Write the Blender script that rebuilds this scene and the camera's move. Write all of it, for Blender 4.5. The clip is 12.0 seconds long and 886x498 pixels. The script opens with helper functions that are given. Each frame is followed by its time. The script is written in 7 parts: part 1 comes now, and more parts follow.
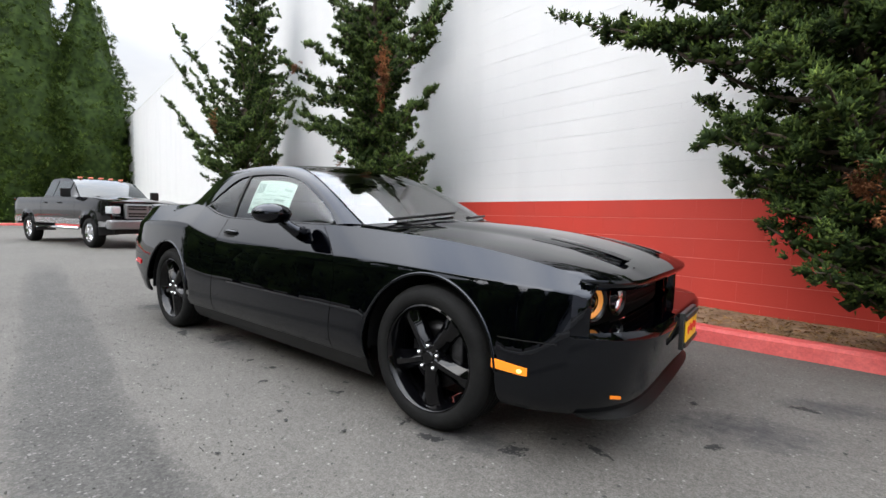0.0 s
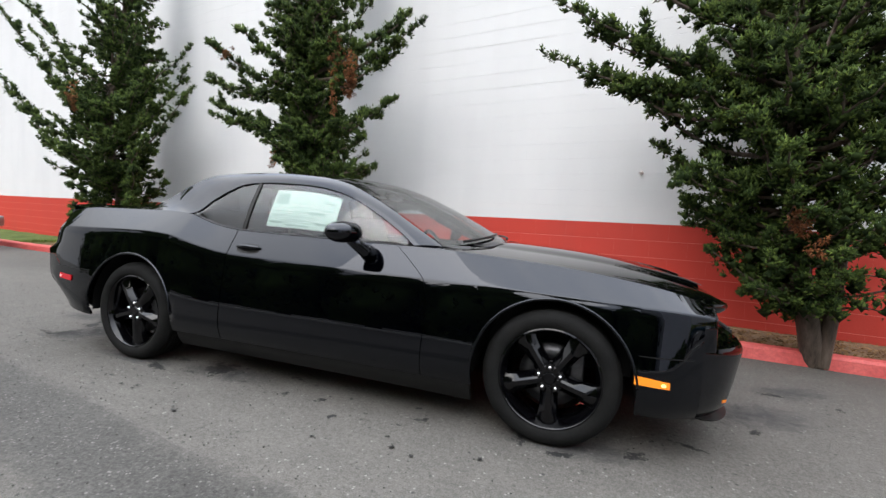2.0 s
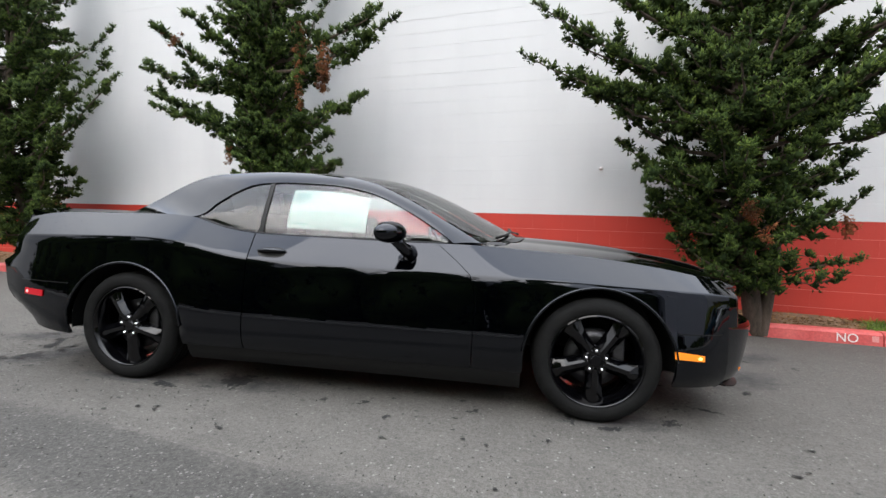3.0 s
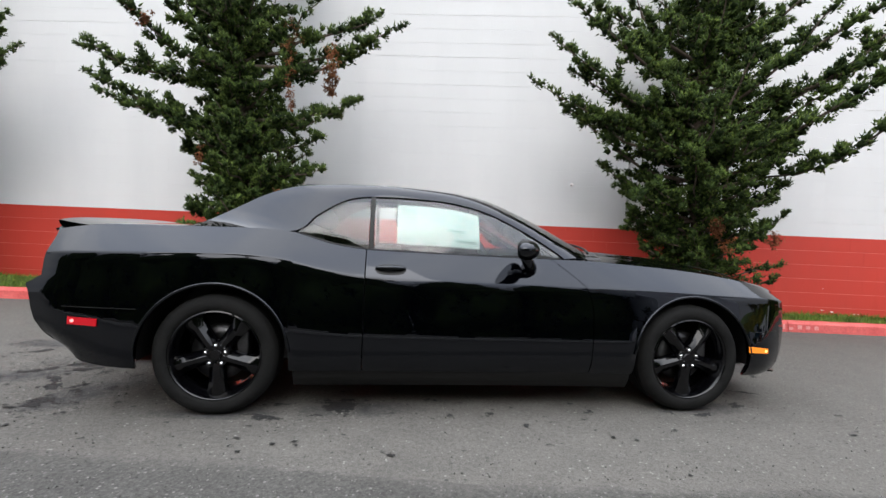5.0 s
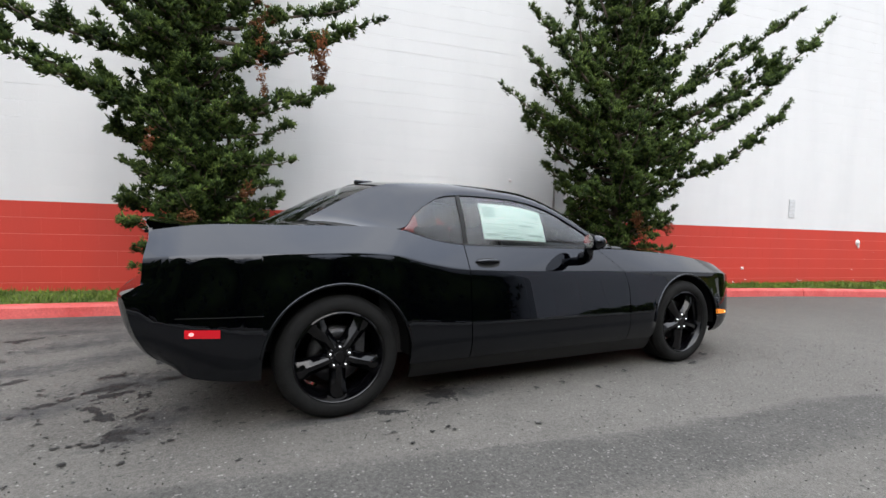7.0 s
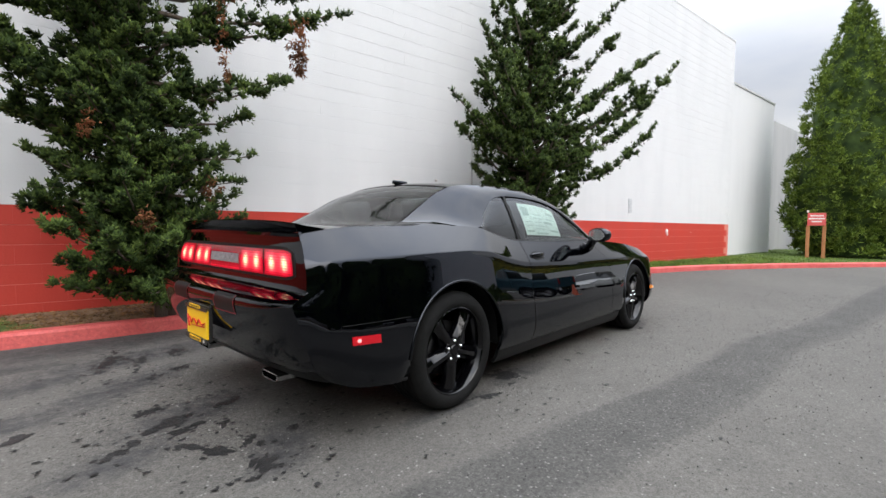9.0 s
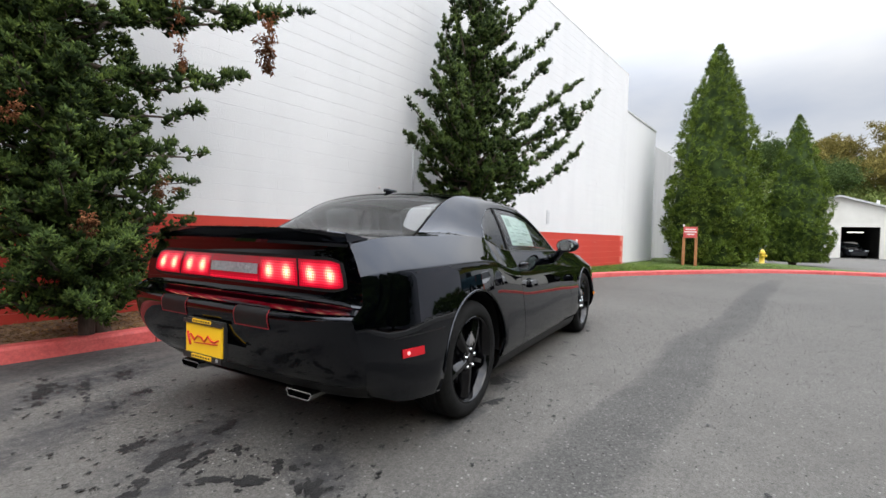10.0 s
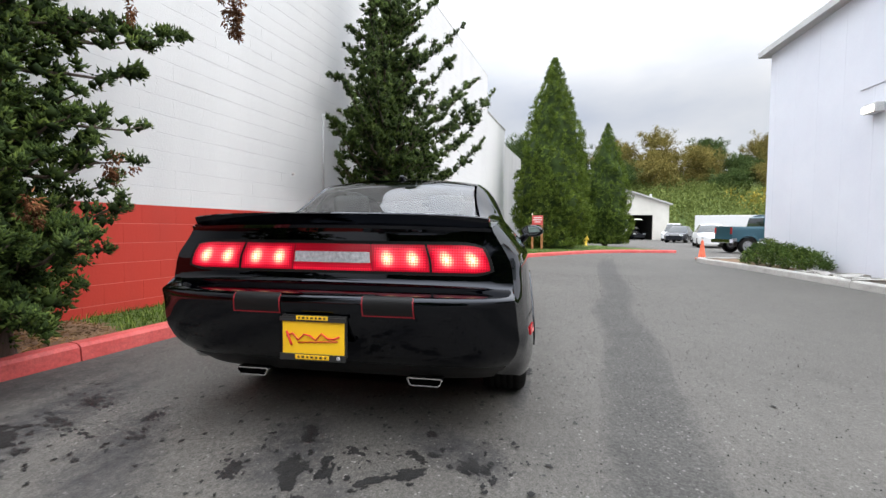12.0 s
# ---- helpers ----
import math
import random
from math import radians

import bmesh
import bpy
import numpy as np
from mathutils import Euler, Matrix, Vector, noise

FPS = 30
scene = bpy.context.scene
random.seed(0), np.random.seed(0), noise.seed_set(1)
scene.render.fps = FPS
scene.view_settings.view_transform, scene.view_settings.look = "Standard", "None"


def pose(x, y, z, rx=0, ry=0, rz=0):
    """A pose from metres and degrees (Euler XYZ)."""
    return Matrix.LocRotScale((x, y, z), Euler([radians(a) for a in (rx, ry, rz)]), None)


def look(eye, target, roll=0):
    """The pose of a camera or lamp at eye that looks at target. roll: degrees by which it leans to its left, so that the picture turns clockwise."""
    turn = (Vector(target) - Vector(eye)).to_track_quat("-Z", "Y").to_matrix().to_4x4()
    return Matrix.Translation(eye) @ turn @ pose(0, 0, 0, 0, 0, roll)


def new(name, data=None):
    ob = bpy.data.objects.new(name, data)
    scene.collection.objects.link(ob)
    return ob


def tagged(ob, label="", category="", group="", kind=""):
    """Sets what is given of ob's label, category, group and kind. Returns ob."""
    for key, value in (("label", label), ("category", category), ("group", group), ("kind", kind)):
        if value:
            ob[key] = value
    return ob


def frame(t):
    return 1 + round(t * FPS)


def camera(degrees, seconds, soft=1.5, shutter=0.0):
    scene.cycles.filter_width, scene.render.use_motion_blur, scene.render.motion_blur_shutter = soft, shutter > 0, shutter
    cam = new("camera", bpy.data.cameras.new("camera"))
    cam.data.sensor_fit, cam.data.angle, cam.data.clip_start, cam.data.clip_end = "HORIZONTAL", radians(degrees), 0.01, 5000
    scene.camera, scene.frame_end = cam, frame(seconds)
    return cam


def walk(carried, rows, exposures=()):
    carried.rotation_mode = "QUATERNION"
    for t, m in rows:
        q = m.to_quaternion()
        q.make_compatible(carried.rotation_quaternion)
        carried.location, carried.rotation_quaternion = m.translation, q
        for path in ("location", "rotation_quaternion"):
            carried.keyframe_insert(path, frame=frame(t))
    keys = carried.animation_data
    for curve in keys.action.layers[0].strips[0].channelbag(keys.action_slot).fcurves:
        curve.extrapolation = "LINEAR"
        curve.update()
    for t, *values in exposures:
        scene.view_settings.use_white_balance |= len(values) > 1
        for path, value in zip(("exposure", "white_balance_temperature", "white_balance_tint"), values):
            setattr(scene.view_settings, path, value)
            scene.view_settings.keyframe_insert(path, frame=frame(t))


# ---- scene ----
cam = camera(89.8, 12.0)
PATH = [
    (0, (2.816, -2.535, 1.029), (1.592, -0.96, 0.886), 1.3),
    (0.5, (2.565, -2.741, 1.054), (1.461, -1.08, 0.915), 2.0),
    (1, (2.307, -2.945, 1.07), (1.327, -1.205, 0.957), 2.5),
    (1.5, (1.964, -3.063, 1.075), (1.158, -1.237, 0.95), 2.2),
    (2, (1.653, -3.21, 1.088), (1.003, -1.321, 0.99), 3.4),
    (2.5, (1.359, -3.398, 1.083), (0.908, -1.454, 0.96), 3.4),
    (3, (0.981, -3.452, 1.077), (0.679, -1.478, 0.97), 1.9),
    (3.2, (0.9, -3.463, 1.08), (0.614, -1.485, 0.989), 1.5),
    (4.8, (-0.38, -3.605, 1.114), (-0.158, -1.619, 1.029), 1.9),
    (5, (-0.512, -3.584, 1.111), (-0.266, -1.601, 1.037), 2.4),
    (5.5, (-0.93, -3.611, 1.116), (-0.504, -1.66, 1.022), 2.6),
    (6, (-1.308, -3.542, 1.087), (-0.758, -1.622, 0.986), 2.2),
    (6.5, (-1.667, -3.439, 1.101), (-0.956, -1.573, 0.995), 2.3),
    (7, (-2.075, -3.385, 1.102), (-1.184, -1.597, 1.003), 1.7),
    (7.2, (-2.205, -3.342, 1.09), (-1.283, -1.57, 1.004), 1.9),
    (8.8, (-3.359, -2.724, 1.085), (-1.938, -1.32, 0.991), 1.2),
    (9, (-3.46, -2.623, 1.081), (-1.985, -1.276, 0.984), 0.5),
    (9.5, (-3.664, -2.353, 1.083), (-2.061, -1.16, 1.006), 1.6),
    (10, (-3.89, -2.093, 1.091), (-2.158, -1.095, 1.032), 1.4),
    (10.5, (-4.052, -1.817, 1.061), (-2.24, -0.974, 0.978), 0.7),
    (11, (-4.176, -1.498, 1.057), (-2.294, -0.83, 0.955), 0.8),
    (11.5, (-4.331, -1.18, 1.061), (-2.39, -0.704, 0.995), 0.4),
    (12, (-4.435, -0.875, 1.043), (-2.465, -0.543, 0.952), 0.5),
]
walk(cam, [(t, look(eye, target, roll)) for t, eye, target, roll in PATH], exposures=[(0, 0.04), (1.2, -0.02), (2.5, -0.14), (5.5, -0.20), (9.5, -0.20), (12, -0.14)])

# ---------------------------------------------------------------- light
world = bpy.data.worlds.new("overcast_sky")
scene.world = world
world.use_nodes = True
wn, wl = world.node_tree.nodes, world.node_tree.links
wn.clear()
w_out = wn.new("ShaderNodeOutputWorld")
w_bg = wn.new("ShaderNodeBackground")
w_sky = wn.new("ShaderNodeTexSky")
w_sky.sky_type = "NISHITA"
w_sky.sun_disc = False
w_sky.sun_elevation, w_sky.sun_rotation = radians(48), radians(200)
w_co = wn.new("ShaderNodeTexCoord")
w_map = wn.new("ShaderNodeMapping")
w_map.inputs["Scale"].default_value = (1.0, 1.0, 2.6)
w_noise = wn.new("ShaderNodeTexNoise")
w_noise.inputs["Scale"].default_value, w_noise.inputs["Detail"].default_value, w_noise.inputs["Roughness"].default_value = 2.3, 6.0, 0.5
w_ramp = wn.new("ShaderNodeValToRGB")
w_ramp.color_ramp.elements[0].position, w_ramp.color_ramp.elements[0].color = 0.30, (7.4, 8.1, 9.5, 1)
w_ramp.color_ramp.elements[1].position, w_ramp.color_ramp.elements[1].color = 0.62, (10.8, 11.0, 11.4, 1)
w_mix = wn.new("ShaderNodeMix")
w_mix.data_type = "RGBA"
w_mix.inputs["Factor"].default_value = 0.94
wl.new(w_co.outputs["Generated"], w_map.inputs["Vector"])
wl.new(w_map.outputs["Vector"], w_noise.inputs["Vector"])
wl.new(w_noise.outputs["Fac"], w_ramp.inputs["Fac"])
wl.new(w_sky.outputs["Color"], w_mix.inputs[6])
wl.new(w_ramp.outputs["Color"], w_mix.inputs[7])
w_sep = wn.new("ShaderNodeSeparateXYZ")
wl.new(w_co.outputs["Generated"], w_sep.inputs["Vector"])
w_grad = wn.new("ShaderNodeMapRange")
w_grad.interpolation_type = "SMOOTHSTEP"
w_grad.inputs["From Min"].default_value, w_grad.inputs["From Max"].default_value = 0.22, 0.95
w_grad.inputs["To Min"].default_value, w_grad.inputs["To Max"].default_value = 1.0, 6.9
wl.new(w_sep.outputs["Z"], w_grad.inputs["Value"])
w_scale = wn.new("ShaderNodeVectorMath")
w_scale.operation = "SCALE"
wl.new(w_mix.outputs[2], w_scale.inputs[0])
wl.new(w_grad.outputs["Result"], w_scale.inputs["Scale"])
wl.new(w_scale.outputs["Vector"], w_bg.inputs["Color"])
wl.new(w_bg.outputs["Background"], w_out.inputs["Surface"])
w_bg.inputs["Strength"].default_value = 0.086

sun = new("sun", bpy.data.lights.new("sun", "SUN"))
sun.data.energy, sun.data.angle, sun.data.color = 1.5, radians(40), (1.0, 0.93, 0.84)
sun.matrix_world = look((-6, -22, 20), (0, 0, 0))
scene.view_settings.exposure = 0.0


# ---------------------------------------------------------------- materials
def principled(name, base, rough=0.5, metal=0.0, ior=1.45, spec=0.5):
    m = bpy.data.materials.new(name)
    m.use_nodes = True
    b = m.node_tree.nodes["Principled BSDF"]
    b.inputs["Base Color"].default_value = (*base, 1)
    b.inputs["Roughness"].default_value = rough
    b.inputs["Metallic"].default_value = metal
    b.inputs["IOR"].default_value = ior
    b.inputs["Specular IOR Level"].default_value = spec
    return m, m.node_tree.nodes, m.node_tree.links, b


def add_noise(nodes, links, scale, detail=4.0, rough=0.6, coords="Object", stretch=(1, 1, 1)):
    co = nodes.new("ShaderNodeTexCoord")
    mp = nodes.new("ShaderNodeMapping")
    mp.inputs["Scale"].default_value = stretch
    nz = nodes.new("ShaderNodeTexNoise")
    nz.inputs["Scale"].default_value, nz.inputs["Detail"].default_value, nz.inputs["Roughness"].default_value = scale, detail, rough
    links.new(co.outputs[coords], mp.inputs["Vector"])
    links.new(mp.outputs["Vector"], nz.inputs["Vector"])
    return nz.outputs["Fac"]


def ramp(nodes, links, fac, stops):
    r = nodes.new("ShaderNodeValToRGB")
    els = r.color_ramp.elements
    while len(els) < len(stops):
        els.new(0.5)
    for e, (p, c) in zip(els, stops):
        e.position, e.color = p, (*c, 1) if len(c) == 3 else c
    links.new(fac, r.inputs["Fac"])
    return r.outputs["Color"]


def mix(nodes, links, fac, a, b, mode="MIX"):
    m = nodes.new("ShaderNodeMix")
    m.data_type, m.blend_type = "RGBA", mode
    for slot, value in ((0, fac), (6, a), (7, b)):
        if isinstance(value, (int, float)):
            m.inputs[slot].default_value = value
        elif isinstance(value, tuple):
            m.inputs[slot].default_value = (*value, 1)
        else:
            links.new(value, m.inputs[slot])
    return m.outputs[2]


def bump(nodes, links, b, height, strength=0.3, distance=0.01):
    bp = nodes.new("ShaderNodeBump")
    bp.inputs["Strength"].default_value, bp.inputs["Distance"].default_value = strength, distance
    links.new(height, bp.inputs["Height"])
    links.new(bp.outputs["Normal"], b.inputs["Normal"])


def surface(name, low, high, rough=0.7, scale=6.0, fine=60.0, bump_by=0.2, metal=0.0, spec=0.5, coords="Object", stretch=(1, 1, 1), depth=0.01, grain=0.22):
    """Two-scale mottled material between two colours with fine relief."""
    m, n, l, b = principled(name, low, rough, metal, spec=spec)
    big = add_noise(n, l, scale, 4, 0.6, coords, stretch)
    small = add_noise(n, l, fine, 3, 0.7, coords, stretch)
    c1 = ramp(n, l, big, [(0.3, low), (0.7, high)])
    c2 = ramp(n, l, small, [(0.25, (1 - grain,) * 3), (0.75, (1 + grain,) * 3)])
    l.new(mix(n, l, 1.0, c1, c2, "MULTIPLY"), b.inputs["Base Color"])
    if bump_by:
        bump(n, l, b, small, bump_by, depth)
    return m


def plain(name, base, rough=0.5, metal=0.0, spec=0.5, ior=1.45):
    return principled(name, base, rough, metal, ior, spec)[0]


def glow(name, base, emit, strength, rough=0.2):
    m, n, l, b = principled(name, base, rough)
    b.inputs["Emission Color"].default_value = (*emit, 1)
    b.inputs["Emission Strength"].default_value = strength
    return m


def glass(name, tint, ior=1.85, rough=0.0):
    """A thin pane: clear see-through tinted film under a mirror-like coat."""
    m = bpy.data.materials.new(name)
    m.use_nodes = True
    n, l = m.node_tree.nodes, m.node_tree.links
    n.clear()
    out = n.new("ShaderNodeOutputMaterial")
    tr = n.new("ShaderNodeBsdfTransparent")
    tr.inputs["Color"].default_value = (*tint, 1)
    gl = n.new("ShaderNodeBsdfGlossy")
    gl.inputs["Roughness"].default_value = rough
    fr = n.new("ShaderNodeFresnel")
    fr.inputs["IOR"].default_value = ior
    mx = n.new("ShaderNodeMixShader")
    l.new(fr.outputs["Fac"], mx.inputs[0])
    l.new(tr.outputs["BSDF"], mx.inputs[1])
    l.new(gl.outputs["BSDF"], mx.inputs[2])
    l.new(mx.outputs["Shader"], out.inputs["Surface"])
    return m


def stones(n, l, scale, low, high):
    """A scatter of single stones: white where one lies."""
    grit = n.new("ShaderNodeTexVoronoi")
    grit.inputs["Scale"].default_value = scale
    co = n.new("ShaderNodeTexCoord")
    l.new(co.outputs["Object"], grit.inputs["Vector"])
    pick = ramp(n, l, grit.outputs["Color"], [(low, (0, 0, 0)), (high, (1, 1, 1))])
    core = ramp(n, l, grit.outputs["Distance"], [(0.35, (1, 1, 1)), (0.55, (0, 0, 0))])
    return mix(n, l, 1.0, pick, core, "MULTIPLY")


def asphalt_colour(n, l):
    """Worn grey asphalt: broad tone, blotches, gravel relief, sand grain, pale and dark stones."""
    big = add_noise(n, l, 0.35, 5, 0.6)
    mid = add_noise(n, l, 5.0, 8, 0.75)
    coarse = add_noise(n, l, 42, 4, 0.7)
    fine = add_noise(n, l, 130, 3, 0.75)
    c = ramp(n, l, big, [(0.3, (0.080, 0.076, 0.069)), (0.7, (0.104, 0.099, 0.090))])
    c = mix(n, l, 1.0, c, ramp(n, l, mid, [(0.25, (0.80, 0.80, 0.80)), (0.7, (1.10, 1.09, 1.08))]), "MULTIPLY")
    c = mix(n, l, 1.0, c, ramp(n, l, coarse, [(0.3, (0.72, 0.72, 0.72)), (0.7, (1.26, 1.26, 1.26))]), "MULTIPLY")
    c = mix(n, l, 1.0, c, ramp(n, l, fine, [(0.3, (0.55, 0.55, 0.55)), (0.72, (1.45, 1.45, 1.45))]), "MULTIPLY")
    c = mix(n, l, stones(n, l, 75, 0.86, 0.90), c, (0.19, 0.183, 0.17))
    return mix(n, l, stones(n, l, 48, 0.90, 0.93), c, (0.038, 0.037, 0.035)), coarse


def patch_colour(n, l):
    """Darker, open-textured trench fill with many pale stones showing."""
    mid = add_noise(n, l, 2.6, 6, 0.7)
    coarse = add_noise(n, l, 48, 4, 0.75)
    fine = add_noise(n, l, 110, 3, 0.75)
    c = ramp(n, l, mid, [(0.3, (0.040, 0.039, 0.036)), (0.7, (0.064, 0.062, 0.057))])
    c = mix(n, l, 1.0, c, ramp(n, l, coarse, [(0.32, (0.55, 0.55, 0.55)), (0.68, (1.45, 1.45, 1.45))]), "MULTIPLY")
    c = mix(n, l, 1.0, c, ramp(n, l, fine, [(0.3, (0.6, 0.6, 0.6)), (0.72, (1.4, 1.4, 1.4))]), "MULTIPLY")
    return mix(n, l, stones(n, l, 70, 0.80, 0.85), c, (0.15, 0.145, 0.135))


def plain_colour(value):
    def fn(n, l):
        nz = add_noise(n, l, 12, 4, 0.6)
        return ramp(n, l, nz, [(0.3, tuple(v * 0.75 for v in value)), (0.7, tuple(v * 1.25 for v in value))])
    return fn


def make_asphalt(name="asphalt", over=None, low=0.0, high=1.0, scale=30.0, top=1.0, rough=1.1):
    """Asphalt; with over, a second tone that breaks up towards the rim by the mesh's own 'mask' value."""
    m, n, l, b = principled(name, (0.1, 0.1, 0.1), 0.85, spec=0.35)
    c, fine = asphalt_colour(n, l)
    if over:
        at = n.new("ShaderNodeAttribute")
        at.attribute_name = "mask"
        nz = add_noise(n, l, scale, 6, 0.75)
        add = n.new("ShaderNodeMath")
        add.operation = "MULTIPLY_ADD"
        l.new(nz, add.inputs[0])
        add.inputs[1].default_value = rough
        l.new(at.outputs["Fac"], add.inputs[2])
        mr = n.new("ShaderNodeMapRange")
        mr.inputs["From Min"].default_value, mr.inputs["From Max"].default_value = low, high
        mr.inputs["To Max"].default_value = top
        l.new(add.outputs[0], mr.inputs["Value"])
        c = mix(n, l, mr.outputs["Result"], c, over(n, l))
    l.new(c, b.inputs["Base Color"])
    bump(n, l, b, fine, 0.7, 0.006)
    return m


def make_block_paint(name, colour, dark):
    """Masonry paint: each block a shade of its own, rain streaks, fine stipple."""
    m, n, l, b = principled(name, colour, 0.62, spec=0.4)
    info = n.new("ShaderNodeObjectInfo")
    geo = n.new("ShaderNodeNewGeometry")
    own = n.new("ShaderNodeMath")
    own.operation = "ADD"
    l.new(info.outputs["Random"], own.inputs[0])
    l.new(geo.outputs["Random Per Island"], own.inputs[1])
    fr = n.new("ShaderNodeMath")
    fr.operation = "FRACT"
    l.new(own.outputs[0], fr.inputs[0])
    c = ramp(n, l, fr.outputs[0], [(0.0, tuple(v * 0.982 for v in colour)), (1.0, colour)])
    pos = n.new("ShaderNodeMapping")
    pos.inputs["Scale"].default_value = (1.4, 1.4, 0.25)
    l.new(geo.outputs["Position"], pos.inputs["Vector"])
    st = n.new("ShaderNodeTexNoise")
    st.inputs["Scale"].default_value, st.inputs["Detail"].default_value = 1.2, 6
    l.new(pos.outputs["Vector"], st.inputs["Vector"])
    c = mix(n, l, ramp(n, l, st.outputs["Fac"], [(0.45, (0, 0, 0)), (0.8, (0.45, 0.45, 0.45))]), c, dark)
    l.new(c, b.inputs["Base Color"])
    fine = n.new("ShaderNodeTexNoise")
    fine.inputs["Scale"].default_value, fine.inputs["Detail"].default_value = 45, 4
    l.new(geo.outputs["Position"], fine.inputs["Vector"])
    bump(n, l, b, fine.outputs["Fac"], 0.35, 0.006)
    return m


def make_leaf(name, dark, mid, light, blotch=1.0):
    m, n, l, b = principled(name, mid, 0.75, spec=0.12)
    geo = n.new("ShaderNodeNewGeometry")
    own = ramp(n, l, geo.outputs["Random Per Island"], [(0.0, dark), (0.55, mid), (1.0, light)])
    nz = n.new("ShaderNodeTexNoise")
    nz.inputs["Scale"].default_value, nz.inputs["Detail"].default_value = 3.6, 4
    l.new(geo.outputs["Position"], nz.inputs["Vector"])
    c = mix(n, l, 1.0, own, ramp(n, l, nz.outputs["Fac"], [(0.32, (1 - 0.55 * blotch, 1 - 0.5 * blotch, 1 - 0.5 * blotch)), (0.70, (1 + 0.6 * blotch, 1 + 0.5 * blotch, 1 + 0.25 * blotch))]), "MULTIPLY")
    l.new(c, b.inputs["Base Color"])
    b.inputs["Subsurface Weight"].default_value = 0.0
    return m


ASPHALT = make_asphalt()
PATCH = make_asphalt("asphalt_patch", patch_colour, 1.05, 1.75, 18, 0.9, 1.9)
OIL = make_asphalt("oil_stain", plain_colour((0.014, 0.014, 0.014)), 1.02, 1.16, 24, 1.0, 1.6)
DAMP = make_asphalt("damp_stain", plain_colour((0.026, 0.026, 0.028)), 0.70, 1.15, 11, 0.85)
DRIP = surface("dried_drip", (0.012, 0.012, 0.012), (0.026, 0.025, 0.024), 0.65, 9, 80, 0.3, spec=0.25)
WHITE_BLOCK = make_block_paint("white_wall_paint", (0.66, 0.66, 0.66), (0.55, 0.555, 0.56))
RED_BLOCK = make_block_paint("red_wall_paint", (0.50, 0.046, 0.030), (0.38, 0.05, 0.038))
# Darker wall paint: shade on the far end and rear wing put into colour.
SHADED_BLOCK = make_block_paint("shaded_wall_paint", (0.42, 0.42, 0.42), (0.26, 0.26, 0.26))
MORTAR = surface("painted_mortar", (0.62, 0.62, 0.62), (0.66, 0.66, 0.66), 0.8)
# Paler than the blocks: light on the joint tops put into its colour.
RED_MORTAR_LIT = surface("red_mortar_lit", (0.60, 0.17, 0.13), (0.66, 0.21, 0.16), 0.8)
KERB_RED = surface("red_kerb_paint", (0.46, 0.06, 0.055), (0.60, 0.12, 0.11), 0.6, 3, 40, 0.35)
KERB_GREY = surface("concrete_kerb", (0.30, 0.29, 0.27), (0.42, 0.41, 0.38), 0.85, 3, 50, 0.35)
KERB_WORN = surface("worn_kerb_letters", (0.70, 0.62, 0.60), (0.82, 0.78, 0.76), 0.7, 20, 60, 0.2)
SOIL = surface("bark_mulch_soil", (0.10, 0.062, 0.038), (0.24, 0.16, 0.10), 0.95, 7, 45, 0.8, spec=0.2)
LAWN = surface("lawn_soil", (0.05, 0.075, 0.02), (0.10, 0.14, 0.04), 0.95, 4, 60, 0.8, spec=0.2)
GRASS = make_leaf("grass_blades", (0.06, 0.11, 0.02), (0.115, 0.19, 0.036), (0.19, 0.25, 0.07))
DRY = make_leaf("dry_needles", (0.13, 0.075, 0.035), (0.22, 0.13, 0.065), (0.32, 0.21, 0.11))
JUNIPER = make_leaf("juniper_foliage", (0.022, 0.040, 0.013), (0.044, 0.073, 0.019), (0.096, 0.136, 0.034))
CYPRESS = make_leaf("cypress_foliage", (0.050, 0.085, 0.016), (0.105, 0.160, 0.028), (0.175, 0.235, 0.046))
# Cypress leaves again, darkened: the far pair's shade is in the colour.
SHADE_CYPRESS = make_leaf("shaded_cypress_foliage", (0.022, 0.042, 0.010), (0.046, 0.078, 0.016), (0.080, 0.115, 0.026))
DARKFIR = make_leaf("dark_fir_foliage", (0.012, 0.024, 0.012), (0.022, 0.042, 0.018), (0.04, 0.065, 0.025))
SHRUB = make_leaf("shrub_foliage", (0.03, 0.06, 0.015), (0.07, 0.12, 0.03), (0.14, 0.19, 0.05))
BROWN = make_leaf("withered_foliage", (0.13, 0.05, 0.025), (0.25, 0.10, 0.05), (0.36, 0.17, 0.09))
BARK = surface("juniper_bark", (0.045, 0.033, 0.025), (0.12, 0.09, 0.07), 0.9, 8, 50, 0.7, stretch=(3, 3, 0.5))
METAL_WALL = surface("pale_metal_siding", (0.60, 0.62, 0.68), (0.66, 0.68, 0.73), 0.5, 0.6, 30, 0.03, grain=0.02)
TRIM = surface("grey_metal_trim", (0.42, 0.42, 0.42), (0.52, 0.52, 0.51), 0.5, 2, 40, 0.05)
VENT_GREY = surface("grey_painted_plate", (0.50, 0.51, 0.52), (0.56, 0.57, 0.58), 0.6, 4, 40, 0.05)
CREAM = surface("cream_siding", (0.62, 0.60, 0.54), (0.70, 0.68, 0.62), 0.7, 1, 20, 0.1, grain=0.05)
DARK_IN = surface("dark_garage_interior", (0.02, 0.02, 0.02), (0.04, 0.04, 0.038), 0.9)
WOOD = surface("orange_stained_post", (0.32, 0.13, 0.05), (0.45, 0.20, 0.08), 0.7, 6, 40, 0.3, stretch=(3, 3, 0.4))

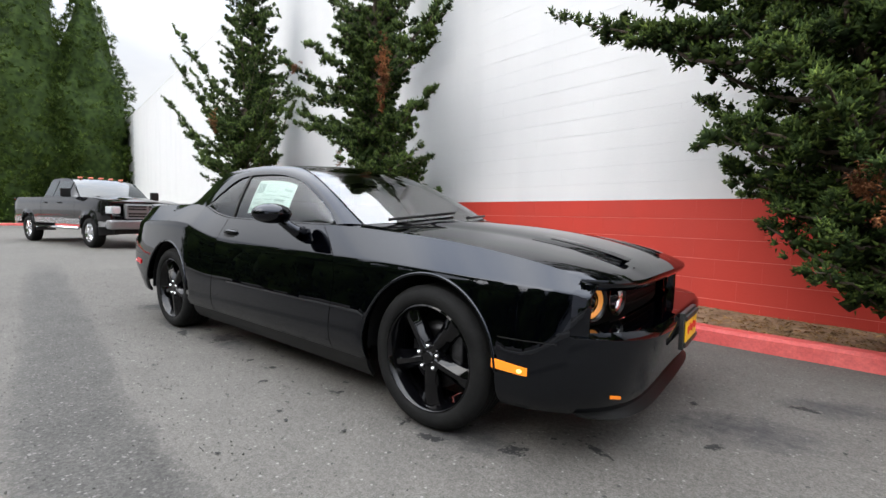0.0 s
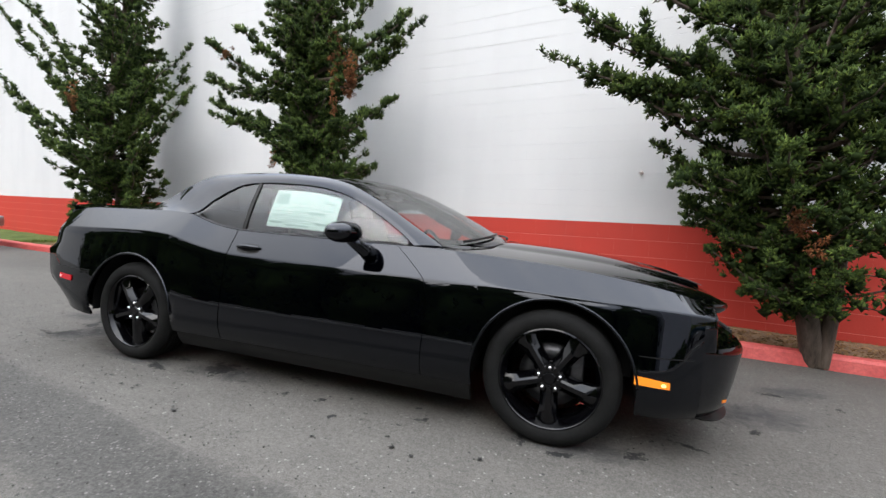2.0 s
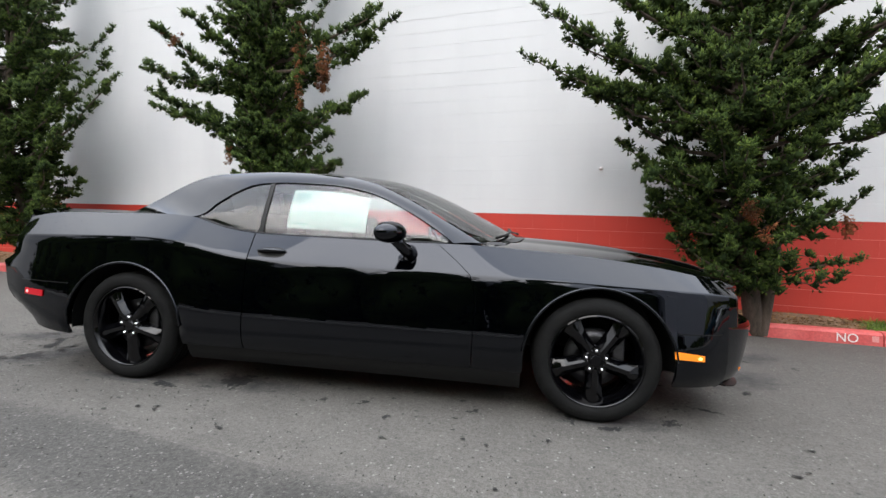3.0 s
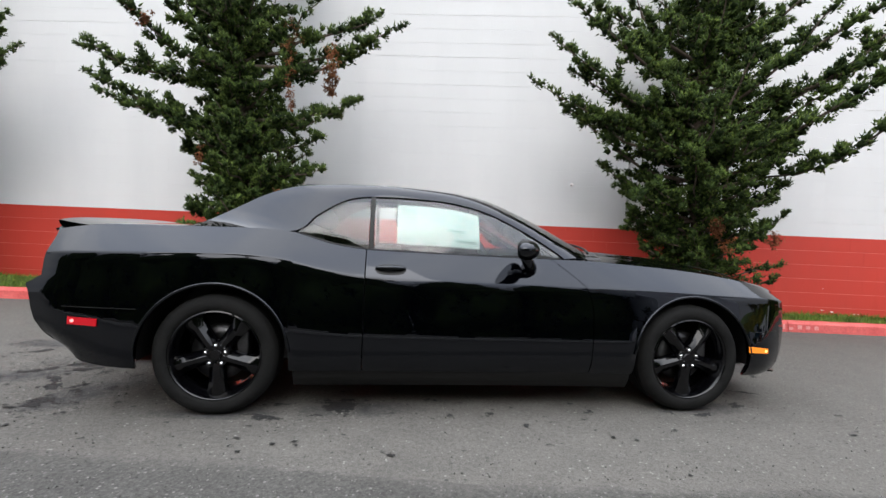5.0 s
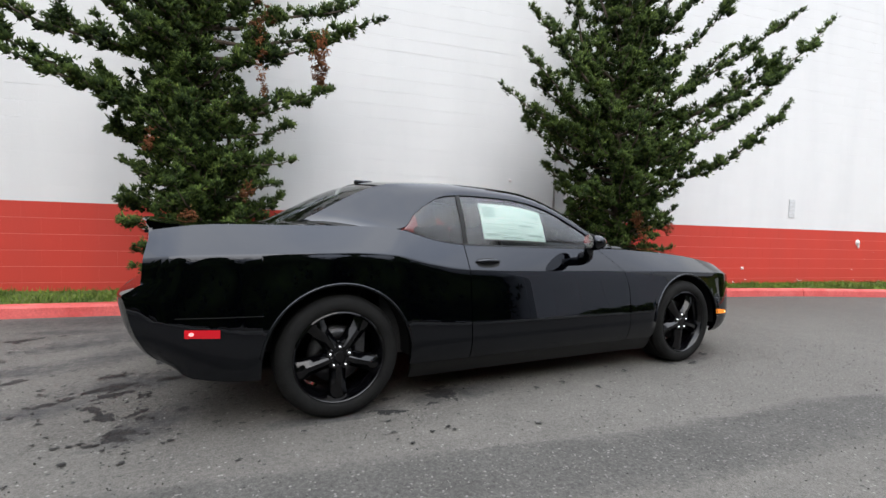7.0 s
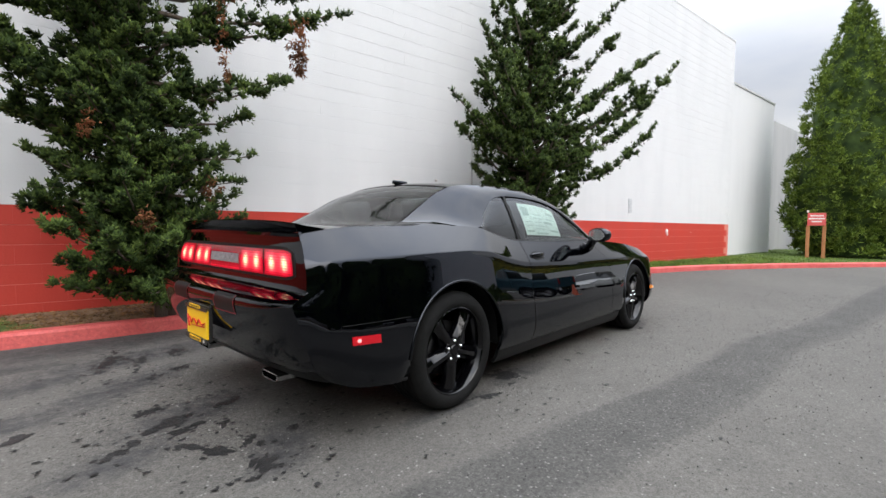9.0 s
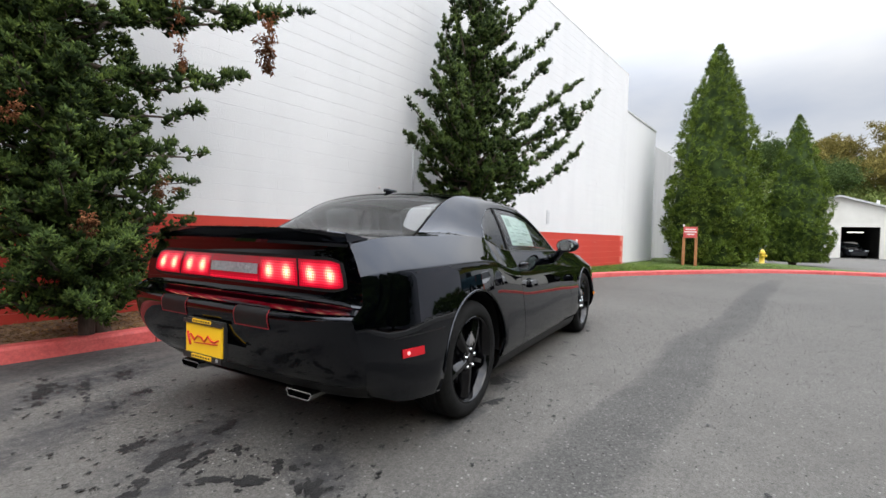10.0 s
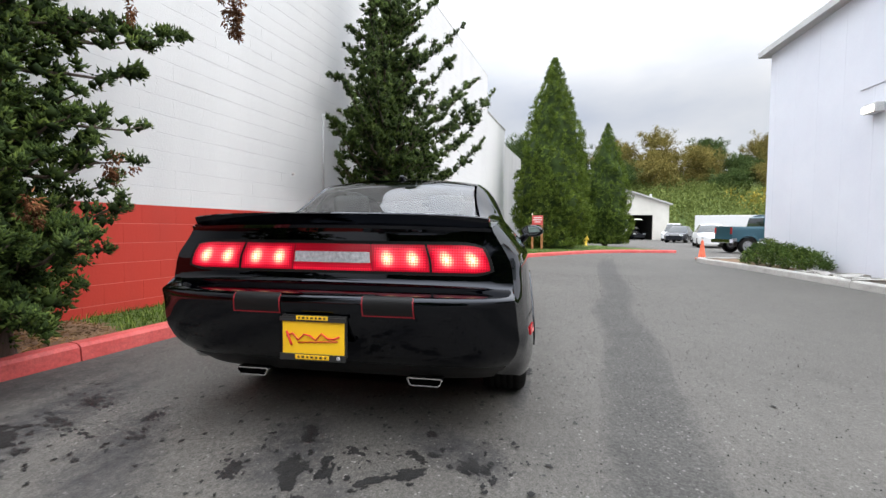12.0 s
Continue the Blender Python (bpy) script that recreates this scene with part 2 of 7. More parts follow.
# The sky's blue sheen is put into the base colour and specular tint.
PAINT = principled("black_clearcoat_sky_tint", (0.0002, 0.00025, 0.0006), 0.012, 0.0, 1.45, 0.5)[0]
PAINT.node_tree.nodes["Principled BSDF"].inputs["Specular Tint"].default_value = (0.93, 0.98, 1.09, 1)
TRIM_BLACK = plain("satin_black_trim", (0.006, 0.006, 0.006), 0.45, 0, 0.3)
RUBBER = surface("tyre_rubber", (0.006, 0.006, 0.006), (0.012, 0.012, 0.0115), 0.8, 10, 90, 0.25, spec=0.15)
RIM_BLACK = plain("gloss_black_wheel", (0.0015, 0.0015, 0.002), 0.05, ior=1.42)
CHROME = plain("chrome", (0.75, 0.75, 0.76), 0.09, 1.0)
SATIN_BADGE = surface("satin_badge_metal", (0.34, 0.34, 0.35), (0.62, 0.62, 0.63), 0.4, 60, 240, 0.4, metal=0.6)
STEEL = surface("brake_steel", (0.07, 0.07, 0.075), (0.13, 0.13, 0.135), 0.4, 8, 60, 0.1, metal=1.0)
SEAT = surface("charcoal_upholstery", (0.03, 0.03, 0.032), (0.05, 0.05, 0.052), 0.75, 12, 80, 0.2)
LINER = surface("grey_headliner", (0.16, 0.16, 0.16), (0.20, 0.20, 0.20), 0.9, 6, 80, 0.1)
SCREEN = glass("windscreen_glass", (0.84, 0.90, 0.87), 2.4)
SIDE_GLASS = glass("side_window_glass", (0.86, 0.92, 0.90), 1.75)
QUARTER_GLASS = glass("quarter_window_glass", (0.42, 0.49, 0.50), 1.65)
REAR_GLASS = glass("rear_window_glass", (0.66, 0.72, 0.70), 1.62)
PAPER = surface("window_sticker_paper", (0.78, 0.90, 0.86), (0.82, 0.92, 0.89), 0.6, 3, 30, 0.0)
PRINT = plain("sticker_print", (0.48, 0.60, 0.57), 0.7)
YELLOW = plain("yellow_dealer_plate", (0.85, 0.50, 0.015), 0.35)
PLATE_RED = plain("plate_script_red", (0.55, 0.02, 0.015), 0.4)
INK = plain("plate_frame_black", (0.02, 0.02, 0.02), 0.4)
AMBER = glow("lit_amber_lens", (0.85, 0.25, 0.02), (1.0, 0.22, 0.012), 0.26)
HALO = glow("amber_headlamp_ring", (0.5, 0.18, 0.04), (1.0, 0.40, 0.08), 0.42)
AMBER_HOT = glow("amber_bulb", (1, 0.6, 0.2), (1.0, 0.66, 0.22), 1.5)
RED_DULL = glow("lit_red_marker", (0.35, 0.006, 0.012), (1.0, 0.015, 0.03), 0.10)
RED_HOT = glow("red_bulb", (1, 0.2, 0.2), (1.0, 0.40, 0.40), 1.2)


def make_tail():
    """Lit lens: deep red with hot rings round its bulbs, ribbed."""
    m, n, l, b = principled("lit_tail_lens", (0.45, 0.005, 0.02), 0.12)
    co = n.new("ShaderNodeTexCoord")
    ribs = []
    for way, sc in (("Y", 26), ("Z", 26)):
        wv = n.new("ShaderNodeTexWave")
        wv.wave_type, wv.bands_direction = "BANDS", way
        wv.inputs["Scale"].default_value = sc
        l.new(co.outputs["Object"], wv.inputs["Vector"])
        ribs.append(ramp(n, l, wv.outputs["Fac"], [(0.1, (0.42, 0.42, 0.42)), (0.8, (1.1, 1.1, 1.1))]))
    at = n.new("ShaderNodeAttribute")
    at.attribute_name = "mask"
    hot = ramp(n, l, at.outputs["Fac"], [(0.0, (0.05, 0.001, 0.003)), (0.12, (0.32, 0.004, 0.014)), (0.30, (1.0, 0.02, 0.06)), (0.50, (1.7, 0.16, 0.20)), (0.90, (2.8, 1.7, 1.0))])
    c = mix(n, l, 1.0, mix(n, l, 1.0, ribs[0], ribs[1], "MULTIPLY"), hot, "MULTIPLY")
    l.new(c, b.inputs["Emission Color"])
    b.inputs["Emission Strength"].default_value = 1.0
    return m


TAIL = make_tail()
TAIL_HOT = glow("tail_bulb", (1, 0.5, 0.35), (1.0, 0.60, 0.30), 2.2)


# ---------------------------------------------------------------- mesh helpers
def mesh(name, verts, faces, material, parent=None, label="", smooth=True):
    me = bpy.data.meshes.new(name)
    me.from_pydata([tuple(v) for v in verts], [], faces)
    me.materials.append(material)
    if smooth:
        me.polygons.foreach_set("use_smooth", [True] * len(me.polygons))
    me.update()
    ob = new(name, me)
    if parent:
        ob.parent = parent
    if label:
        ob["label"] = label
    return ob


def part(name, bm, material, parent=None, label="", smooth=True):
    me = bpy.data.meshes.new(name)
    bm.to_mesh(me)
    bm.free()
    me.materials.append(material)
    if smooth:
        me.polygons.foreach_set("use_smooth", [True] * len(me.polygons))
    ob = new(name, me)
    if parent:
        ob.parent = parent
    if label:
        ob["label"] = label
    return ob


def thing(name, m, label, category, group="", kind=""):
    ob = new(name)
    ob.matrix_world = m
    ob.empty_display_size = 0.1
    return tagged(ob, label, category, group, kind)


def grid(name, fn, us, vs, material, parent=None, label="", flip=False, thick=0.0):
    """A sheet fn(u, v) -> point over the given parameter lists, with an optional thickness inwards."""
    verts = [Vector(fn(u, v)) for u in us for v in vs]
    nv = len(vs)
    faces = []
    for i in range(len(us) - 1):
        for j in range(nv - 1):
            f = (i * nv + j, (i + 1) * nv + j, (i + 1) * nv + j + 1, i * nv + j + 1)
            faces.append(f[::-1] if flip else f)
    ob = mesh(name, verts, faces, material, parent, label)
    if thick:
        s = ob.modifiers.new("thickness", "SOLIDIFY")
        s.thickness, s.offset = thick, -1.0
        ob.modifiers.new("edges", "EDGE_SPLIT").split_angle = radians(55)
    return ob


def span(a, b, n):
    return [a + (b - a) * i / (n - 1) for i in range(n)]


def curve(points):
    """A smooth monotone-slope interpolation through (x, value) pairs."""
    xs, ys = [p[0] for p in points], [p[1] for p in points]
    d = [(ys[i + 1] - ys[i]) / (xs[i + 1] - xs[i]) for i in range(len(xs) - 1)]
    t = [d[0]] + [0.0 if d[i - 1] * d[i] <= 0 else 2 * d[i - 1] * d[i] / (d[i - 1] + d[i]) for i in range(1, len(d))] + [d[-1]]

    def at(x):
        if x <= xs[0]:
            return ys[0]
        if x >= xs[-1]:
            return ys[-1]
        i = max(k for k in range(len(xs) - 1) if xs[k] <= x)
        h = xs[i + 1] - xs[i]
        s = (x - xs[i]) / h
        return (2 * s**3 - 3 * s**2 + 1) * ys[i] + (s**3 - 2 * s**2 + s) * h * t[i] + (3 * s**2 - 2 * s**3) * ys[i + 1] + (s**3 - s**2) * h * t[i + 1]

    return at


def box_bm(bm, centre, size, bevel=0.0, turn=None, segments=2):
    m = Matrix.Translation(centre) @ (turn or Matrix()) @ Matrix.Diagonal((*size, 1))
    made = bmesh.ops.create_cube(bm, size=1, matrix=m)
    if bevel:
        edges = list({e for v in made["verts"] for e in v.link_edges})
        bmesh.ops.bevel(bm, geom=edges, offset=bevel, segments=segments, affect="EDGES", profile=0.6)
    return bm


def box(name, centre, size, material, parent=None, label="", bevel=0.0, turn=None, smooth=False):
    return part(name, box_bm(bmesh.new(), centre, size, bevel, turn), material, parent, label, smooth)


def tube(name, points, radius, material, parent=None, label="", sides=10):
    """A round bar along points; radius may be a list."""
    pts = [Vector(p) for p in points]
    rr = radius if isinstance(radius, (list, tuple)) else [radius] * len(pts)
    verts, faces = [], []
    for i, p in enumerate(pts):
        d = (pts[min(i + 1, len(pts) - 1)] - pts[max(i - 1, 0)]).normalized()
        a = d.orthogonal().normalized() if i == 0 else (a - d * a.dot(d)).normalized()
        b = d.cross(a)
        for k in range(sides):
            w = 2 * math.pi * k / sides
            verts.append(p + (a * math.cos(w) + b * math.sin(w)) * rr[i])
    for i in range(len(pts) - 1):
        for k in range(sides):
            k2 = (k + 1) % sides
            faces.append((i * sides + k, i * sides + k2, (i + 1) * sides + k2, (i + 1) * sides + k))
    faces.append(tuple(range(sides))[::-1])
    faces.append(tuple((len(pts) - 1) * sides + k for k in range(sides)))
    return mesh(name, verts, faces, material, parent, label)


def revolve(name, profile, material, parent=None, label="", n=64, closed=True, axis_m=None):
    """Profile of (radius, depth) turned about the y axis; depth is along y."""
    verts, faces = [], []
    k = len(profile)
    for i in range(n):
        w = 2 * math.pi * i / n
        for r, d in profile:
            v = Vector((r * math.cos(w), d, r * math.sin(w)))
            verts.append(axis_m @ v if axis_m else v)
    for i in range(n):
        i2 = (i + 1) % n
        for j in range(k if closed else k - 1):
            j2 = (j + 1) % k
            faces.append((i * k + j, i * k + j2, i2 * k + j2, i2 * k + j))
    return mesh(name, verts, faces, material, parent, label)


# ---------------------------------------------------------------- ground
WALL_P, WALL_A = Vector((2.05, 2.65, 0)), math.atan(-0.172)
WALL_D = Vector((math.cos(WALL_A), math.sin(WALL_A), 0))
WALL_N = Vector((math.sin(WALL_A), -math.cos(WALL_A), 0))


def at_wall(u, off=0.0, z=0.0):
    """u metres along the block wall from its reference point, off metres out towards the road."""
    return WALL_P + WALL_D * u + WALL_N * off + Vector((0, 0, z))


ground = grid("ground", lambda u, v: (u, v, 0.0), [-900, -120, -40, -20, 0, 20, 40, 120, 900], [-900, -120, -40, -20, 0, 20, 40, 120, 900], ASPHALT, flip=False)
tagged(ground, "worn grey asphalt of a service drive", "asphalt", kind="structure")

PATCH_LINE = [(-40, 5.2), (-5.3, -1.06), (-2.6, -1.50), (-1.0, -1.76), (0.0, -1.96), (1.6, -2.10), (3.0, -2.48), (7.4, -3.15), (20, -5.6)]
patch_y = curve(PATCH_LINE)


def patch_point(u, v):
    wob = 0.05 * noise.noise(Vector((u * 1.7, v * 3, 0))) + 0.03 * noise.noise(Vector((u * 6, v * 5, 3)))
    return (u, patch_y(u) + v * 0.185 + wob, 0.0035 if abs(v) < 1.5 and -8.9 < u < 12.9 else -0.004)


def give_mask(ob, values):
    a = ob.data.attributes.new("mask", "FLOAT", "POINT")
    a.data.foreach_set("value", values)


patch_us, patch_vs = span(-9, 13, 180), [-1.6, -1.35, -1.1, -0.75, -0.4, 0, 0.4, 0.75, 1.1, 1.35, 1.6]
patch = grid("asphalt_strip", patch_point, patch_us, patch_vs, PATCH)
give_mask(patch, [max(0.0, 1.0 - abs(v / 1.6) ** 2.6) * min(1.0, (u + 9) / 3.5, (13 - u) / 5.0 + 0.25) for u in patch_us for v in patch_vs])
tagged(patch, "dark trench patch strip let into the grey asphalt", "road patch", kind="structure")

# kerb line, front edge at the road
KERB = [(-32.5, -9.0), (-32.5, 0.0), (-31.0, 4.3), (-27.5, 5.3), (-11.6, 3.47), (-4.5, 2.82), (-1.8, 2.45), (2.0, 1.88), (3.4, 1.74), (5.5, 1.50), (7.0, 1.22), (8.5, 0.75), (10.5, -0.1), (13.4, -1.95), (16.3, -4.2), (17.5, -6.2), (17.9, -8.2)]


def resample(points, step):
    pts = [Vector((*p, 0)) for p in points]
    out = []
    n = len(pts)
    for i in range(n - 1):
        p0, p1, p2, p3 = pts[max(i - 1, 0)], pts[i], pts[i + 1], pts[min(i + 2, n - 1)]
        k = max(1, int((p2 - p1).length / step))
        for j in range(k):
            t = j / k
            out.append(0.5 * ((2 * p1) + (p2 - p0) * t + (2 * p0 - 5 * p1 + 4 * p2 - p3) * t * t + (3 * p1 - p0 - 3 * p2 + p3) * t**3))
    out.append(pts[-1])
    return out


def kerb_stone(pts, inward, material, height, width):
    """One cast length of kerb along pts, its back towards the inward side."""
    prof = [(0.0, -0.02), (0.012, height - 0.03), (0.035, height - 0.006), (0.06, height), (width - 0.02, height), (width, height - 0.02), (width, -0.02)]
    verts, faces = [], []
    k = len(prof)
    for i, p in enumerate(pts):
        d = (pts[min(i + 1, len(pts) - 1)] - pts[max(i - 1, 0)]).normalized()
        nrm = Vector((-d.y, d.x, 0)) * inward
        for o, z in prof:
            wob = 0.004 * noise.noise(Vector((p.x * 3, p.y * 3, z * 9)))
            verts.append(p + nrm * (o + wob) + Vector((0, 0, z + wob)))
    for i in range(len(pts) - 1):
        for j in range(k - 1):
            f = (i * k + j, (i + 1) * k + j, (i + 1) * k + j + 1, i * k + j + 1)
            faces.append(f if inward > 0 else f[::-1])
    faces.append(tuple(range(k)))
    faces.append(tuple((len(pts) - 1) * k + j for j in range(k))[::-1])
    return verts, faces


KERB_TOP = 0.135
kerb_pts = resample(KERB, 0.25)
kerb_root = thing("kerb", Matrix(), "worn red-painted concrete kerb along the drive", "kerb", kind="structure")
run, lengths = [kerb_pts[0]], []
for p in kerb_pts[1:]:
    run.append(p)
    if sum((run[i + 1] - run[i]).length for i in range(len(run) - 1)) > 3.0:
        lengths.append(run)
        gap = (run[-1] - run[-2]).normalized() * 0.012
        run = [run[-1] + gap]
lengths.append(run)
for r in lengths:
    if len(r) > 1:
        v, f = kerb_stone(r, 1, KERB_RED, KERB_TOP, 0.16)
        mesh("kerb_stone", v, f, KERB_RED, kerb_root, smooth=False)


def kerb_y(x):
    for a, b in zip(kerb_pts, kerb_pts[1:]):
        if a.x <= x <= b.x and b.y < 6:
            return a.y + (b.y - a.y) * (x - a.x) / max(1e-6, b.x - a.x)
    return kerb_pts[-1].y


def verge_height(f, x, y):
    return 0.10 + 0.07 * f + 0.02 * noise.noise(Vector((x * 1.3, y * 1.3, 5)))


def verge_point(i, f):
    p = kerb_pts[i]
    d = (kerb_pts[min(i + 1, len(kerb_pts) - 1)] - kerb_pts[max(i - 1, 0)]).normalized()
    back = p + Vector((-d.y, d.x, 0)) * 0.12
    u = (p - WALL_P).dot(WALL_D)
    if p.x < -28.5:
        w = back + Vector((-14.0, 4.0, 0))
    elif u < 13.2:
        w = at_wall(u, -0.05)
    else:
        w = back + Vector((2.0 + (u - 13.2) * 1.5, 5.0, 0))
    q = back.lerp(w, f)
    return (q.x, q.y, verge_height(f, q.x, q.y))


verge = grid("verge", lambda i, f: verge_point(int(i), f), list(range(len(kerb_pts))), span(0, 1, 9), LAWN)
tagged(verge, "narrow planted verge of lawn and earth between kerb and wall", "verge", kind="structure")


def earth_patch(u0, u1, name, label):
    def fn(u, f):
        p = at_wall(u, 0.0)
        ky = kerb_y(p.x) + 0.17
        q = Vector((p.x + 0.1, ky, 0)).lerp(at_wall(u, 0.01), f)
        edge = min(1.0, (u - u0) / 0.5, (u1 - u) / 0.5)
        wob = 0.22 * noise.noise(Vector((f * 3.0, u0, 0)))
        z = verge_height(f, q.x, q.y) + 0.012 * min(1, max(-1, edge * 3 - 1 + wob * 3)) + 0.006 * noise.noise(Vector((q.x * 9, q.y * 9, 0)))
        return (q.x, q.y, z)
    ob = grid(name, fn, span(u0, u1, 50), span(0, 1, 16), SOIL)
    return tagged(ob, label, "mulch", kind="structure")


earth_patch(-1.2, 2.9, "mulch_bed", "brown needle litter and bare earth under the juniper")
earth_patch(-5.4, -2.95, "mulch_bed", "brown needle litter and bare earth under the juniper")
earth_patch(-13.5, -10.0, "mulch_bed", "brown needle litter and bare earth under the juniper")

# ---------------------------------------------------------------- block wall
WALL_H, RED_H, COURSE, BLOCK = 7.45, 1.27, 0.2, 0.4
WALL_U0, WALL_U1 = -38.6, 12.75
Z0 = RED_H - 7 * COURSE


def wall_solid(name, u0, u1, z0, z1, front, back, material, label="", parent=None):
    v = [at_wall(u, o, z) for u in (u0, u1) for o in (front, back) for z in (z0, z1)]
    f = [(0, 1, 5, 4), (2, 6, 7, 3), (0, 2, 3, 1), (4, 5, 7, 6), (1, 3, 7, 5), (0, 4, 6, 2)]
    ob = mesh(name, v, f, material, parent, smooth=False)
    return ob


wall_root = thing("wall_long", Matrix(), "long concrete block wall, white above a red-painted base", "wall", kind="structure")
wall_solid("wall_core", WALL_U0, WALL_U1, RED_H, WALL_H, 0.001, -0.30, MORTAR, parent=wall_root)
wall_solid("wall_core", WALL_U0, WALL_U1, -0.3, RED_H, 0.001, -0.30, RED_MORTAR_LIT, parent=wall_root)
wall_solid("wall_coping", WALL_U0, WALL_U1 + 0.01, WALL_H, WALL_H + 0.05, 0.012, -0.33, WHITE_BLOCK, parent=wall_root)


def block_geometry(wide, tall, c=0.0016, e=0.0005):
    """A block face with chamfered edges, proud of the joint."""
    a, b = wide / 2, tall / 2
    v = [(-a, 0.0005, -b), (a, 0.0005, -b), (a, 0.0005, b), (-a, 0.0005, b), (-a + e, -0.001, -b + c), (a - e, -0.001, -b + c), (a - e, -0.001, b - c), (-a + e, -0.001, b - c)]
    f = [(4, 5, 6, 7), (0, 1, 5, 4), (1, 2, 6, 5), (2, 3, 7, 6), (3, 0, 4, 7)]
    return v, f


bv, bf = block_geometry(BLOCK, COURSE - 0.0012, e=0.0)
red_bv, _ = block_geometry(BLOCK - 0.0006, COURSE - 0.005, 0.002)
turn_wall = Matrix.Rotation(WALL_A, 4, "Z")
near_blocks = {}
for colour in ("white", "red"):
    me = bpy.data.meshes.new("block_" + colour)
    me.from_pydata(bv if colour == "white" else red_bv, [], bf)
    me.materials.append(WHITE_BLOCK if colour == "white" else RED_BLOCK)
    near_blocks[colour] = me
rest = {"white": ([], []), "red": ([], []), "shaded_end": ([], [])}
count = 0
courses = int((WALL_H - Z0) / COURSE)
brng = random.Random(4)
for k in range(courses + 1):
    z = Z0 + (k + 0.5) * COURSE
    if z + COURSE / 2 > WALL_H + 0.02:
        continue
    u = WALL_U0 + (0.2 if k % 2 else 0.4)
    while u + BLOCK / 2 <= WALL_U1 + 0.01:
        colour = "shaded_end" if u < WALL_U0 + 3.4 else "red" if z < RED_H else "white"
        near = -2.2 < u < 6.2 and 0.05 < z < 3.1
        tip = brng.uniform(-0.0006, 0.0006)
        if near and count < 300:
            ob = new("block", near_blocks[colour])
            ob.matrix_world = Matrix.Translation(at_wall(u, 0.003 + tip, z)) @ turn_wall
            ob.parent = wall_root
            count += 1
        else:
            vs, fs = rest[colour]
            base = len(vs)
            m = Matrix.Translation(at_wall(u, 0.003 + tip, z)) @ turn_wall
            vs.extend(m @ Vector(v) for v in (red_bv if colour == "red" else bv))
            fs.extend(tuple(base + i for i in f) for f in bf)
        u += BLOCK
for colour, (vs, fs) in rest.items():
    ob = mesh("blockwork", vs, fs, {"white": WHITE_BLOCK, "red": RED_BLOCK, "shaded_end": SHADED_BLOCK}[colour], wall_root, smooth=False)
    ob["kind"] = "stuff"

# plain end return of the long wall and the lower rear wing beyond it
wall_solid("wall_return", WALL_U1 - 0.3, WALL_U1, -0.3, WALL_H, -0.31, -12, WHITE_BLOCK, parent=wall_root)
wing = thing("wall_wing", Matrix(), "lower white rendered wing of the long building", "wall", kind="structure")
wall_solid("wing_wall", WALL_U1 + 0.002, WALL_U1 + 5.4, -0.3, 6.35, -0.35, -8, WHITE_BLOCK, parent=wing)
# this length carries its shade as darker grey paint
wall_solid("wing_wall", WALL_U1 + 5.402, WALL_U1 + 14, -0.3, 6.1, -0.9, -8, SHADED_BLOCK, parent=wing)
wall_solid("wing_coping", WALL_U1 + 0.002, WALL_U1 + 5.43, 6.35, 6.42, -0.32, -8, TRIM, parent=wing)


# ---------------------------------------------------------------- the black coupe
# x forward from the middle of the wheelbase, y to its left, z up
HALF_BASE, HUB_Z, TYRE_R = 1.474, 0.350, 0.352
c_width = curve([(-2.42, 0.845), (-2.3, 0.885), (-2.0, 0.916), (-1.5, 0.930), (-1.0, 0.924), (-0.5, 0.916), (0.5, 0.914), (1.0, 0.920), (1.45, 0.928), (1.75, 0.921), (1.92, 0.907), (2.05, 0.888), (2.16, 0.853), (2.22, 0.825)])
c_crease = curve([(-2.42, 0.905), (-2.3, 0.92), (-2.0, 0.93), (-1.4, 0.94), (-1.17, 0.928), (-0.91, 0.872), (-0.65, 0.832), (-0.12, 0.812), (0.54, 0.80), (1.2, 0.787), (1.7, 0.768), (1.98, 0.758), (2.16, 0.742), (2.22, 0.732)])
c_top_y = curve([(-2.42, 0.755), (-2.1, 0.775), (-1.7, 0.775), (-1.3, 0.785), (-1.07, 0.80), (-0.82, 0.812), (-0.62, 0.816), (0.0, 0.82), (0.4, 0.82), (0.6, 0.815), (0.8, 0.81), (1.1, 0.805), (1.5, 0.805), (1.93, 0.795), (2.16, 0.765), (2.22, 0.745)])
c_top_z = curve([(-2.42, 1.045), (-2.1, 1.082), (-1.7, 1.088), (-1.3, 1.092), (-1.09, 1.078), (-0.95, 1.04), (-0.82, 1.008), (-0.62, 0.985), (0.0, 0.972), (0.4, 0.966), (0.7, 0.965), (1.1, 0.945), (1.5, 0.915), (1.93, 0.855), (2.1, 0.815), (2.16, 0.79), (2.22, 0.766)])
c_rear_x = curve([(0.30, -2.27), (0.34, -2.325), (0.437, -2.43), (0.50, -2.465), (0.58, -2.50), (0.66, -2.52), (0.70, -2.528), (0.722, -2.530), (0.734, -2.526), (0.742, -2.515), (0.758, -2.475), (0.772, -2.445), (0.786, -2.428), (0.81, -2.421), (0.91, -2.415), (1.0, -2.40), (1.06, -2.40)])
c_bottom = curve([(-2.42, 0.335), (-2.3, 0.33), (-2.15, 0.30), (-1.9, 0.28), (-1.0, 0.27), (0.9, 0.255), (1.9, 0.235), (2.16, 0.235)])
ARCH = {1: 0.405, -1: 0.415}


def body_bottom(x):
    z = c_bottom(x)
    for side, r in ARCH.items():
        d = x - side * HALF_BASE
        if abs(d) < r:
            z = max(z, HUB_Z + math.sqrt(r * r - d * d))
    return z


